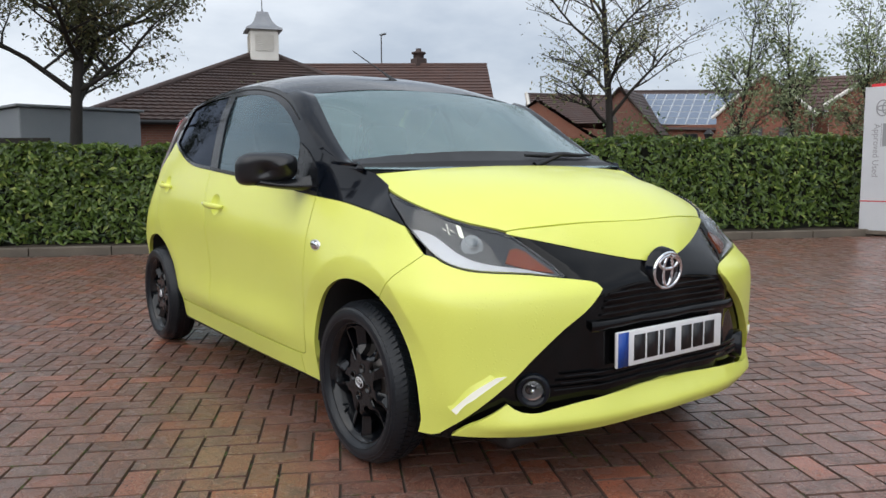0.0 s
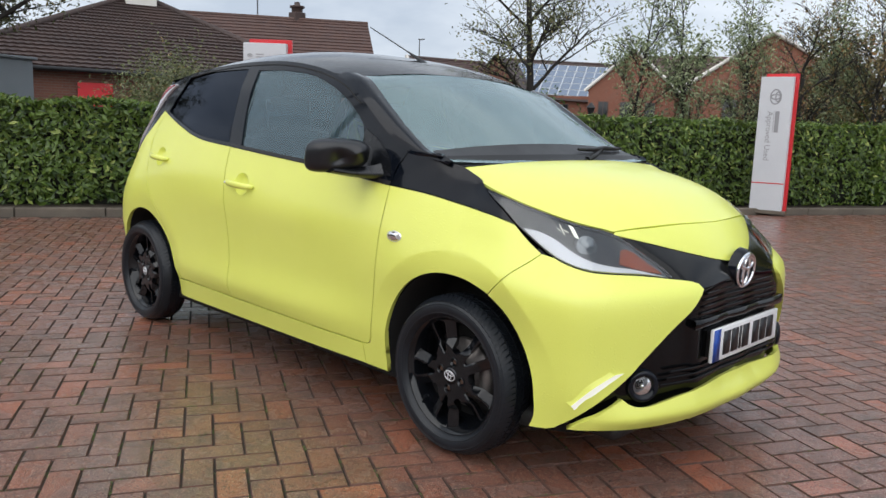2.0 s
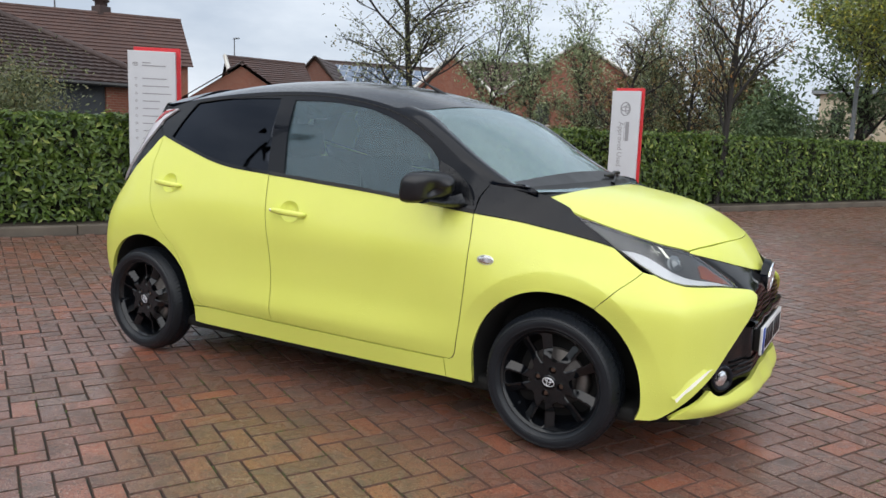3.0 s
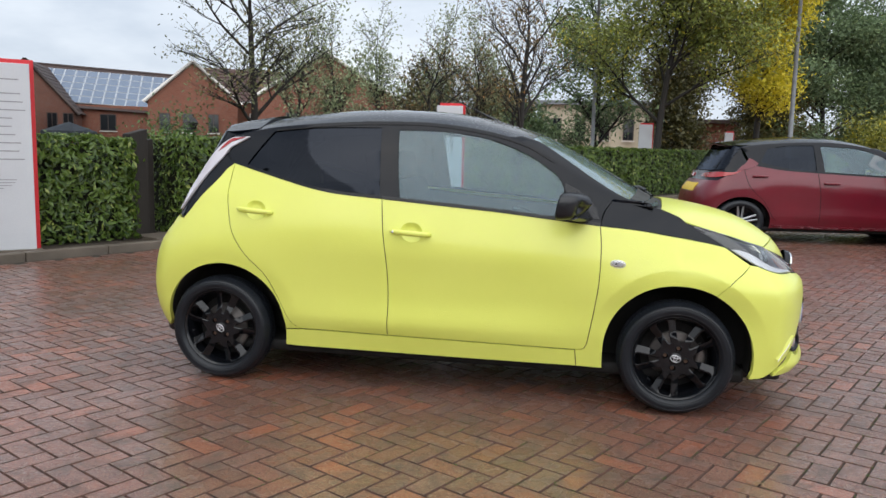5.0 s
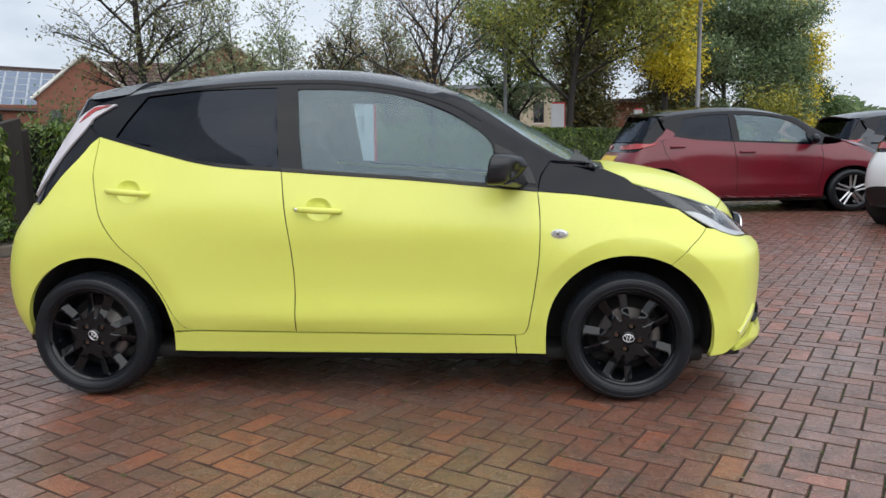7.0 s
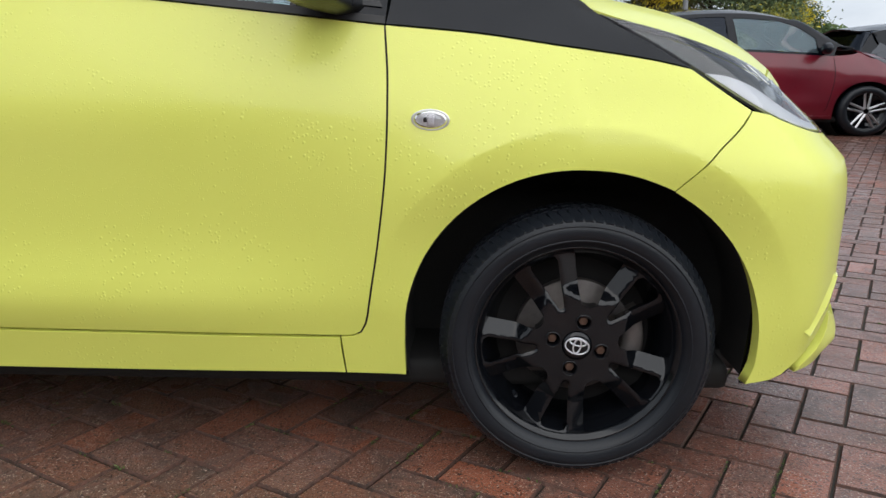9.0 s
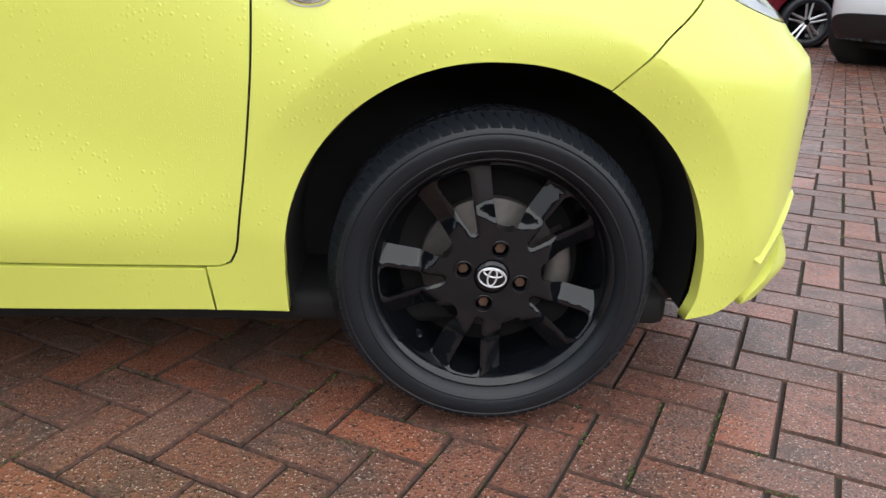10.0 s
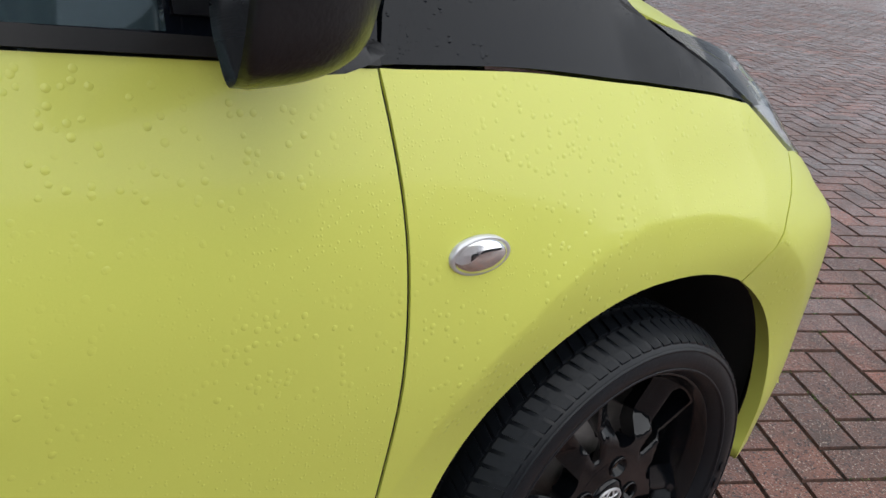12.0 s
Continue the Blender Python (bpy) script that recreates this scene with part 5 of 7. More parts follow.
# ---- what shows of the cabin ----
def seat(x, y):
    base = part("seat", box((x - 0.25, y - 0.23, 0.32), (x + 0.25, y + 0.23, 0.56), 0.05), FABRIC, car, "dark cloth seat")
    b = box((-0.06, -0.22, 0.0), (0.06, 0.22, 0.58), 0.045)
    part("backrest", turned(b, Matrix.Translation((x - 0.24, y, 0.52)) @ pose(0, 0, 0, 0, -18, 0)), FABRIC, base)
    hr = box((-0.045, -0.12, 0.0), (0.045, 0.12, 0.17), 0.035)
    part("headrest", turned(hr, Matrix.Translation((x - 0.43, y, 1.07)) @ pose(0, 0, 0, 0, -10, 0)), FABRIC, base)


seat(0.02, -0.34)
seat(0.02, 0.34)
part("rear_bench", box((-1.02, -0.55, 0.35), (-0.70, 0.55, 1.02), 0.06), FABRIC, car)
part("dashboard", box((0.62, -0.64, 0.62), (1.02, 0.64, 0.955), 0.06), TRIM_BLACK, car)
wr = ring(0.18, 0.18, 0.014)
turned(wr, Matrix.Translation((0.50, -0.34, 0.86)) @ pose(0, 0, 0, 0, -62, 0) @ pose(0, 0, 0, 0, 0, 90))
steer = part("steering_wheel", wr, TRIM_BLACK, car)
part("steering_hub", box((0.47, -0.42, 0.81), (0.56, -0.26, 0.90), 0.03), TRIM_BLACK, steer)
pair("door_lining", sheet(inset(front_door, 0.02), on_side, step=0.08, depth=0.0, proud=-0.06), TRIM_BLACK, doors)


# ---- the setting: paved forecourt, kerb, verge ----
ALONG, BACK = Vector((0.44, 0.898, 0)), Vector((-0.898, 0.44, 0))


def verge(s, n, z=0.0):
    """A place by the kerb: s metres along it, n metres behind its edge."""
    return Vector((-6.25, 0, 0)) + ALONG * s + BACK * n + Vector((0, 0, z))


VERGE_TURN = math.degrees(math.atan2(0.898, 0.44))
SAND = worn("joint_sand", (0.016, 0.014, 0.011), (0.038, 0.034, 0.024), 4, 0.8, 0.95, bump=0.4, depth=0.004, fine=150)
PAVER = paver_material("block_paving", "object")
PAVER_EDGE = worn("dirt_on_block_edges", (0.014, 0.012, 0.009), (0.150, 0.072, 0.052), 14, 0.75, 0.9, bump=0.7, depth=0.006, fine=110)
PAVER_FAR = paver_material("block_paving_joined", "island")
SOIL = worn("wet_soil", (0.030, 0.022, 0.015), (0.060, 0.045, 0.030), 5, 0.85, bump=0.8, depth=0.02, fine=40)
CONCRETE = worn("wet_concrete", (0.075, 0.060, 0.046), (0.160, 0.132, 0.102), 3, 0.55, 0.8, bump=0.3, depth=0.003, fine=90)

g = bmesh.new()
bmesh.ops.create_grid(g, x_segments=8, y_segments=8, size=450)
ground = part("ground", g, SAND, None, smooth=False)
ground.location.z = -0.0040
tagged(ground, "flat ground of dark sand between the paving blocks", "ground", kind="structure")

# an unseen plain wall added behind the camera: closes the forecourt and darkens low reflections
ADDED_WALL_GREY = worn("added_wall_grey", (0.035, 0.038, 0.042), (0.060, 0.063, 0.068), 1.5, 0.5, 0.7, bump=0.1)
tagged(part("reflection_wall", box((-45, -17.4, -0.05), (40, -17.0, 4.6)), ADDED_WALL_GREY, None, smooth=False), "plain dark grey wall added out of view to darken reflections", "wall", kind="structure")

# kerb: separate concrete units with narrow joints
kerb = thing("kerb", "worn grey concrete kerb along the hedge", "kerb", kind="structure")
unit = box((0.004, 0.0, -0.05), (0.911, 0.125, 0.095), 0.012)
kerb_mesh = None
for i in range(48):
    m = Matrix.Translation(verge(-10 + 0.915 * i, 0.0)) @ pose(0, 0, random.uniform(-0.004, 0.004), 0, 0, VERGE_TURN)
    if kerb_mesh is None:
        k = part("kerb_stone", unit, CONCRETE, kerb, smooth=False)
        kerb_mesh = k.data
    else:
        k = new("kerb_stone", kerb_mesh)
        k.parent = kerb
    k.matrix_basis = m
soil = bmesh.new()
grid = [[soil.verts.new(verge(-10 + s * 0.5, 0.12 + n * 0.35, 0.055 + 0.03 * noise.noise(Vector((s * 0.9, n * 1.3, 0))) + (0.02 if n else 0))) for n in range(14)] for s in range(90)]
for a, b in zip(grid, grid[1:]):
    for j in range(13):
        soil.faces.new((a[j], b[j], b[j + 1], a[j + 1]))
tagged(part("soil_bed", soil, SOIL), "dark wet soil under the hedge", "soil", kind="structure")

# ---- hedge: dense evergreen leaves over a dark core ----
HEDGE = leafy("hedge_leaves", (0.022, 0.050, 0.010), (0.120, 0.192, 0.032), (0.32, 0.38, 0.09), 0.30)
# near-black colour of the solid core: paints the deep shade between the leaves
CORE_SHADE = worn("hedge_core_shade", (0.008, 0.010, 0.006), (0.020, 0.020, 0.012), 8, 0.9, bump=0.3)


def add_leaf(verts, faces, c, normal, size, rng):
    """A small folded leaf lying about across its normal."""
    n = normal.normalized()
    a = n.cross(Vector((rng.uniform(-1, 1), rng.uniform(-1, 1), rng.uniform(-1, 1)))).normalized()
    b = n.cross(a)
    k = len(verts)
    verts += [c - a * size, c + b * size * 0.42 + n * size * 0.12, c + a * size, c - b * size * 0.42 + n * size * 0.12]
    faces += [(k, k + 1, k + 2), (k, k + 2, k + 3)]


def from_lists(name, verts, faces, material, parent=None, label=""):
    me = bpy.data.meshes.new(name)
    me.from_pydata([tuple(v) for v in verts], [], faces)
    me.materials.append(material)
    ob = new(name, me)
    ob.parent = parent
    if label:
        tagged(ob, label)
    return ob


def hedge(s0, s1, n0, n1, top0, top1, per_metre, size, seed, label):
    rng = random.Random(seed)
    h = thing("hedge", label, "hedge", group="hedges along the kerb")
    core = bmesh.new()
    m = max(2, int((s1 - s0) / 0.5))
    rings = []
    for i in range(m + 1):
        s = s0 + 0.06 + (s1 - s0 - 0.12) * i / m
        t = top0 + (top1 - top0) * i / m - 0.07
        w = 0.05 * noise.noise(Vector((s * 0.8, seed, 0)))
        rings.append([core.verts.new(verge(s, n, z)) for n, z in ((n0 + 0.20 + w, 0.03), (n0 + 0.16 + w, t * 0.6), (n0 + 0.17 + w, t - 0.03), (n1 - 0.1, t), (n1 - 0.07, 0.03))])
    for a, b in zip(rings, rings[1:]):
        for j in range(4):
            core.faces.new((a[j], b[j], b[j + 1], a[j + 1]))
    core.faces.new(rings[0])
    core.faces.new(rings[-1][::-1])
    part("core", core, CORE_SHADE, h, smooth=False)
    verts, faces = [], []
    front = -BACK
    for _ in range(int(per_metre * (s1 - s0))):
        s = rng.uniform(s0, s1)
        f = (s - s0) / (s1 - s0)
        top = top0 + (top1 - top0) * f + 0.05 * noise.noise(Vector((s * 1.7, 3.1, seed)))
        face = rng.random()
        lump = 0.09 * noise.noise(Vector((s * 2.2, 0, seed))) + 0.06 * noise.noise(Vector((s * 6, 5, seed)))
        if face < 0.62:
            z = 0.10 + (top - 0.10) * rng.random() ** 0.9
            lump += 0.09 * noise.noise(Vector((s * 3.2, z * 3.2, seed + 9))) + 0.05 * noise.noise(Vector((s * 9, z * 9, seed + 4)))
            c = verge(s, n0 + lump - 0.02 + 0.15 * rng.random() + 0.10 * max(0.0, 0.35 - z) + max(0, z - top + 0.15) * 0.4, z)
            nrm = front + Vector((rng.uniform(-0.7, 0.7), rng.uniform(-0.7, 0.7), rng.uniform(-0.3, 0.9)))
        elif face < 0.93:
            n = rng.uniform(n0, n1)
            c = verge(s, n, top - 0.06 * rng.random() + 0.05 * noise.noise(Vector((s * 3, n * 3, seed))))
            nrm = Vector((rng.uniform(-0.7, 0.7), rng.uniform(-0.7, 0.7), 1))
        else:
            end = rng.random() < 0.5
            c = verge((s0 if end else s1) + rng.uniform(-0.04, 0.05), rng.uniform(n0, n1), 0.08 + (top - 0.08) * rng.random())
            nrm = (ALONG * (-1 if end else 1)) + Vector((rng.uniform(-0.6, 0.6), rng.uniform(-0.6, 0.6), rng.uniform(-0.3, 0.8)))
        if rng.random() < 0.02:
            c += nrm.normalized() * rng.uniform(0.02, 0.09)
        add_leaf(verts, faces, c, nrm, size * rng.uniform(0.7, 1.35), rng)
    tagged(from_lists("leaves", verts, faces, HEDGE, h, "glossy dark green leaves"), kind="stuff")
    return h


hedge(-9.0, 4.35, 0.42, 1.35, 1.26, 1.32, 2500, 0.043, 11, "clipped evergreen hedge with glossy leaves beside the kerb")
hedge(5.05, 13.0, 0.48, 1.40, 1.36, 1.42, 2100, 0.043, 12, "clipped evergreen hedge behind the white sign")
hedge(13.0, 33.0, 0.48, 1.45, 1.42, 1.50, 1200, 0.052, 13, "long clipped evergreen hedge running away along the kerb")

# wooden posts in the gap of the hedge
WOOD_DARK = worn("weathered_dark_wood", (0.012, 0.010, 0.008), (0.032, 0.026, 0.021), 4, 0.75, 0.9, bump=0.5, depth=0.004, fine=60, stretch=(1, 1, 0.12))
for s, n, h in ((4.62, 0.86, 1.36), (4.80, 1.02, 1.24)):
    post = thing("fence_post", "weathered dark timber post in the gap of the hedge", "post", group="timber posts", at=verge(s, n, 0.05), turn=VERGE_TURN + 8)
    b = box((-0.14, -0.07, 0.0), (0.14, 0.07, h), 0.010)
    for v in b.verts:
        if v.co.z > h * 0.9:
            v.co.z += 0.25 * v.co.x
    part("post_shaft", b, WOOD_DARK, post, smooth=False)
slab = thing("paving_slab", "pale concrete slab in the gap of the hedge", "slab", at=verge(4.75, 0.42, 0.06), turn=VERGE_TURN)
part("slab_top", box((-0.32, -0.28, 0.0), (0.32, 0.28, 0.05), 0.008), CONCRETE, slab, smooth=False)


# ---- signs ----
SIGN_WHITE = worn("white_sign_sheet", (0.52, 0.535, 0.57), (0.60, 0.615, 0.64), 2, 0.35, 0.5, bump=0.02, depth=0.001)
SIGN_RED = plain("red_sign_edge", (0.58, 0.020, 0.028), 0.38)
SIGN_GREY = plain("grey_print", (0.27, 0.27, 0.285), 0.5)


def words(body, size, at, parent, material, turn):
    """Printed words as a flat mesh."""
    c = bpy.data.curves.new("words", "FONT")
    c.body, c.size, c.extrude, c.align_x, c.align_y = body, size, 0.0008, "LEFT", "CENTER"
    tmp = bpy.data.objects.new("words", c)
    scene.collection.objects.link(tmp)
    me = bpy.data.meshes.new_from_object(tmp.evaluated_get(bpy.context.evaluated_depsgraph_get()))
    bpy.data.objects.remove(tmp)
    me.materials.append(material)
    ob = new("print", me)
    ob.parent = parent
    ob.matrix_basis = Matrix.Translation(at) @ pose(0, 0, 0, 90, 0, 0) @ pose(0, 0, 0, 0, 0, turn)
    return ob


def totem(at, turn, width, height, label, style):
    t = thing("sign_totem", label, "sign", group="white sign totems", at=at, turn=turn)
    part("panel", box((-width / 2, -0.05, 0.02), (width / 2, 0.04, height - 0.05), 0.006), SIGN_WHITE, t, smooth=False)
    part("red_back", box((-width / 2 + 0.05, 0.042, 0.0), (width / 2 + 0.045, 0.10, height), 0.004), SIGN_RED, t, "bright red back sheet", smooth=False)
    part("foot_plate", box((-width / 2 - 0.02, -0.09, -0.03), (width / 2 + 0.06, 0.13, 0.02), 0.004), CONCRETE, t, smooth=False)
    if style == "list":
        for rx, rz, c in ((0.030, 0.020, (0, 0)), (0.010, 0.018, (0, 0)), (0.020, 0.008, (0, 0.008))):
            rb = ring(rx, rz, 0.003, (c[0] - width * 0.34, c[1] + height - 0.20), 24)
            for v in rb.verts:
                v.co.y = -0.051 + v.co.y * 0.3
            part("emblem", rb, SIGN_GREY, t)
        part("print_bar", box((-width * 0.20, -0.0525, height - 0.190), (-width * 0.02, -0.0495, height - 0.178)), SIGN_GREY, t, smooth=False)
        part("print_bar", box((-width * 0.20, -0.0525, height - 0.222), (width * 0.30, -0.0495, height - 0.210)), SIGN_GREY, t, smooth=False)
        for k in range(9):
            z = height - 0.36 - 0.085 * k
            icon = ring(0.011, 0.011, 0.003, (-width * 0.33, z), 14)
            for v in icon.verts:
                v.co.y = -0.051 + v.co.y * 0.3
            part("icon", icon, SIGN_GREY, t)
            part("print_bar", box((-width * 0.20, -0.0525, z - 0.006), (-width * 0.20 + width * (0.52, 0.56, 0.60, 0.36, 0.34, 0.40, 0.50, 0.46, 0.55)[k], -0.0495, z + 0.005)), SIGN_GREY, t, smooth=False)
        part("print_bar", box((-width * 0.33, -0.0525, height - 1.215), (-width * 0.10, -0.0495, height - 1.200)), SIGN_RED, t, smooth=False)
        for k in range(4):
            part("print_bar", box((-width * 0.33, -0.0525, height - 1.26 - 0.03 * k), (width * (0.20, 0.16, 0.10, -0.05)[k], -0.0495, height - 1.252 - 0.03 * k)), SIGN_GREY, t, smooth=False)
    elif style == "upright":
        for rx, rz, c in ((0.075, 0.105, (0, 0)), (0.065, 0.034, (0, 0)), (0.030, 0.070, (0.03, 0))):
            rb = ring(rx, rz, 0.009, (c[0], c[1] + height - 0.34), 32)
            for v in rb.verts:
                v.co.y = -0.051 + v.co.y * 0.2
            part("emblem", rb, SIGN_GREY, t)
        part("print_bar", box((0.015, -0.0525, height - 0.86), (0.075, -0.0495, height - 0.55)), SIGN_GREY, t, "plain bar in place of a name", smooth=False)
        part("print_line", box((-0.005, -0.0525, height - 0.86), (0.001, -0.0495, height - 0.55)), SIGN_GREY, t, smooth=False)
        first = words("Approved", 0.115, (-0.06, -0.0515, height - 0.55), t, SIGN_GREY, -90)
        words("Used", 0.115, (-0.06, -0.0515, height - 0.585 - max(v.co.x for v in first.data.vertices)), t, SIGN_GREY, -90)
        part("red_line", box((-width / 2, -0.0525, 0.42), (width / 2, -0.0495, 0.435)), SIGN_RED, t, smooth=False)
    return t


totem((-5.30, 2.63, 0.08), 42, 0.52, 2.02, "tall white sign with small grey print and red edge", "list")
totem((-1.73, 9.10, 0.06), 8, 0.46, 2.04, "tall white sign with upright lettering and red edge", "upright")
totem((2.54, 21.9, 0.02), 4, 0.43, 2.31, "far white sign with red top", "plain")
totem((5.55, 24.2, 0.02), 4, 0.28, 2.16, "far white sign with red top", "plain")

# ---- trees ----
BARK = worn("dark_wet_bark", (0.009, 0.008, 0.007), (0.028, 0.024, 0.020), 7, 0.7, 0.9, bump=0.6, depth=0.006, fine=50, stretch=(1, 1, 0.3))
LEAF_SPARSE = leafy("sparse_autumn_leaves", (0.06, 0.075, 0.035), (0.19, 0.21, 0.095), (0.32, 0.25, 0.10))
LEAF_DARK = leafy("dark_autumn_leaves", (0.030, 0.038, 0.016), (0.10, 0.11, 0.045), (0.26, 0.20, 0.07))
LEAF_BIRCH = leafy("birch_leaves", (0.12, 0.155, 0.085), (0.30, 0.36, 0.19), (0.46, 0.48, 0.28))
LEAF_BARE = leafy("brown_autumn_leaves", (0.08, 0.060, 0.030), (0.22, 0.165, 0.065), (0.42, 0.20, 0.06))
LEAF_YELLOW = leafy("yellow_green_leaves", (0.09, 0.105, 0.020), (0.28, 0.29, 0.045), (0.56, 0.47, 0.04))
LEAF_TURN = leafy("turning_leaves", (0.07, 0.062, 0.024), (0.26, 0.31, 0.070), (0.60, 0.52, 0.06))
LEAF_GOLD = leafy("golden_leaves", (0.40, 0.37, 0.030), (0.72, 0.62, 0.05), (0.80, 0.66, 0.06))
LEAF_GREEN = leafy("green_leaves", (0.035, 0.065, 0.022), (0.095, 0.160, 0.050), (0.18, 0.24, 0.08))
# leaf green paled to paint the haze over far trees into the colour
LEAF_HAZED = leafy("hazed_green_leaves", (0.078, 0.118, 0.060), (0.17, 0.245, 0.118), (0.28, 0.36, 0.16), 0.5)
LEAF_OLIVE = leafy("olive_brown_leaves", (0.040, 0.040, 0.015), (0.11, 0.105, 0.035), (0.20, 0.15, 0.04))


def tree(at, height, spread, trunk, leaf_mat, leaves, leaf_size, seed, label, fork=0.30, levels=3, kids=5, upward=0.75, lean=0.0, cluster=0.35, name="tree", limb_from=0.38, droop=0.0):
    """A trunk that forks into tapering limbs and twigs, with many small leaves about the outer twigs."""
    rng = random.Random(seed)
    t = thing(name, label, "tree", at=at, turn=rng.uniform(0, 360))
    wood = bmesh.new()
    tips = []

    def limb(p, d, length, r, level):
        n = 5 if level < 2 else 3
        path, radii = [p], [r]
        q, e = Vector(p), Vector(d)
        for i in range(n):
            bend = Vector((rng.uniform(-1, 1), rng.uniform(-1, 1), rng.uniform(-0.4, 0.7))) * (0.05 if level == 0 else 0.22)
            e = (e + bend + Vector((0, 0, -droop * level * 0.1))).normalized()
            q = q + e * length / n
            path.append(q.copy())
            radii.append(r * (1 - (0.62 if level else 0.5) * (i + 1) / n))
        add_tube(wood, path, radii, 8 if level == 0 else 5 if level == 1 else 4, cap=False)
        if level >= levels:
            tips.extend(path[1:])
            return
        if level >= levels - 1:
            tips.extend(path[2:])
        count = kids + (2 if level == 0 else 0) + rng.randint(-1, 1)
        for k in range(count):
            f = (limb_from if level == 0 else 0.25) + (1 - (limb_from if level == 0 else 0.25)) * (k + rng.random()) / count
            i = min(int(f * n), n - 1)
            base = path[i].lerp(path[i + 1], f * n - i)
            a = rng.uniform(0, 2 * math.pi) if level else 2 * math.pi * (k * 0.38 + rng.random() * 0.2)
            side = Vector((math.cos(a), math.sin(a), 0))
            nd = (side * (1 - upward) * 2 + e * upward + Vector((0, 0, 0.25 * upward - droop * 0.25))).normalized()
            limb(base, nd, length * rng.uniform(0.42, 0.68) * (spread if level == 0 else 1), max(radii[i] * 0.55, 0.004), level + 1)
        if level == 0:
            limb(path[-1], (e + Vector((rng.uniform(-0.2, 0.2), rng.uniform(-0.2, 0.2), 0.4))).normalized(), length * 0.40, radii[-1] * 0.8, 1)

    limb(Vector((0, 0, -0.1)), Vector((lean, 0, 1)).normalized(), height * 0.62, trunk, 0)
    part("trunk", wood, BARK, t, "dark wet trunk and branches")
    verts, faces = [], []
    for _ in range(leaves):
        c = rng.choice(tips) + Vector((rng.gauss(0, 1), rng.gauss(0, 1), rng.gauss(0, 0.8))) * cluster
        add_leaf(verts, faces, c, Vector((rng.uniform(-1, 1), rng.uniform(-1, 1), rng.uniform(0.1, 1))), leaf_size * rng.uniform(0.6, 1.3), rng)
    if leaves:
        tagged(from_lists("crown", verts, faces, leaf_mat, t), kind="stuff")
    return t


tree((-7.42, -0.06, 0.05), 5.4, 0.90, 0.095, LEAF_DARK, 26000, 0.032, 3, "dark spreading tree with thinning leaves behind the hedge", upward=0.54, limb_from=0.50, kids=7, cluster=0.10)
tree((-13.6, -2.2, 0.0), 4.4, 0.75, 0.08, LEAF_DARK, 12000, 0.045, 33, "dark low tree behind the grey cabin", upward=0.50, limb_from=0.2, kids=7, cluster=0.16)
tree((-4.20, 6.45, 0.05), 5.2, 0.66, 0.070, LEAF_SPARSE, 4200, 0.030, 5, "slender tree losing its leaves in the hedge", upward=0.56, limb_from=0.46, kids=8, cluster=0.11)
tree((-0.85, 12.40, 0.05), 6.0, 0.52, 0.085, LEAF_BARE, 2000, 0.040, 8, "nearly bare tree with a dense round head of twigs", upward=0.70, limb_from=0.34, kids=8, cluster=0.15)
tree((2.75, 20.4, 0.0), 9.5, 0.78, 0.13, LEAF_TURN, 42000, 0.066, 9, "broad tree with green, brown and yellow autumn leaves", upward=0.60, limb_from=0.40, kids=8, cluster=0.26)
tree((6.0, 22.0, 0.0), 9.4, 0.38, 0.12, LEAF_GOLD, 17000, 0.070, 10, "tree in bright golden autumn leaf", upward=0.66, limb_from=0.40, kids=8, cluster=0.28)
for k, (x, y, h, n) in enumerate(((-5.6, 11.5, 4.8, 2600), (-4.8, 12.2, 4.6, 3000), (-4.4, 14.6, 4.9, 4200), (-3.3, 16.0, 5.2, 5000), (-2.3, 18.5, 5.6, 5000))):
    tree((x, y, 0.0), h, 0.44, 0.045, LEAF_BIRCH, n, 0.046, 20 + k, "slim young birch with pale fluttering leaves", upward=0.74, limb_from=0.18, kids=8, cluster=0.15, name="birch_tree")
for k, (x, y, h, sp, m, n) in enumerate(((11.6, 34.5, 12.5, 0.62, LEAF_HAZED, 46000), (14.3, 36.5, 10.0, 0.55, LEAF_HAZED, 34000), (16.3, 38.5, 8.8, 0.34, LEAF_GOLD, 15000), (8.6, 33.5, 7.5, 0.5, LEAF_OLIVE, 20000), (0.9, 27.0, 9.0, 0.55, LEAF_HAZED, 9000), (-1.8, 25.0, 3.4, 0.5, LEAF_HAZED, 9000), (4.5, 32.0, 7.5, 0.5, LEAF_OLIVE, 18000), (-4.6, 21.0, 4.0, 0.5, LEAF_OLIVE, 9000), (16.2, 40.0, 5.6, 0.55, LEAF_OLIVE, 14000), (19.5, 44.0, 4.6, 0.6, LEAF_GREEN, 12000), (-3.2, 27.0, 4.6, 0.5, LEAF_OLIVE, 12000))):
    tree((x, y, 0.0), h, sp, 0.14, m, n, 0.095, 40 + k, "dense leafy tree at the back of the car park", upward=0.58, limb_from=0.12, kids=8, cluster=0.36)


tree((-3.1, 13.6, 0.0), 4.3, 0.62, 0.06, LEAF_BARE, 1900, 0.036, 71, "brown twiggy tree behind the hedge", upward=0.62, limb_from=0.15, kids=9, cluster=0.16)
tree((-2.2, 15.4, 0.0), 4.6, 0.62, 0.06, LEAF_BARE, 2400, 0.038, 72, "thin brown twiggy tree behind the hedge", upward=0.62, limb_from=0.15, kids=9, cluster=0.18)


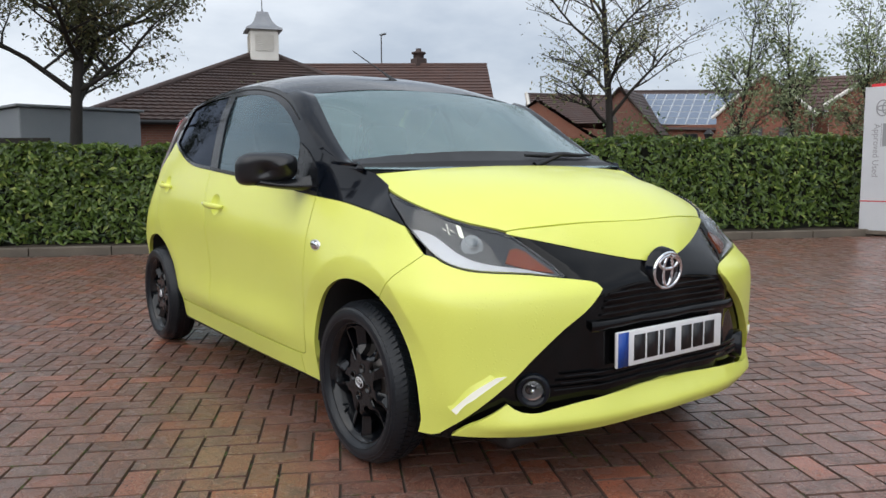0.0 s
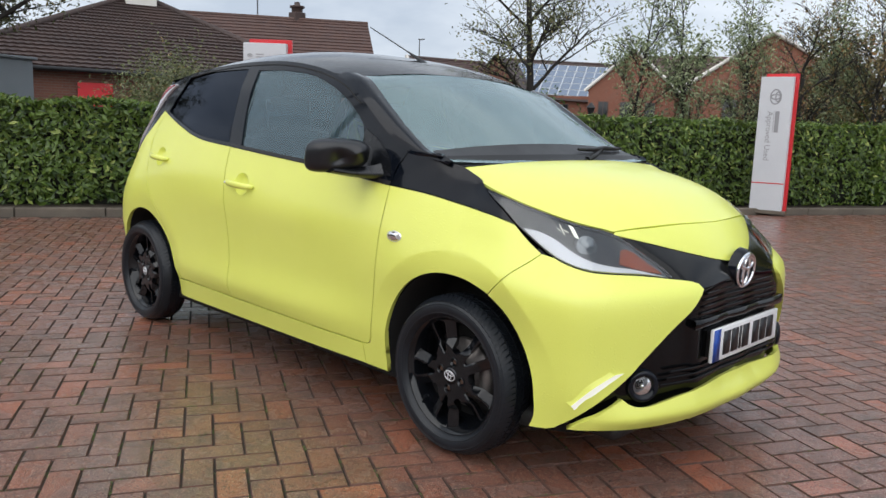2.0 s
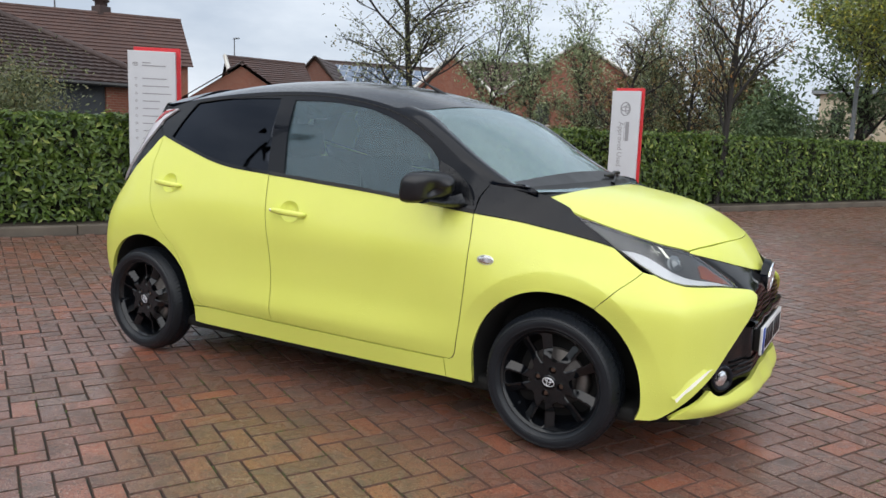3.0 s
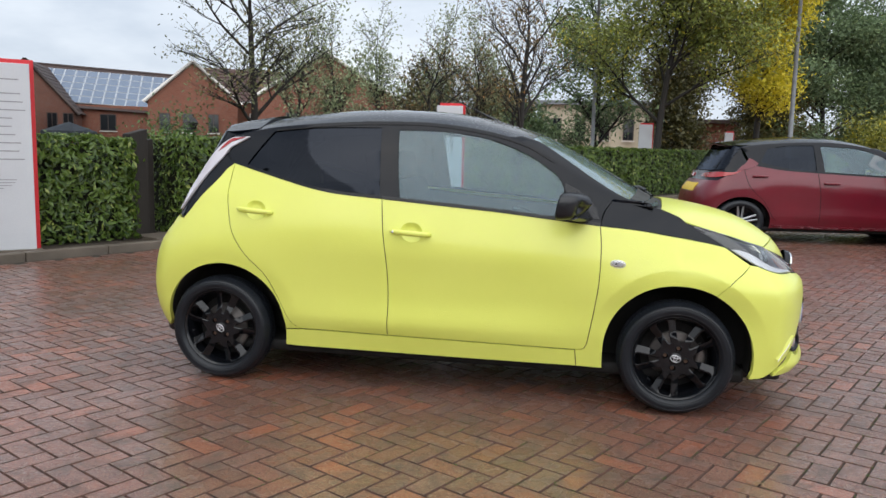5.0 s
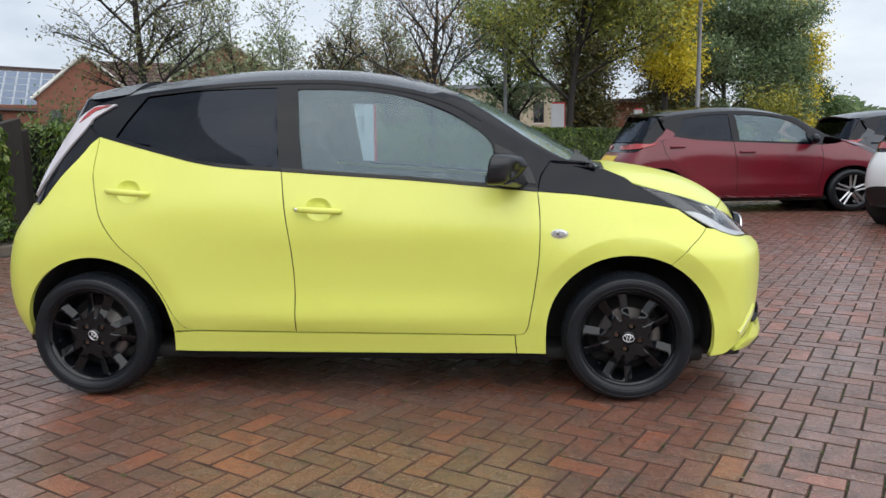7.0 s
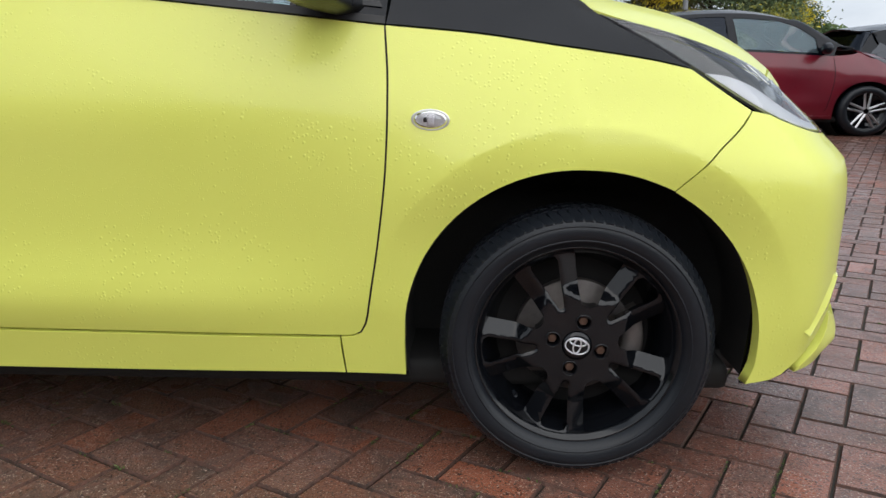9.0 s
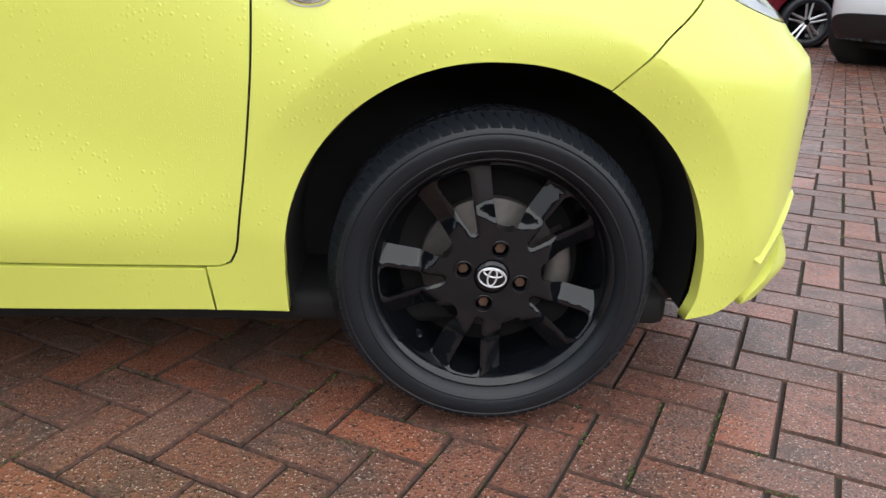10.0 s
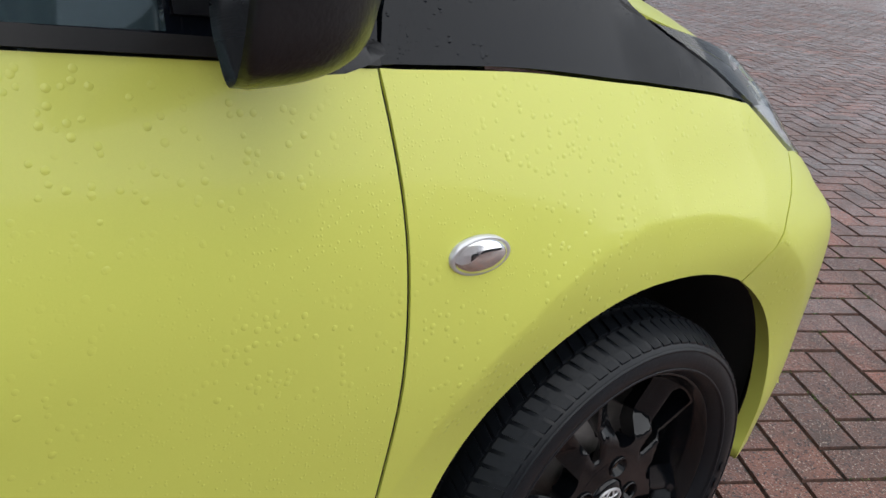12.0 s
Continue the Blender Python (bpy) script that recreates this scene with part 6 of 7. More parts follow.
def bush(at, r, h, mat, n, seed, label, leaf=0.05):
    rng = random.Random(seed)
    b = thing("bush", label, "bush", at=at)
    wood = bmesh.new()
    tips = []
    for k in range(14):
        a = rng.uniform(0, 2 * math.pi)
        end = Vector((math.cos(a) * r * rng.uniform(0.2, 0.8), math.sin(a) * r * rng.uniform(0.2, 0.8), h * rng.uniform(0.5, 0.95)))
        path = [Vector((0, 0, 0)), end * 0.5 + Vector((0, 0, h * 0.12)), end]
        add_tube(wood, path, [0.02, 0.012, 0.004], 4, cap=False)
        tips += [path[1].lerp(end, f) for f in (0.2, 0.5, 0.8, 1.0)]
    part("stems", wood, BARK, b)
    verts, faces = [], []
    for _ in range(n):
        c = rng.choice(tips) + Vector((rng.gauss(0, 1), rng.gauss(0, 1), rng.gauss(0, 0.8))) * r * 0.28
        add_leaf(verts, faces, c, Vector((rng.uniform(-1, 1), rng.uniform(-1, 1), rng.uniform(0, 1))), leaf * rng.uniform(0.6, 1.3), rng)
    tagged(from_lists("foliage", verts, faces, mat, b), kind="stuff")


bush((-10.4, 3.7, 0), 1.25, 2.15, LEAF_SPARSE, 9000, 60, "loose olive-green shrub behind the hedge", 0.034)
bush((10.24, 24.42, 0), 1.0, 2.9, LEAF_YELLOW, 4500, 64, "bright yellow-green shrub below the far trees", 0.07)
bush((-8.6, 12.0, 0), 1.2, 2.1, LEAF_GREEN, 2500, 61, "rounded green shrub behind the hedge")
bush((-5.2, 17.0, 0), 1.6, 2.6, LEAF_OLIVE, 3000, 62, "rounded brown-green shrub behind the hedge")
bush((-3.0, 21.0, 0), 1.8, 2.8, LEAF_GREEN, 3000, 63, "rounded green shrub behind the hedge")

# far woods along the horizon
rng_far = random.Random(77)
fv, ff = [], []
for k in range(26000):
    a = math.radians(rng_far.uniform(-28, 62))
    d = rng_far.uniform(72, 96)
    top = 3.6 + 1.4 * noise.noise(Vector((a * 9, 0, 0))) + 0.8 * noise.noise(Vector((a * 31, 2, 0)))
    z = top * rng_far.random() ** 0.8
    add_leaf(fv, ff, Vector((0.6 + d * math.sin(a), -4 + d * math.cos(a), z)), Vector((-math.sin(a), -math.cos(a), rng_far.uniform(0, 1.2))), rng_far.uniform(0.25, 0.6), rng_far)
tagged(from_lists("far_woods", fv, ff, LEAF_GREEN), "dark green line of far woods", "woods", kind="stuff")

# ---- lamp posts ----
GALV = worn("galvanised_steel", (0.22, 0.24, 0.26), (0.34, 0.36, 0.38), 5, 0.45, 0.6, metal=0.5, bump=0.05)


def lamp_post(at, height, label, arms=1):
    l = thing("lamp_post", label, "lamp post", group="lamp posts", at=at)
    b = bmesh.new()
    add_tube(b, [(0, 0, 0), (0, 0, height * 0.2), (0, 0, height)], [0.085, 0.07, 0.045], 12)
    part("pole", b, GALV, l)
    for k in range(arms):
        s = 1 if k == 0 else -1
        h = part("lamp_head", box((0.05 * s - 0.02, -0.12, height - 0.04), (0.05 * s + 0.55 * s, 0.12, height + 0.08) if s > 0 else (0.0, 0.12, height + 0.08), 0.02), GALV, l)
    return l


lamp_post((6.50, 19.7, 0), 8.5, "tall grey steel lamp post")
lamp_post((0.84, 23.5, 0), 7.0, "grey steel lamp post among the trees")
lamp_post((-48.9, 29.7, 0), 11.2, "far floodlight mast above the roofs", 2)
lamp_post((-53.4, 50.7, 0), 9.7, "far floodlight mast above the roofs", 2)
# old-style lantern by the brick house
lan = thing("garden_lantern", "black old-style lantern on a post", "lantern", at=(-13.6, 21.9, 0))
lb = bmesh.new()
add_tube(lb, [(0, 0, 0), (0, 0, 1.75)], [0.05, 0.035], 10)
part("lantern_post", lb, TRIM_BLACK, lan)
lh = bmesh.new()
add_lathe(lh, [(0.08, 0.0), (0.16, 0.28), (0.20, 0.30), (0.10, 0.42), (0.02, 0.50)], 6)
turned(lh, Matrix.Translation((0, 0, 1.80)) @ pose(0, 0, 0, 90, 0, 0))
part("lantern_head", lh, TRIM_BLACK, lan, smooth=False)
# parasol on the terrace before the brick house
parasol = thing("parasol", "open dark blue-grey canvas parasol on a pole", "parasol", at=(-25.97, 31.73, 0))
pb_ = bmesh.new()
add_tube(pb_, [(0, 0, 0), (0, 0, 2.30)], 0.03, 8)
part("pole", pb_, GALV, parasol)
canopy = bmesh.new()
rim_p = [canopy.verts.new((1.35 * math.cos(k * math.pi / 4), 1.35 * math.sin(k * math.pi / 4), 1.88)) for k in range(8)]
hem_p = [canopy.verts.new((v.co.x * 1.01, v.co.y * 1.01, 1.70)) for v in rim_p]
tip_p = canopy.verts.new((0, 0, 2.36))
for k in range(8):
    canopy.faces.new((rim_p[k], rim_p[(k + 1) % 8], tip_p))
    canopy.faces.new((hem_p[k], hem_p[(k + 1) % 8], rim_p[(k + 1) % 8], rim_p[k]))
part("canopy", thicken(canopy, 0.01), worn("blue_grey_canvas", (0.045, 0.055, 0.070), (0.075, 0.088, 0.105), 3, 0.8, bump=0.2), parasol, smooth=False)
# a floodlight on its pole behind the camera, as it mirrors in the windows
flood = thing("floodlight_mast", "black twin floodlight on a tall pole", "floodlight", at=(-8.95, -8.6, 0), turn=-49)
fb = bmesh.new()
add_tube(fb, [(0, 0, 0), (0, 0, 7.0)], [0.13, 0.09], 10)
part("pole", fb, TRIM_BLACK, flood)
for s in (-1, 1):
    part("lamp_head", turned(box((-0.38, -0.25, -0.10), (0.38, 0.25, 0.10), 0.03), Matrix.Translation((0.52 * s, 0, 7.05 - 0.06 * s)) @ pose(0, 0, 0, 20, 0, 0)), TRIM_BLACK, flood)
part("cross_arm", turned(box((-0.6, -0.04, -0.04), (0.6, 0.04, 0.04)), Matrix.Translation((0, 0, 7.0)) @ pose(0, 0, 0, 0, 6, 0)), TRIM_BLACK, flood)


# ---- buildings ----
BRICK = brickwork("red_brick", (0.20, 0.062, 0.036), (0.27, 0.095, 0.055), (0.24, 0.19, 0.15))
BRICK_DARK = brickwork("brown_brick", (0.15, 0.060, 0.042), (0.20, 0.080, 0.050), (0.18, 0.15, 0.13))
TILE = worn("brown_roof_tiles", (0.032, 0.020, 0.018), (0.064, 0.038, 0.032), 1.2, 0.55, 0.75, bump=0.5, depth=0.02, fine=9)
TILE_RED = worn("red_brown_roof_tiles", (0.054, 0.028, 0.023), (0.096, 0.050, 0.039), 1.2, 0.55, 0.75, bump=0.5, depth=0.02, fine=9)
CREAM = worn("pale_painted_board", (0.58, 0.55, 0.50), (0.70, 0.68, 0.64), 2, 0.5, 0.7, bump=0.05)
RENDER = worn("pale_render", (0.48, 0.42, 0.30), (0.58, 0.52, 0.40), 1.5, 0.8, bump=0.1)
SLATE_WALL = worn("dark_grey_boarding", (0.030, 0.034, 0.040), (0.055, 0.060, 0.068), 1.5, 0.6, 0.8, bump=0.2, stretch=(1, 1, 4))
HOUSE_GLASS = plain("house_window", (0.012, 0.015, 0.018), 0.08, coat=0.0)
SOLAR = plain("solar_cell", (0.10, 0.14, 0.21), 0.16, coat=1.0)
SOLAR_FRAME = plain("silver_panel_frame", (0.55, 0.58, 0.62), 0.4, 0.6)
DARK_TRIM = plain("dark_window_frame", (0.05, 0.035, 0.03), 0.5)
LEAD = worn("grey_lead", (0.20, 0.21, 0.23), (0.30, 0.31, 0.33), 3, 0.45, 0.6, metal=0.3, bump=0.1)
CABINET_GREY = worn("grey_painted_steel", (0.17, 0.19, 0.21), (0.24, 0.26, 0.28), 1.2, 0.45, 0.6, bump=0.05)


def roof_plane(name, corners, material, parent, courses=12, thick=0.05, wave=0.0):
    """A tiled slope: corners are eave left, eave right, ridge right, ridge left. Each course laps over the one below; wave lifts the rolls of the tiles."""
    a, b, c, d = [Vector(p) for p in corners]
    n = (b - a).cross(d - a).normalized()
    if n.z < 0:
        n = -n
    bm = bmesh.new()
    cols = max(1, int((b - a).length / 0.15)) if wave else 1
    last = None
    for k in range(courses):
        f0, f1 = k / courses, (k + 1) / courses
        l0, r0, l1, r1 = a.lerp(d, f0), b.lerp(c, f0), a.lerp(d, f1), b.lerp(c, f1)
        foot = last or [bm.verts.new(l0.lerp(r0, j / cols) + n * 0.003) for j in range(cols + 1)]
        lip = [bm.verts.new(l0.lerp(r0, j / cols) + n * (thick + wave * (j % 2))) for j in range(cols + 1)]
        last = [bm.verts.new(l1.lerp(r1, j / cols) + n * (0.003 + wave * (j % 2) * 0.6)) for j in range(cols + 1)]
        for j in range(cols):
            bm.faces.new((foot[j], foot[j + 1], lip[j + 1], lip[j]))
            bm.faces.new((lip[j], lip[j + 1], last[j + 1], last[j]))
    bmesh.ops.recalc_face_normals(bm, faces=bm.faces[:])
    return part(name, bm, material, parent, smooth=False)


def wall(name, base, thick, material, parent, label=""):
    """An upright wall from an outline of world points in one upright plane, with thickness behind it."""
    bm = bmesh.new()
    f = [bm.verts.new(p) for p in base]
    n = (Vector(base[1]) - Vector(base[0])).cross(Vector(base[2]) - Vector(base[0])).normalized()
    bk = [bm.verts.new(Vector(p) - n * thick) for p in base]
    bm.faces.new(f)
    bm.faces.new(bk[::-1])
    for i in range(len(f)):
        j = (i + 1) % len(f)
        bm.faces.new((f[j], f[i], bk[i], bk[j]))
    bmesh.ops.recalc_face_normals(bm, faces=bm.faces[:])
    return part(name, bm, material, parent, label, smooth=False)


def house_window(p, right, width, height, parent, frame_mat=DARK_TRIM, bars=1):
    """A window set on a wall: p is its lower left corner, right the way along the wall."""
    r = Vector(right).normalized()
    out = r.cross(Vector((0, 0, 1))).normalized()
    m = Matrix((( r.x, -out.x, 0, p[0]), (r.y, -out.y, 0, p[1]), (0, 0, 1, p[2]), (0, 0, 0, 1)))
    w = part("window", turned(box((0, -0.03, 0), (width, 0.03, height)), m), frame_mat, parent, smooth=False)
    k = bars + 1
    gap = 0.07
    for i in range(k):
        x0 = gap + i * (width - gap) / k
        part("window_pane", turned(box((x0, -0.045, gap), (x0 + (width - gap) / k - gap, -0.025, height - gap)), m), HOUSE_GLASS, w, smooth=False)
    part("window_sill", turned(box((-0.08, -0.10, -0.10), (width + 0.08, 0.02, -0.02)), m), CREAM, w, smooth=False)
    return w


# hipped brick building with a cupola
hall = thing("brick_hall", "low brown-brick building with hipped tiled roof and white cupola", "building")
HL, HR = Vector((-20.9, 2.7, 0)), Vector((-18.05, 12.9, 0))
h_back = Vector((-0.964, 0.265, 0)) * 10.5
eave_z, top_z = 2.42, 5.15
apex = (HL + HR) / 2 + h_back * 0.5 + Vector((0.1, 0.5, 0))
rl = apex - (HR - HL).normalized() * 0.5 + Vector((0, 0, top_z))
rr = apex + (HR - HL).normalized() * 0.5 + Vector((0, 0, top_z))
ez = Vector((0, 0, eave_z))
over = (HR - HL).normalized() * 0.35
fr = Vector((0.964, -0.265, 0)) * 0.35
roof_plane("roof", (HL - over + fr + ez, HR + over + fr + ez, rr, rl), TILE, hall, 22, 0.05, 0.028)
roof_plane("roof", (HR + over + fr + ez, HR + over + h_back + ez, rr, rr), TILE, hall, 22, 0.05, 0.028)
roof_plane("roof", (HL - over + h_back + ez, HL - over + fr + ez, rl, rl), TILE, hall, 22, 0.05, 0.028)
roof_plane("roof", (HR + over + h_back + ez, HL - over + h_back + ez, rl, rr), TILE, hall, 22, 0.05)
for p, q in ((HR + over + fr + ez, rr), (HL - over + fr + ez, rl), (rl, rr)):
    hip = bmesh.new()
    add_tube(hip, [p + Vector((0, 0, 0.05)), q + Vector((0, 0, 0.05))], 0.11, 8)
    part("hip_tile", hip, TILE, hall)
mid_f = HL.lerp(HR, 0.52)
up = Vector((0, 0, eave_z))
wall("wall", (HL, mid_f, mid_f + up, HL + up), 0.3, BRICK_DARK, hall)
wall("wall", (mid_f, HR, HR + up, mid_f + up), 0.3, SLATE_WALL, hall, "dark grey boarded wall")
wall("wall", (HR, HR + h_back, HR + h_back + up, HR + up), 0.3, BRICK_DARK, hall)
wall("wall", (HL + h_back, HL, HL + up, HL + h_back + up), 0.3, BRICK_DARK, hall)
gut = bmesh.new()
add_tube(gut, [HL - over + fr + ez + Vector((0.08, 0, -0.06)), HR + over + fr + ez + Vector((0.08, 0, -0.06))], 0.07, 8)
part("gutter", gut, TRIM_BLACK, hall)
pier = HL.lerp(HR, 0.86)
wall("brick_pier", (pier + fr * 0.3, pier + over * 2.2 + fr * 0.3, pier + over * 2.2 + up + fr * 0.3, pier + up + fr * 0.3), 0.2, BRICK, hall)
red_at = HL.lerp(HR, 0.31) + fr * 0.25
wall("red_door", (red_at, red_at + over * 2.6, red_at + over * 2.6 + Vector((0, 0, 2.05)), red_at + Vector((0, 0, 2.05))), 0.06, SIGN_RED, hall, "red door panel")
# cupola
cup_turn = math.degrees(math.atan2(2.7 - 12.9, -20.9 + 18.05)) + 90
cupola = part("cupola", box((-0.50, -0.50, -0.4), (0.50, 0.50, 0.95), 0.01), CREAM, hall, "white louvred cupola with grey bell roof", smooth=False)
cupola.matrix_basis = Matrix.Translation(apex + Vector((0, 0, top_z))) @ pose(0, 0, 0, 0, 0, cup_turn)
for k in range(9):
    z = 0.18 + 0.07 * k
    for turn in (0, 90, 180, 270):
        lv = part("louvre", turned(box((-0.34, -0.545, -0.012), (0.34, -0.49, 0.012)), pose(0, 0, 0, 0, 0, turn) @ Matrix.Translation((0, 0, z))), CREAM, cupola, smooth=False)
bell = bmesh.new()
rings_ = []
for r, z in ((0.66, 0.92), (0.64, 0.99), (0.46, 1.10), (0.32, 1.28), (0.24, 1.48), (0.20, 1.62), (0.03, 1.66)):
    rings_.append([bell.verts.new((sx * r, sy * r, z)) for sx, sy in ((1, 1), (-1, 1), (-1, -1), (1, -1))])
for a, b in zip(rings_, rings_[1:]):
    for j in range(4):
        bell.faces.new((a[j], a[(j + 1) % 4], b[(j + 1) % 4], b[j]))
bell.faces.new(rings_[0][::-1])
part("bell_roof", bell, LEAD, cupola, smooth=False)
fin = bmesh.new()
add_tube(fin, [(0, 0, 1.60), (0, 0, 1.75), (0, 0, 2.15)], [0.06, 0.025, 0.012], 8)
part("finial", fin, LEAD, cupola)


def range_house(name, r0, r1, drop, run, front, tile, label, courses=14, gable_wall=True, eave_drop=3.0, mat=BRICK):
    """A long house: ridge from r0 to r1, the slope falling by drop over run towards front, walls below."""
    h = thing(name, label, "building")
    r0, r1, f = Vector(r0), Vector(r1), Vector(front).normalized()
    e0, e1 = r0 + f * run - Vector((0, 0, drop)), r1 + f * run - Vector((0, 0, drop))
    b0, b1 = r0 - f * run - Vector((0, 0, drop)), r1 - f * run - Vector((0, 0, drop))
    roof_plane("roof", (e0, e1, r1, r0), tile, h, courses, 0.06)
    roof_plane("roof", (b1, b0, r0, r1), tile, h, courses, 0.06)
    i = (r1 - r0).normalized() * 0.3
    g0, g1 = [Vector((p.x, p.y, 0)) for p in (e0 + i - f * 0.4, e1 - i - f * 0.4)]
    k0, k1 = [Vector((p.x, p.y, 0)) for p in (b0 + i + f * 0.4, b1 - i + f * 0.4)]
    z = Vector((0, 0, e0.z + 0.1))
    wall("wall", (g0, g1, g1 + z, g0 + z), 0.3, mat, h)
    wall("wall", (g1, k1, k1 + z, r1 - i - Vector((0, 0, 0.15)), g1 + z), 0.3, mat, h)
    wall("wall", (k0, g0, g0 + z, r0 + i - Vector((0, 0, 0.15)), k0 + z), 0.3, mat, h)
    wall("wall", (k1, k0, k0 + z, k1 + z), 0.3, mat, h)
    rt = bmesh.new()
    add_tube(rt, [r0, r1], 0.14, 8)
    part("ridge_tile", rt, tile, h)
    return h, e0, e1


long_house, _, _ = range_house("long_house", (-53.5, 19.8, 8.7), (-43.3, 35.7, 8.75), 3.6, 5.5, (0.84, -0.54, 0), TILE_RED, "long brick building with red-brown tiled roof")
pot = part("chimney", box((-0.45, -0.45, -0.6), (0.45, 0.45, 0.35), 0.03), TILE, long_house, smooth=False)
pot.matrix_basis = Matrix.Translation((-46.4, 31.5, 8.9))
pc = bmesh.new()
add_lathe(pc, [(0.40, 0.0), (0.42, 0.35), (0.55, 0.40), (0.55, 0.52), (0.22, 0.58), (0.20, 0.80)], 16)
turned(pc, Matrix.Translation((0, 0, 0.3)) @ pose(0, 0, 0, 90, 0, 0))
part("chimney_pot", pc, TILE, pot)

low_house, _, _ = range_house("low_house", (-41.2, 38.0, 6.45), (-45.0, 51.0, 7.2), 2.6, 5.0, (0.80, -0.60, 0), TILE_RED, "low brick building with red-brown tiled roof and pale verge")
verge_bm = bmesh.new()
add_tube(verge_bm, [(-41.1, 37.8, 6.5), (-37.1, 34.8, 3.9)], 0.16, 4)
part("verge_board", verge_bm, CREAM, low_house)
wing_house, _, _ = range_house("wing_house", (-33.0, 31.5, 5.2), (-40.0, 37.0, 5.3), 2.6, 4.0, (0.60, 0.75, 0), TILE, "low brick wing with brown tiled roof")

# house with solar panels
solar_house, se0, se1 = range_house("solar_house", (-53.2, 62.6, 8.9), (-39.5, 69.0, 8.2), 4.2, 6.5, (0.42, -0.90, 0), TILE, "brick house with rows of solar panels on its roof", 10)
sr0, sr1 = Vector((-53.2, 62.6, 8.9)), Vector((-39.5, 69.0, 8.2))
sn = (se1 - se0).cross(sr0 - se0).normalized()
for i in range(13):
    for j in range(5):
        f0, v0 = 0.05 + 0.066 * i, 0.10 + 0.158 * j
        outer = [se0.lerp(se1, f).lerp(sr0.lerp(sr1, f), v) for f, v in ((f0, v0), (f0 + 0.0645, v0), (f0 + 0.0645, v0 + 0.154), (f0, v0 + 0.154))]
        inner = [se0.lerp(se1, f).lerp(sr0.lerp(sr1, f), v) for f, v in ((f0 + 0.004, v0 + 0.008), (f0 + 0.0605, v0 + 0.008), (f0 + 0.0605, v0 + 0.146), (f0 + 0.004, v0 + 0.146))]
        for name, corners, lift, mat in (("solar_panel", outer, 0.15, SOLAR_FRAME), ("solar_glass", inner, 0.165, SOLAR)):
            pb = bmesh.new()
            vs = [pb.verts.new(p + sn * lift) for p in corners]
            lo = [pb.verts.new(p + sn * (lift - 0.05 if name == "solar_panel" else lift - 0.012)) for p in corners]
            pb.faces.new(vs)
            for a in range(4):
                pb.faces.new((vs[(a + 1) % 4], vs[a], lo[a], lo[(a + 1) % 4]))
            panel = part(name, pb, mat, solar_house if name == "solar_panel" else panel, smooth=False)
# a gabled wing stands out before its west end
wr, wt = Vector((-43.92, 56.99, 0)), Vector((-47.36, 55.38, 0))
wd = (wr - wt).normalized()
wl_ = wt - wd * 3.8
wback = Vector((-wd.y, wd.x, 0))
eave_w, apex_w = Vector((0, 0, 4.27)), Vector((0, 0, 8.4))
wall("wall", (wl_, wr, wr + eave_w, wt + apex_w, wl_ + eave_w), 0.3, BRICK_DARK, solar_house)
wall("wall", (wr, wr + wback * 6, wr + wback * 6 + eave_w, wr + eave_w), 0.3, BRICK_DARK, solar_house)
for side, p in ((1, wr), (-1, wl_)):
    foot = p + eave_w + wd * (0.4 * side) - Vector((0, 0, 0.45)) - wback * 0.3
    roof_plane("roof", (foot, foot + wback * 9, wt + apex_w + wback * 9, wt + apex_w - wback * 0.3 + Vector((0, 0, 0.06))), TILE, solar_house, 12)
    bb = bmesh.new()
    add_tube(bb, [foot - Vector((0, 0, 0.05)), wt + apex_w - wback * 0.3], 0.14, 4)
    part("barge_board", bb, DARK_TRIM, solar_house, "dark barge board")
for x in (1.0, 2.3):
    p = wr - wd * x - wback * 0.05
    house_window((p.x, p.y, 2.5), wd, 0.85, 1.4, solar_house)
for f in (0.20, 0.50, 0.80):
    p = se0.lerp(se1, f) - Vector((0.42, -0.90, 0)) * 0.35
    house_window((p.x, p.y, 2.5), se1 - se0, 1.4, 1.5, solar_house)

# red brick house with two gables
villa = thing("brick_house", "red-brick house with two pale-edged gables and dark windows", "building")
va, vb = Vector((-30.6, 46.7, 0)), Vector((-25.1, 49.7, 0))
vd = (vb - va).normalized()
vback = Vector((-vd.y, vd.x, 0))
vtop = (va + vb) / 2 + Vector((0, 0, 7.25))
ve = Vector((0, 0, 4.45))
wall("wall", (va, vb, vb + ve, vtop, va + ve), 0.3, BRICK, villa)
for p in ((va + ve - vd * 0.3, vtop), (vb + ve + vd * 0.3, vtop)):
    bb = bmesh.new()
    add_tube(bb, [p[0] - vback * 0.15 + Vector((0, 0, -0.1)), p[1] - vback * 0.15 + Vector((0, 0, 0.1))], 0.13, 4)
    part("barge_board", bb, CREAM, villa, "pale barge board")
roof_plane("roof", (va + ve - vd * 0.3, va + ve - vd * 0.3 + vback * 9, vtop + vback * 9, vtop), TILE_RED, villa, 10)
roof_plane("roof", (vb + ve + vd * 0.3, vb + ve + vd * 0.3 + vback * 9, vtop + vback * 9, vtop), TILE_RED, villa, 10)
for x in (0.75, 2.35, 4.15):
    p = va + vd * x - vback * 0.05
    house_window((p.x, p.y, 2.25), vd, 0.75, 1.35, villa)
ca, cb = vb + vback * 2.2, vb + vback * 2.2 + vd * 7.5
wall("wall", (ca, cb, cb + Vector((0, 0, 4.7)), ca + Vector((0, 0, 4.7))), 0.3, BRICK, villa)
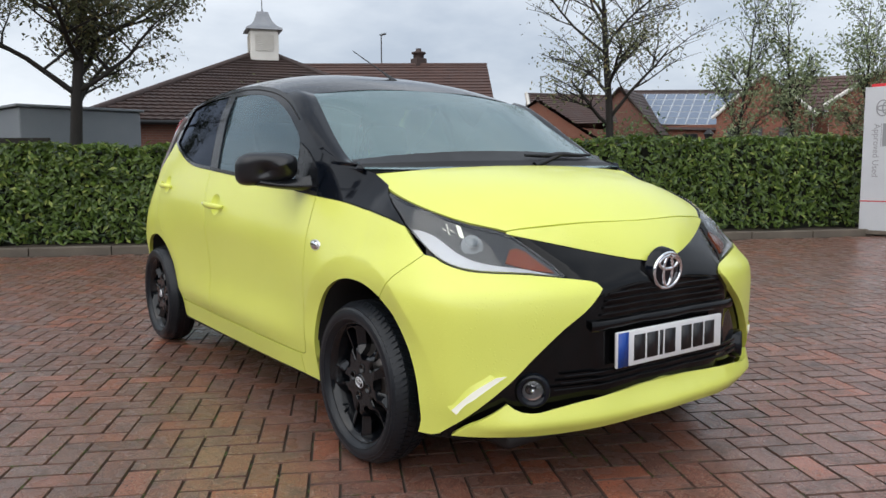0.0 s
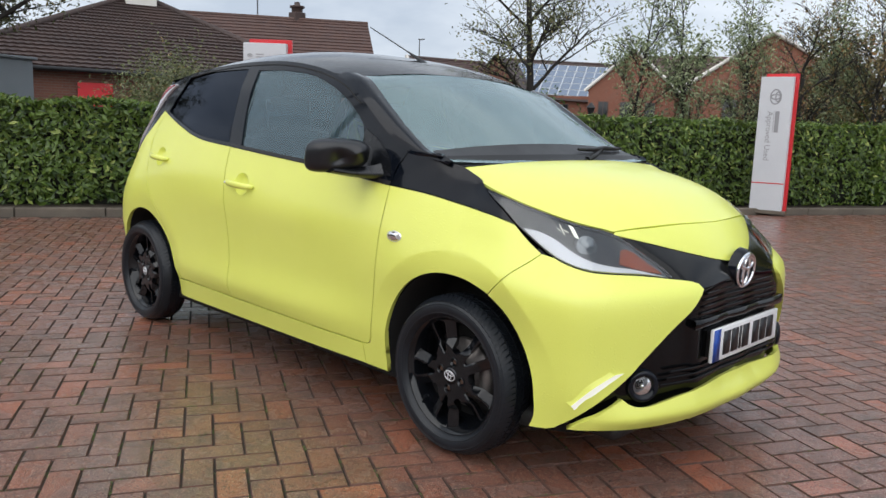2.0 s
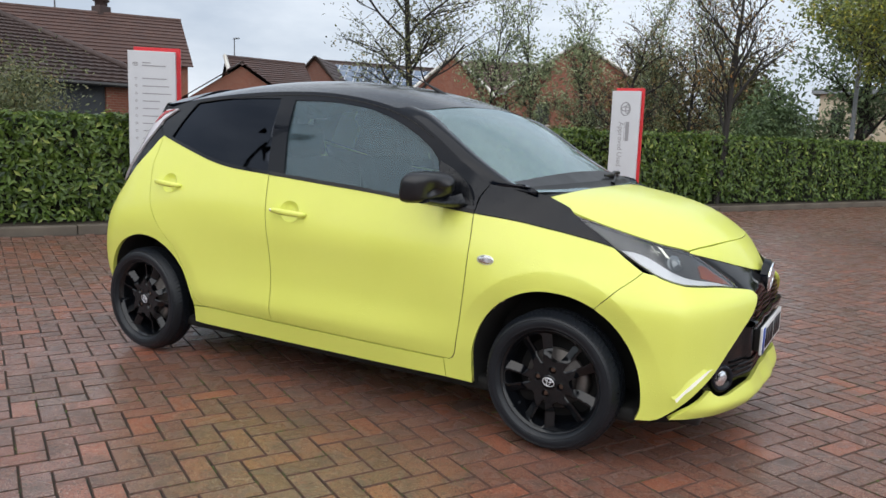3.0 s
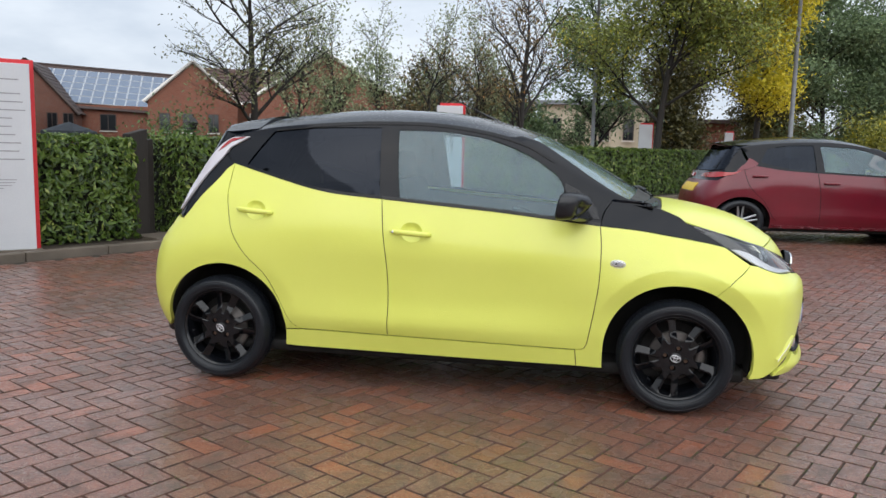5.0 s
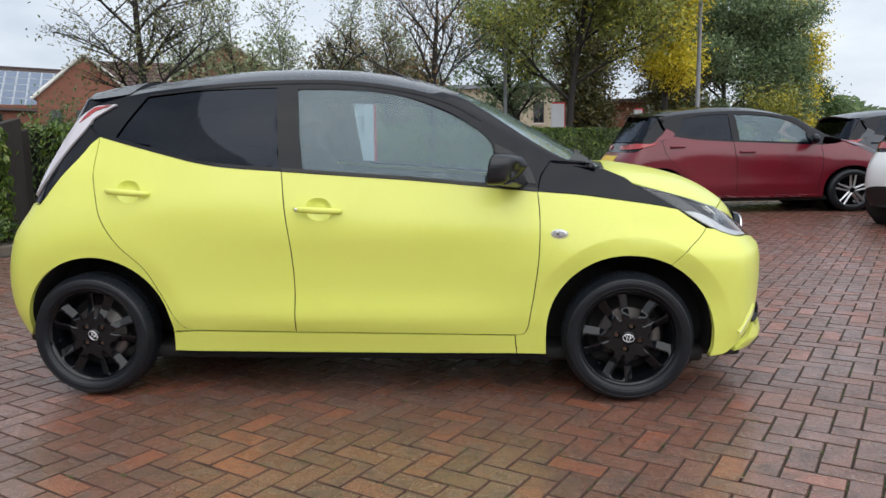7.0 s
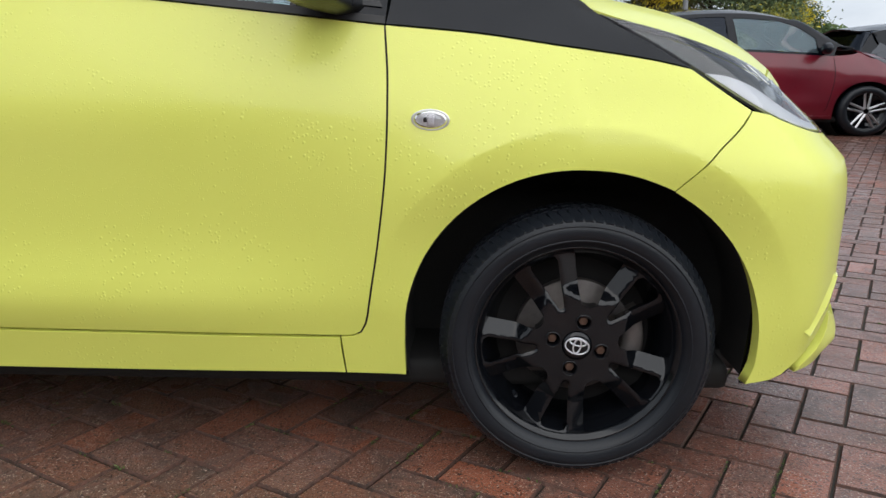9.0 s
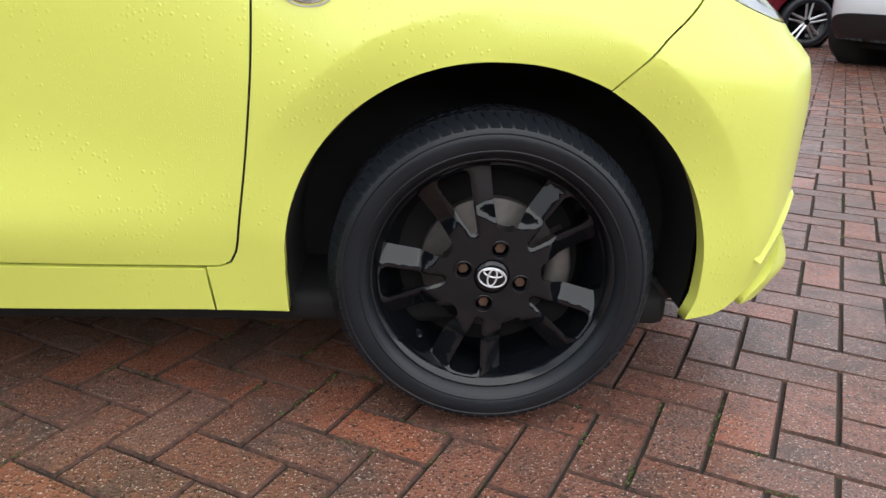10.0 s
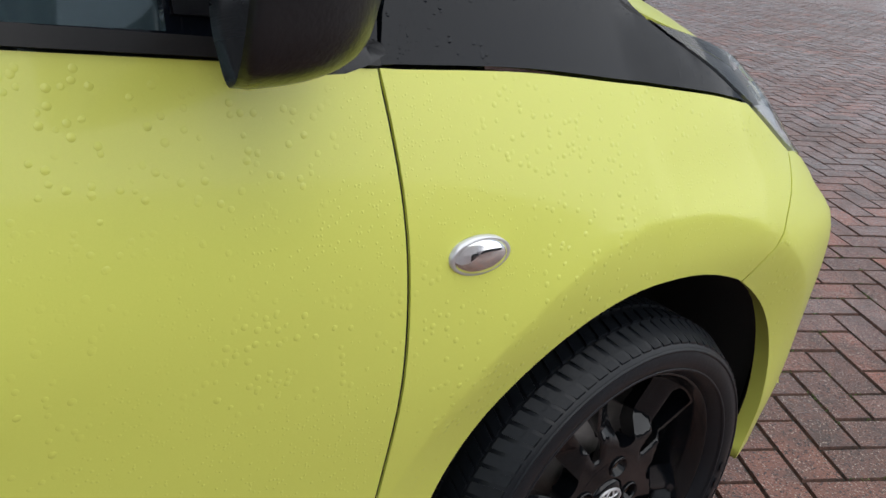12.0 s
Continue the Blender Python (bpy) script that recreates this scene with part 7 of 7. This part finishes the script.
roof_plane("roof", (ca - vback * 0.4 + Vector((0, 0, 4.7)), cb - vback * 0.4 + Vector((0, 0, 4.7)), cb + vback * 4.5 + Vector((0, 0, 7.6)), ca - vd * 2.6 + vback * 4.5 + Vector((0, 0, 7.6))), TILE_RED, villa, 10)
p = ca + vd * 1.0 - vback * 0.05
house_window((p.x, p.y, 2.35), vd, 1.0, 1.5, villa, CREAM)
ga, gb = Vector((-21.8, 45.6, 0)), Vector((-12.6, 49.4, 0))
gd = (gb - ga).normalized()
gback = Vector((-gd.y, gd.x, 0))
gtop = ga.lerp(gb, 0.47) + Vector((0, 0, 7.75))
ge = Vector((0, 0, 4.6))
wall("wall", (ga, gb, gb + ge, gtop, ga + ge), 0.3, BRICK, villa)
for p in ((ga + ge - gd * 0.3, gtop), (gb + ge + gd * 0.3, gtop)):
    bb = bmesh.new()
    add_tube(bb, [p[0] - gback * 0.15, p[1] - gback * 0.15 + Vector((0, 0, 0.12))], 0.13, 4)
    part("barge_board", bb, CREAM, villa, "pale barge board")
roof_plane("roof", (ga + ge - gd * 0.3, ga + ge - gd * 0.3 + gback * 10, gtop + gback * 10, gtop), TILE_RED, villa, 10)
roof_plane("roof", (gb + ge + gd * 0.3, gb + ge + gd * 0.3 + gback * 10, gtop + gback * 10, gtop), TILE_RED, villa, 10)
for x in (2.0, 5.8):
    p = ga + gd * x - gback * 0.05
    house_window((p.x, p.y, 2.3), gd, 0.9, 1.4, villa)

# pale modern building far behind the trees
office = thing("pale_office", "pale rendered building with square windows behind the trees", "building")
oa, ob_ = Vector((-3.0, 55.5, 0)), Vector((6.0, 56.0, 0))
wall("wall", (oa, ob_, ob_ + Vector((0, 0, 5.0)), oa + Vector((0, 0, 5.0))), 6.0, RENDER, office)
part("flat_roof", box((-3.5, 55.0, 5.02), (6.5, 62.0, 5.3)), CABINET_GREY, office, smooth=False)
for x in (0.8, 2.6, 4.4, 6.2, 7.8):
    house_window((oa.x + x, 55.45, 2.4), (1, 0.05, 0), 0.8, 1.6, office)
brick_low = thing("brick_outbuilding", "low red-brick outbuilding behind the trees", "building")
wall("wall", (Vector((5.2, 40.2, 0)), Vector((8.8, 39.8, 0)), Vector((8.8, 39.8, 3.1)), Vector((5.2, 40.2, 3.1))), 4.0, BRICK, brick_low)
part("flat_roof", box((4.9, 39.5, 3.12), (9.1, 44.4, 3.3)), TILE, brick_low, smooth=False)

# grey steel kiosk behind the hedge
kiosk = thing("steel_cabinet", "grey painted steel cabinet with double doors behind the hedge", "cabinet", at=(-9.35, 0.05, 0), turn=-78)
part("cabinet_body", box((-0.82, 0.0, 0.0), (0.85, 1.0, 1.83), 0.02), CABINET_GREY, kiosk, smooth=False)
for x0, x1 in ((-0.79, -0.42), (-0.40, -0.03)):
    d = part("cabinet_door", box((x0, -0.02, 0.15), (x1, 0.005, 1.70), 0.004), CABINET_GREY, kiosk, smooth=False)
    part("door_handle", box((x1 - 0.08, -0.045, 0.85), (x1 - 0.05, -0.015, 1.05), 0.004), STEEL, d)
part("cabinet_top", box((-0.86, -0.05, 1.832), (0.90, 1.05, 1.87), 0.01), CABINET_GREY, kiosk, smooth=False)
gate = thing("low_timber_rail", "dark timber board behind the hedge", "board", at=(-8.2, -0.75, 0), turn=VERGE_TURN)
part("rail_board", box((-0.8, -0.03, 0.0), (0.55, 0.03, 1.42), 0.01), WOOD_DARK, gate, smooth=False)


# ---- other parked cars: a supermini in three colours ----
RED_PAINT = paint("metallic_red_paint", (0.115, 0.005, 0.014), (0.170, 0.008, 0.020), rough=0.28, coat=0.35, drops=0.3)
NAVY_PAINT = paint("dark_blue_grey_paint", (0.010, 0.016, 0.027), (0.016, 0.024, 0.038), rough=0.3, coat=0.5, drops=0.3)
WHITE_PAINT = paint("white_car_paint", (0.70, 0.71, 0.72), (0.76, 0.77, 0.78), rough=0.3, coat=0.8, drops=0.3)
PLATE_YELLOW = plain("yellow_plate", (0.72, 0.50, 0.02), 0.4)
DIAMOND = worn("machined_alloy", (0.40, 0.41, 0.43), (0.55, 0.56, 0.58), 20, 0.25, 0.4, metal=0.9, bump=0.05)


def supermini(name, label, at, heading, body_paint, roof_paint, stretch=1.16):
    c = thing(name, label, "car", group="parked cars", at=at, turn=heading)
    c.scale = (stretch, 1.11, 1.08)
    two = (c, c)
    full = outline(lay([(0.703, 0.204), (-0.812, 0.206)]), [(-0.806, 0.294)] + lay(R_ARCH[::-1]), lay([(-1.495, 0.285), (-1.520, 0.250)]), [(-1.72, 0.240), (-2.169, 0.240)], [(-2.169, 0.240), (-2.169, 0.84)], [(-2.169, 0.84), (along(-1.45, 0.84), 0.84)],
                   [(along(-1.45, 0.84), 0.84), (-1.24, 0.99), (-1.05, 1.06)], [(-1.05, 1.06), (-0.7, 1.00), (-0.2, 0.965), (0.35, 0.935), (0.80, 0.915)], lay([(0.80, 0.915), (0.98, 0.93), (1.09, 0.955)]), lay([(1.09, 0.955), (1.20, 0.90), (1.39, 0.865), (1.50, 0.835)]) + [(0.575 + 1.17, 0.800)],
                   [(1.745, 0.800), (1.745, 0.62)], [(1.745, 0.62), (2.169, 0.62)], [(2.169, 0.62), (2.169, 0.21)], [(2.169, 0.21), (1.46, 0.202)], [(1.46, 0.202)] + lay(F_ARCH[::-1]) + [(0.827, 0.26), (0.828, 0.202)], [(0.828, 0.202), (0.703, 0.204)])
    pair("body_side", sheet(full, on_side, step=0.06, depth=0.015), body_paint, two)
    for seam in (DOOR_GAP[:-1], MID_GAP, REAR_GAP[1:-1]):
        line = outline(seam, [seam[-1], (seam[-1][0] + 0.006, seam[-1][1])], [(x + 0.006, z) for x, z in seam][::-1], [(seam[0][0] + 0.006, seam[0][1]), seam[0]])
        pair("door_seam", sheet(line, on_side, step=0.05, depth=0.002, proud=0.0015), DARK, two)
    fl = outline([(-1.05, 1.06), (-0.7, 1.00), (-0.2, 0.965), (0.35, 0.935), (0.80, 0.915)], [(0.80, 0.915), (0.84, 1.02)], RAIL[::-1], [(-1.150, 1.300), (-1.05, 1.06)])
    fg = outline([(-0.25, 1.335), (-0.21, 0.99)], [(-0.21, 0.99), (0.3, 0.965), (0.64, 0.95)], [(0.64, 0.95), (0.60, 1.11)], [(0.60, 1.11), (0.42, 1.23), (0.2, 1.305), (-0.25, 1.335)])
    rg = outline([(-0.95, 1.10), (-0.86, 1.29)], [(-0.86, 1.29), (-0.6, 1.335), (-0.33, 1.345)], [(-0.33, 1.345), (-0.30, 0.995)], [(-0.30, 0.995), (-0.6, 1.02), (-0.95, 1.10)])
    pair("window_frame", sheet(fl, on_side, step=0.08, holes=(fg, rg), depth=0.01), GLOSS_BLACK, two)
    pair("side_window", sheet(inset(fg, -0.004), on_side, step=0.08, depth=0.0, proud=-0.008), WINDOW, two)
    pair("side_window", sheet(inset(rg, -0.004), on_side, step=0.08, depth=0.0, proud=-0.008), PRIVACY, two)
    rear_pillar = outline(lay([(-1.225, 0.985), (-1.13, 1.075), (-1.075, 1.155)]), [(-1.075, 1.155), (-1.005, 1.115), (-0.975, 1.075)], [(-0.975, 1.075), (-1.05, 1.02), (-1.225, 0.985)])
    pair("rear_pillar", sheet(rear_pillar, on_side, step=0.03, depth=0.006, proud=0.0045), body_paint, two)
    part("bonnet", sheet(bonnet, lambda x, y: (x, y, bonnet_z(x, y)), step=0.07, depth=0.015), body_paint, c)
    part("bonnet_nose", sheet(nose_mid, nose_cap, step=0.06, depth=0.01), body_paint, c)
    part("grille", sheet(grille, on_nose, step=0.07, depth=0.0, proud=-0.016), TRIM_BLACK, c)
    part("roof", sheet(roof_line, lambda x, y: (x, y, roof_z(x, y)), step=0.08, depth=0.02), roof_paint, c)
    pair("windscreen_pillar", thicken(loft([A_OUT, A_MID, A_IN], 12, 4), 0.02), roof_paint, two)
    scr = loft([screen_row(f) for f in (1.0, 0.8, 0.6, 0.4, 0.2, 0.0)], 12, 8)
    bmesh.ops.mirror(scr, geom=scr.verts[:] + scr.edges[:] + scr.faces[:], axis="Y", merge_dist=0.002)
    bmesh.ops.recalc_face_normals(scr, faces=scr.faces[:])
    part("windscreen", scr, SCREEN, c)
    part("cowl", loft([cowl_front, cowl_back], 16, 3), TRIM_BLACK, c)
    pair("headlamp", sheet(lamp, on_nose, step=0.04, depth=0.01, proud=0.002), LAMP_GREY, two)
    # the tail: glass hatch, wide lamps, spoiler, plate
    hg = outline([(-2.169, 0.98), (-1.75, 0.985), (along(-1.36, 1.0), 1.0)], [(along(-1.36, 1.0), 1.0), (along(-1.24, 1.20), 1.20), (along(-1.17, 1.30), 1.30)], [(along(-1.17, 1.30), 1.30), (-1.70, 1.33), (-2.169, 1.34)], [(-2.169, 1.34), (-2.169, 0.98)])
    pair("tailgate_glass", sheet(hg, on_side, step=0.06, depth=0.0, proud=-0.004), PRIVACY, two)
    hb = outline([(-2.169, 0.84), (along(-1.45, 0.84), 0.84)], [(along(-1.45, 0.84), 0.84), (-1.24, 0.99), (-1.06, 1.06)], [(-1.06, 1.06), (-1.13, 1.16), (along(-1.17, 1.29), 1.29)], [(along(-1.17, 1.29), 1.29), (along(-1.24, 1.19), 1.19), (along(-1.37, 0.985), 0.985)], [(along(-1.37, 0.985), 0.985), (-1.75, 0.97), (-2.169, 0.965)], [(-2.169, 0.965), (-2.169, 0.84)])
    pair("hatch_panel", sheet(hb, on_side, step=0.05, depth=0.0, proud=0.001), GLOSS_BLACK, two)
    tl = outline([(-2.0, 0.875), (-1.6, 0.885), (-1.30, 0.93), (-1.17, 0.985)], [(-1.17, 0.985), (-1.33, 0.955), (-1.62, 0.955), (-2.0, 0.925)], [(-2.0, 0.925), (-2.0, 0.875)])
    pair("tail_lamp", sheet(tl, on_side, step=0.04, depth=0.01, proud=0.012), RED_LENS, two, "wide red tail lamp")
    rp = outline([(-2.169, 0.68), (-1.93, 0.68)], [(-1.93, 0.68), (-1.93, 0.79)], [(-1.93, 0.79), (-2.169, 0.79)], [(-2.169, 0.79), (-2.169, 0.68)])
    pair("rear_plate", sheet(rp, on_side, step=0.05, depth=0.006, proud=0.006), PLATE_YELLOW, two, "yellow rear number plate")
    sp = loft([[(-1.02, -0.575, 1.335), (-1.02, 0, 1.418), (-1.02, 0.575, 1.335)], [(-1.30, -0.52, 1.322), (-1.36, 0, 1.372), (-1.30, 0.52, 1.322)]], 12, 4)
    part("spoiler", thicken(sp, 0.03), GLOSS_BLACK, c)
    lowb = outline([(-2.169, 0.235), (-1.64, 0.238)], [(-1.64, 0.238), (-1.66, 0.40), (-1.80, 0.46), (-2.169, 0.47)], [(-2.169, 0.47), (-2.169, 0.235)])
    pair("rear_valance", sheet(lowb, on_side, step=0.06, depth=0.005, proud=0.005), TRIM_BLACK, two)
    for x0, z0 in ((-0.13, 0.834), (-0.96, 0.914)):
        hb_ = box((x0 - 0.09, -skin(x0, z0)[1] - 0.035, z0 - 0.014), (x0 + 0.09, -skin(x0, z0)[1] - 0.002, z0 + 0.014), 0.008)
        pair("door_handle", hb_, body_paint, two)
    st = outline([(-0.79, 0.225), (0.80, 0.222)], [(0.80, 0.222), (0.80, 0.242)], [(0.80, 0.242), (-0.79, 0.246)], [(-0.79, 0.246), (-0.79, 0.225)])
    pair("sill_trim", sheet(st, on_side, step=0.04, depth=0.012, proud=0.014), CHROME if body_paint is WHITE_PAINT else body_paint, two)
    mm = bmesh.new()
    bmesh.ops.create_icosphere(mm, subdivisions=3, radius=1.0)
    for v in mm.verts:
        v.co = (0.652 + 0.055 * v.co.x + 0.03 * v.co.y, -0.852 + 0.11 * math.copysign(abs(v.co.y) ** 0.7, v.co.y), 0.994 + 0.065 * v.co.z)
    pair("door_mirror", mm, GLOSS_BLACK, two)
    ft = bmesh.new()
    add_tube(ft, [(0.725, -0.690, 0.955), (0.690, -0.775, 0.965)], 0.026, 8)
    pair("mirror_foot", ft, GLOSS_BLACK, two)
    part("floor_pan", box((-1.45, -0.70, 0.16), (1.50, 0.70, 0.22), 0.02), DARK, c)
    part("cabin", box((-1.0, -0.62, 0.3), (0.95, 0.62, 0.93), 0.05), DARK, c)
    for x, y in ((-0.35, -0.33), (-0.35, 0.33)):
        part("seat_back", box((x - 0.1, y - 0.2, 0.6), (x + 0.05, y + 0.2, 1.18), 0.06), FABRIC, c)
    for cx, wide in ((1.177, 0.352), (-1.150, 0.347)):
        lin = bmesh.new()
        add_lathe(lin, [(wide, -0.70), (wide, -0.45), (0.001, -0.45)], 32, centre=(cx, 0, 0.283))
        pair("wheel_housing", lin, DARK, two)
    for x, side in ((1.17, 1), (-1.17, 1), (1.17, -1), (-1.17, -1)):
        w = new("wheel")
        w.parent = c
        w.matrix_basis = pose(x, -0.725 * side, 0.292, 0, 0, 0 if side > 0 else 180)
        ty = bmesh.new()
        add_lathe(ty, [(0.20, -0.05), (0.215, -0.078), (0.255, -0.082), (0.284, -0.06), (0.290, -0.03), (0.290, 0.05), (0.20, 0.07)], 48)
        part("tyre", ty, RUBBER, w)
        rm = bmesh.new()
        add_lathe(rm, [(0.0005, -0.01), (0.17, -0.01), (0.195, -0.05), (0.215, -0.068), (0.220, -0.060)], 48)
        rim_ob = part("rim", rm, RIM_BLACK, w)
        for k in range(5):
            for g in (-1, 1):
                a0, a1 = math.radians(90 + 72 * k) + g * 0.5, math.radians(90 + 72 * k) + g * 0.16
                sp_ = bmesh.new()
                add_tube(sp_, [(0.035 * math.cos(a0), -0.052, 0.035 * math.sin(a0)), (0.212 * math.cos(a1), -0.062, 0.212 * math.sin(a1))], [0.016, 0.012], 4)
                part("spoke", sp_, DIAMOND, rim_ob, smooth=False)
    return c


supermini("red_hatchback", "metallic red hatchback with black roof and bright alloy wheels", (4.30, 8.48, 0.0), 6, RED_PAINT, GLOSS_BLACK, 1.225)
supermini("dark_hatchback", "dark blue-grey hatchback parked beyond the red one", (8.45, 11.5, 0.0), 6, NAVY_PAINT, NAVY_PAINT)
supermini("white_hatchback", "white hatchback parked beside the red one", (7.14, 6.03, 0.0), 25, WHITE_PAINT, WHITE_PAINT)


# ---- block paving in a herringbone, each block a piece of its own near the car ----
PAVE_TURN = radians(-28.1)
PU, PV = Vector((math.cos(PAVE_TURN), math.sin(PAVE_TURN), 0)), Vector((-math.sin(PAVE_TURN), math.cos(PAVE_TURN), 0))
PAVE_O = PU * 1.165 + PV * -0.295
CELL = 0.1


def block_shape():
    """A block 200 by 100 mm with a chamfered top, its length along x; the top lies at z = 0."""
    lx, ly, ch = 0.0977, 0.0477, 0.0034
    v = [(sx * (lx - ch), sy * (ly - ch), 0.0) for sx, sy in ((-1, -1), (1, -1), (1, 1), (-1, 1))]
    v += [(sx * lx, sy * ly, -0.006) for sx, sy in ((-1, -1), (1, -1), (1, 1), (-1, 1))]
    v += [(sx * lx, sy * ly, -0.03) for sx, sy in ((-1, -1), (1, -1), (1, 1), (-1, 1))]
    f = [(0, 1, 2, 3)]
    for k in (0, 4):
        f += [(k + (j + 1) % 4, k + j, k + 4 + j, k + 4 + (j + 1) % 4) for j in range(4)]
    return v, f


block_v, block_f = block_shape()
block_mesh = bpy.data.meshes.new("paver")
block_mesh.from_pydata(block_v, [], block_f)
block_mesh.materials.append(PAVER)
block_mesh.materials.append(PAVER_EDGE)
block_mesh.polygons.foreach_set("material_index", [0] + [1] * (len(block_f) - 1))
paving = thing("paving", "wet red-brown block paving laid in a herringbone", "paving", kind="structure")
rng_p = random.Random(4)
pv, pf = [], []
count_near = 0
mossy = []
for i in range(-150, 190):
    for j in range(-190, 190):
        k = (i - j) % 4
        if k not in (0, 3):
            continue
        c = PAVE_O + PU * CELL * (i + (1.0 if k == 0 else 0.5)) + PV * CELL * (j + (0.5 if k == 0 else 1.0))
        if not (-9.0 < c.x < 13.0 and -7.4 < c.y < 17.5):
            continue
        rel = c - Vector((-6.25, 0, 0))
        if rel.dot(BACK) > -0.115:
            continue
        z = 0.004 + rng_p.uniform(-0.0016, 0.0010) + 0.004 * noise.noise(Vector((c.x * 0.7, c.y * 0.7, 0)))
        turn = math.degrees(PAVE_TURN) + (0 if k == 0 else 90) + rng_p.uniform(-0.7, 0.7)
        m = pose(c.x, c.y, z, rng_p.uniform(-0.35, 0.35), rng_p.uniform(-0.25, 0.25), turn)
        if (c - Vector((1.2, -1.0, 0))).length < 2.3:
            mossy.append(m)
        if -0.55 < c.x < 2.85 and -1.85 < c.y < -0.20 and count_near < 300:
            b = new("paver", block_mesh)
            b.parent = paving
            b.matrix_basis = m
            count_near += 1
        else:
            n = len(pv)
            pv += [m @ Vector(q) for q in block_v]
            pf += [tuple(n + q for q in f) for f in block_f]
pavers = tagged(from_lists("pavers", pv, pf, PAVER_FAR, paving), kind="stuff")
pavers.data.materials.append(PAVER_EDGE)
pavers.data.polygons.foreach_set("material_index", [0 if f % len(block_f) == 0 else 1 for f in range(len(pf))])
# the forecourt beyond, too far off for single blocks
fbm = bmesh.new()
quad = [fbm.verts.new(p) for p in ((-9, 17.4, -0.0005), (60, 17.4, -0.0005), (60, 60, -0.0005), (-9, 60, -0.0005))]
fbm.faces.new(quad)
quad = [fbm.verts.new(p) for p in ((12.9, -30, -0.0005), (60, -30, -0.0005), (60, 17.4, -0.0005), (12.9, 17.4, -0.0005))]
fbm.faces.new(quad)
quad = [fbm.verts.new(p) for p in ((-30, -40, -0.0005), (12.9, -40, -0.0005), (12.9, -7.35, -0.0005), (-30, -7.35, -0.0005))]
fbm.faces.new(quad)
part("far_paving", fbm, PAVER_FAR, paving, smooth=False)

# moss and tiny weeds in the joints, and dead leaves on the paving
MOSS = leafy("joint_moss", (0.035, 0.060, 0.015), (0.10, 0.16, 0.035), (0.20, 0.26, 0.08), 0.7)
mv, mf = [], []
for m in mossy:
    for _ in range(rng_p.randint(0, 4)):
        q = Vector((rng_p.uniform(-0.097, 0.097), rng_p.choice((-0.0495, 0.0495)), 0.0))
        c = m @ q
        if noise.noise(Vector((c.x * 1.9, c.y * 1.9, 7))) < -0.22:
            continue
        run = (m @ (q + Vector((1, 0, 0))) - c).normalized()
        for _ in range(rng_p.randint(5, 16)):
            g = c + run * rng_p.gauss(0, 0.014) + Vector((rng_p.gauss(0, 0.0025), rng_p.gauss(0, 0.0025), rng_p.uniform(-0.005, 0.003)))
            add_leaf(mv, mf, g, Vector((rng_p.uniform(-1, 1), rng_p.uniform(-1, 1), 1)), rng_p.uniform(0.0018, 0.0052), rng_p)
tagged(from_lists("joint_moss", mv, mf, MOSS), "tufts of green moss in the paving joints", "moss", kind="stuff")
DEAD = leafy("fallen_leaves", (0.12, 0.075, 0.04), (0.28, 0.19, 0.11), (0.42, 0.36, 0.28), 0.5)
dv, df = [], []
for _ in range(70):
    c = Vector((rng_p.uniform(-5, 7), rng_p.uniform(-2.5, 7), 0.010))
    if (c - Vector((-6.25, 0, 0))).dot(BACK) < -0.2:
        add_leaf(dv, df, c, Vector((rng_p.uniform(-0.3, 0.3), rng_p.uniform(-0.3, 0.3), 1)), rng_p.uniform(0.008, 0.022), rng_p)
tagged(from_lists("fallen_leaves", dv, df, DEAD), "small dead leaves scattered on the paving", "leaves", kind="stuff")
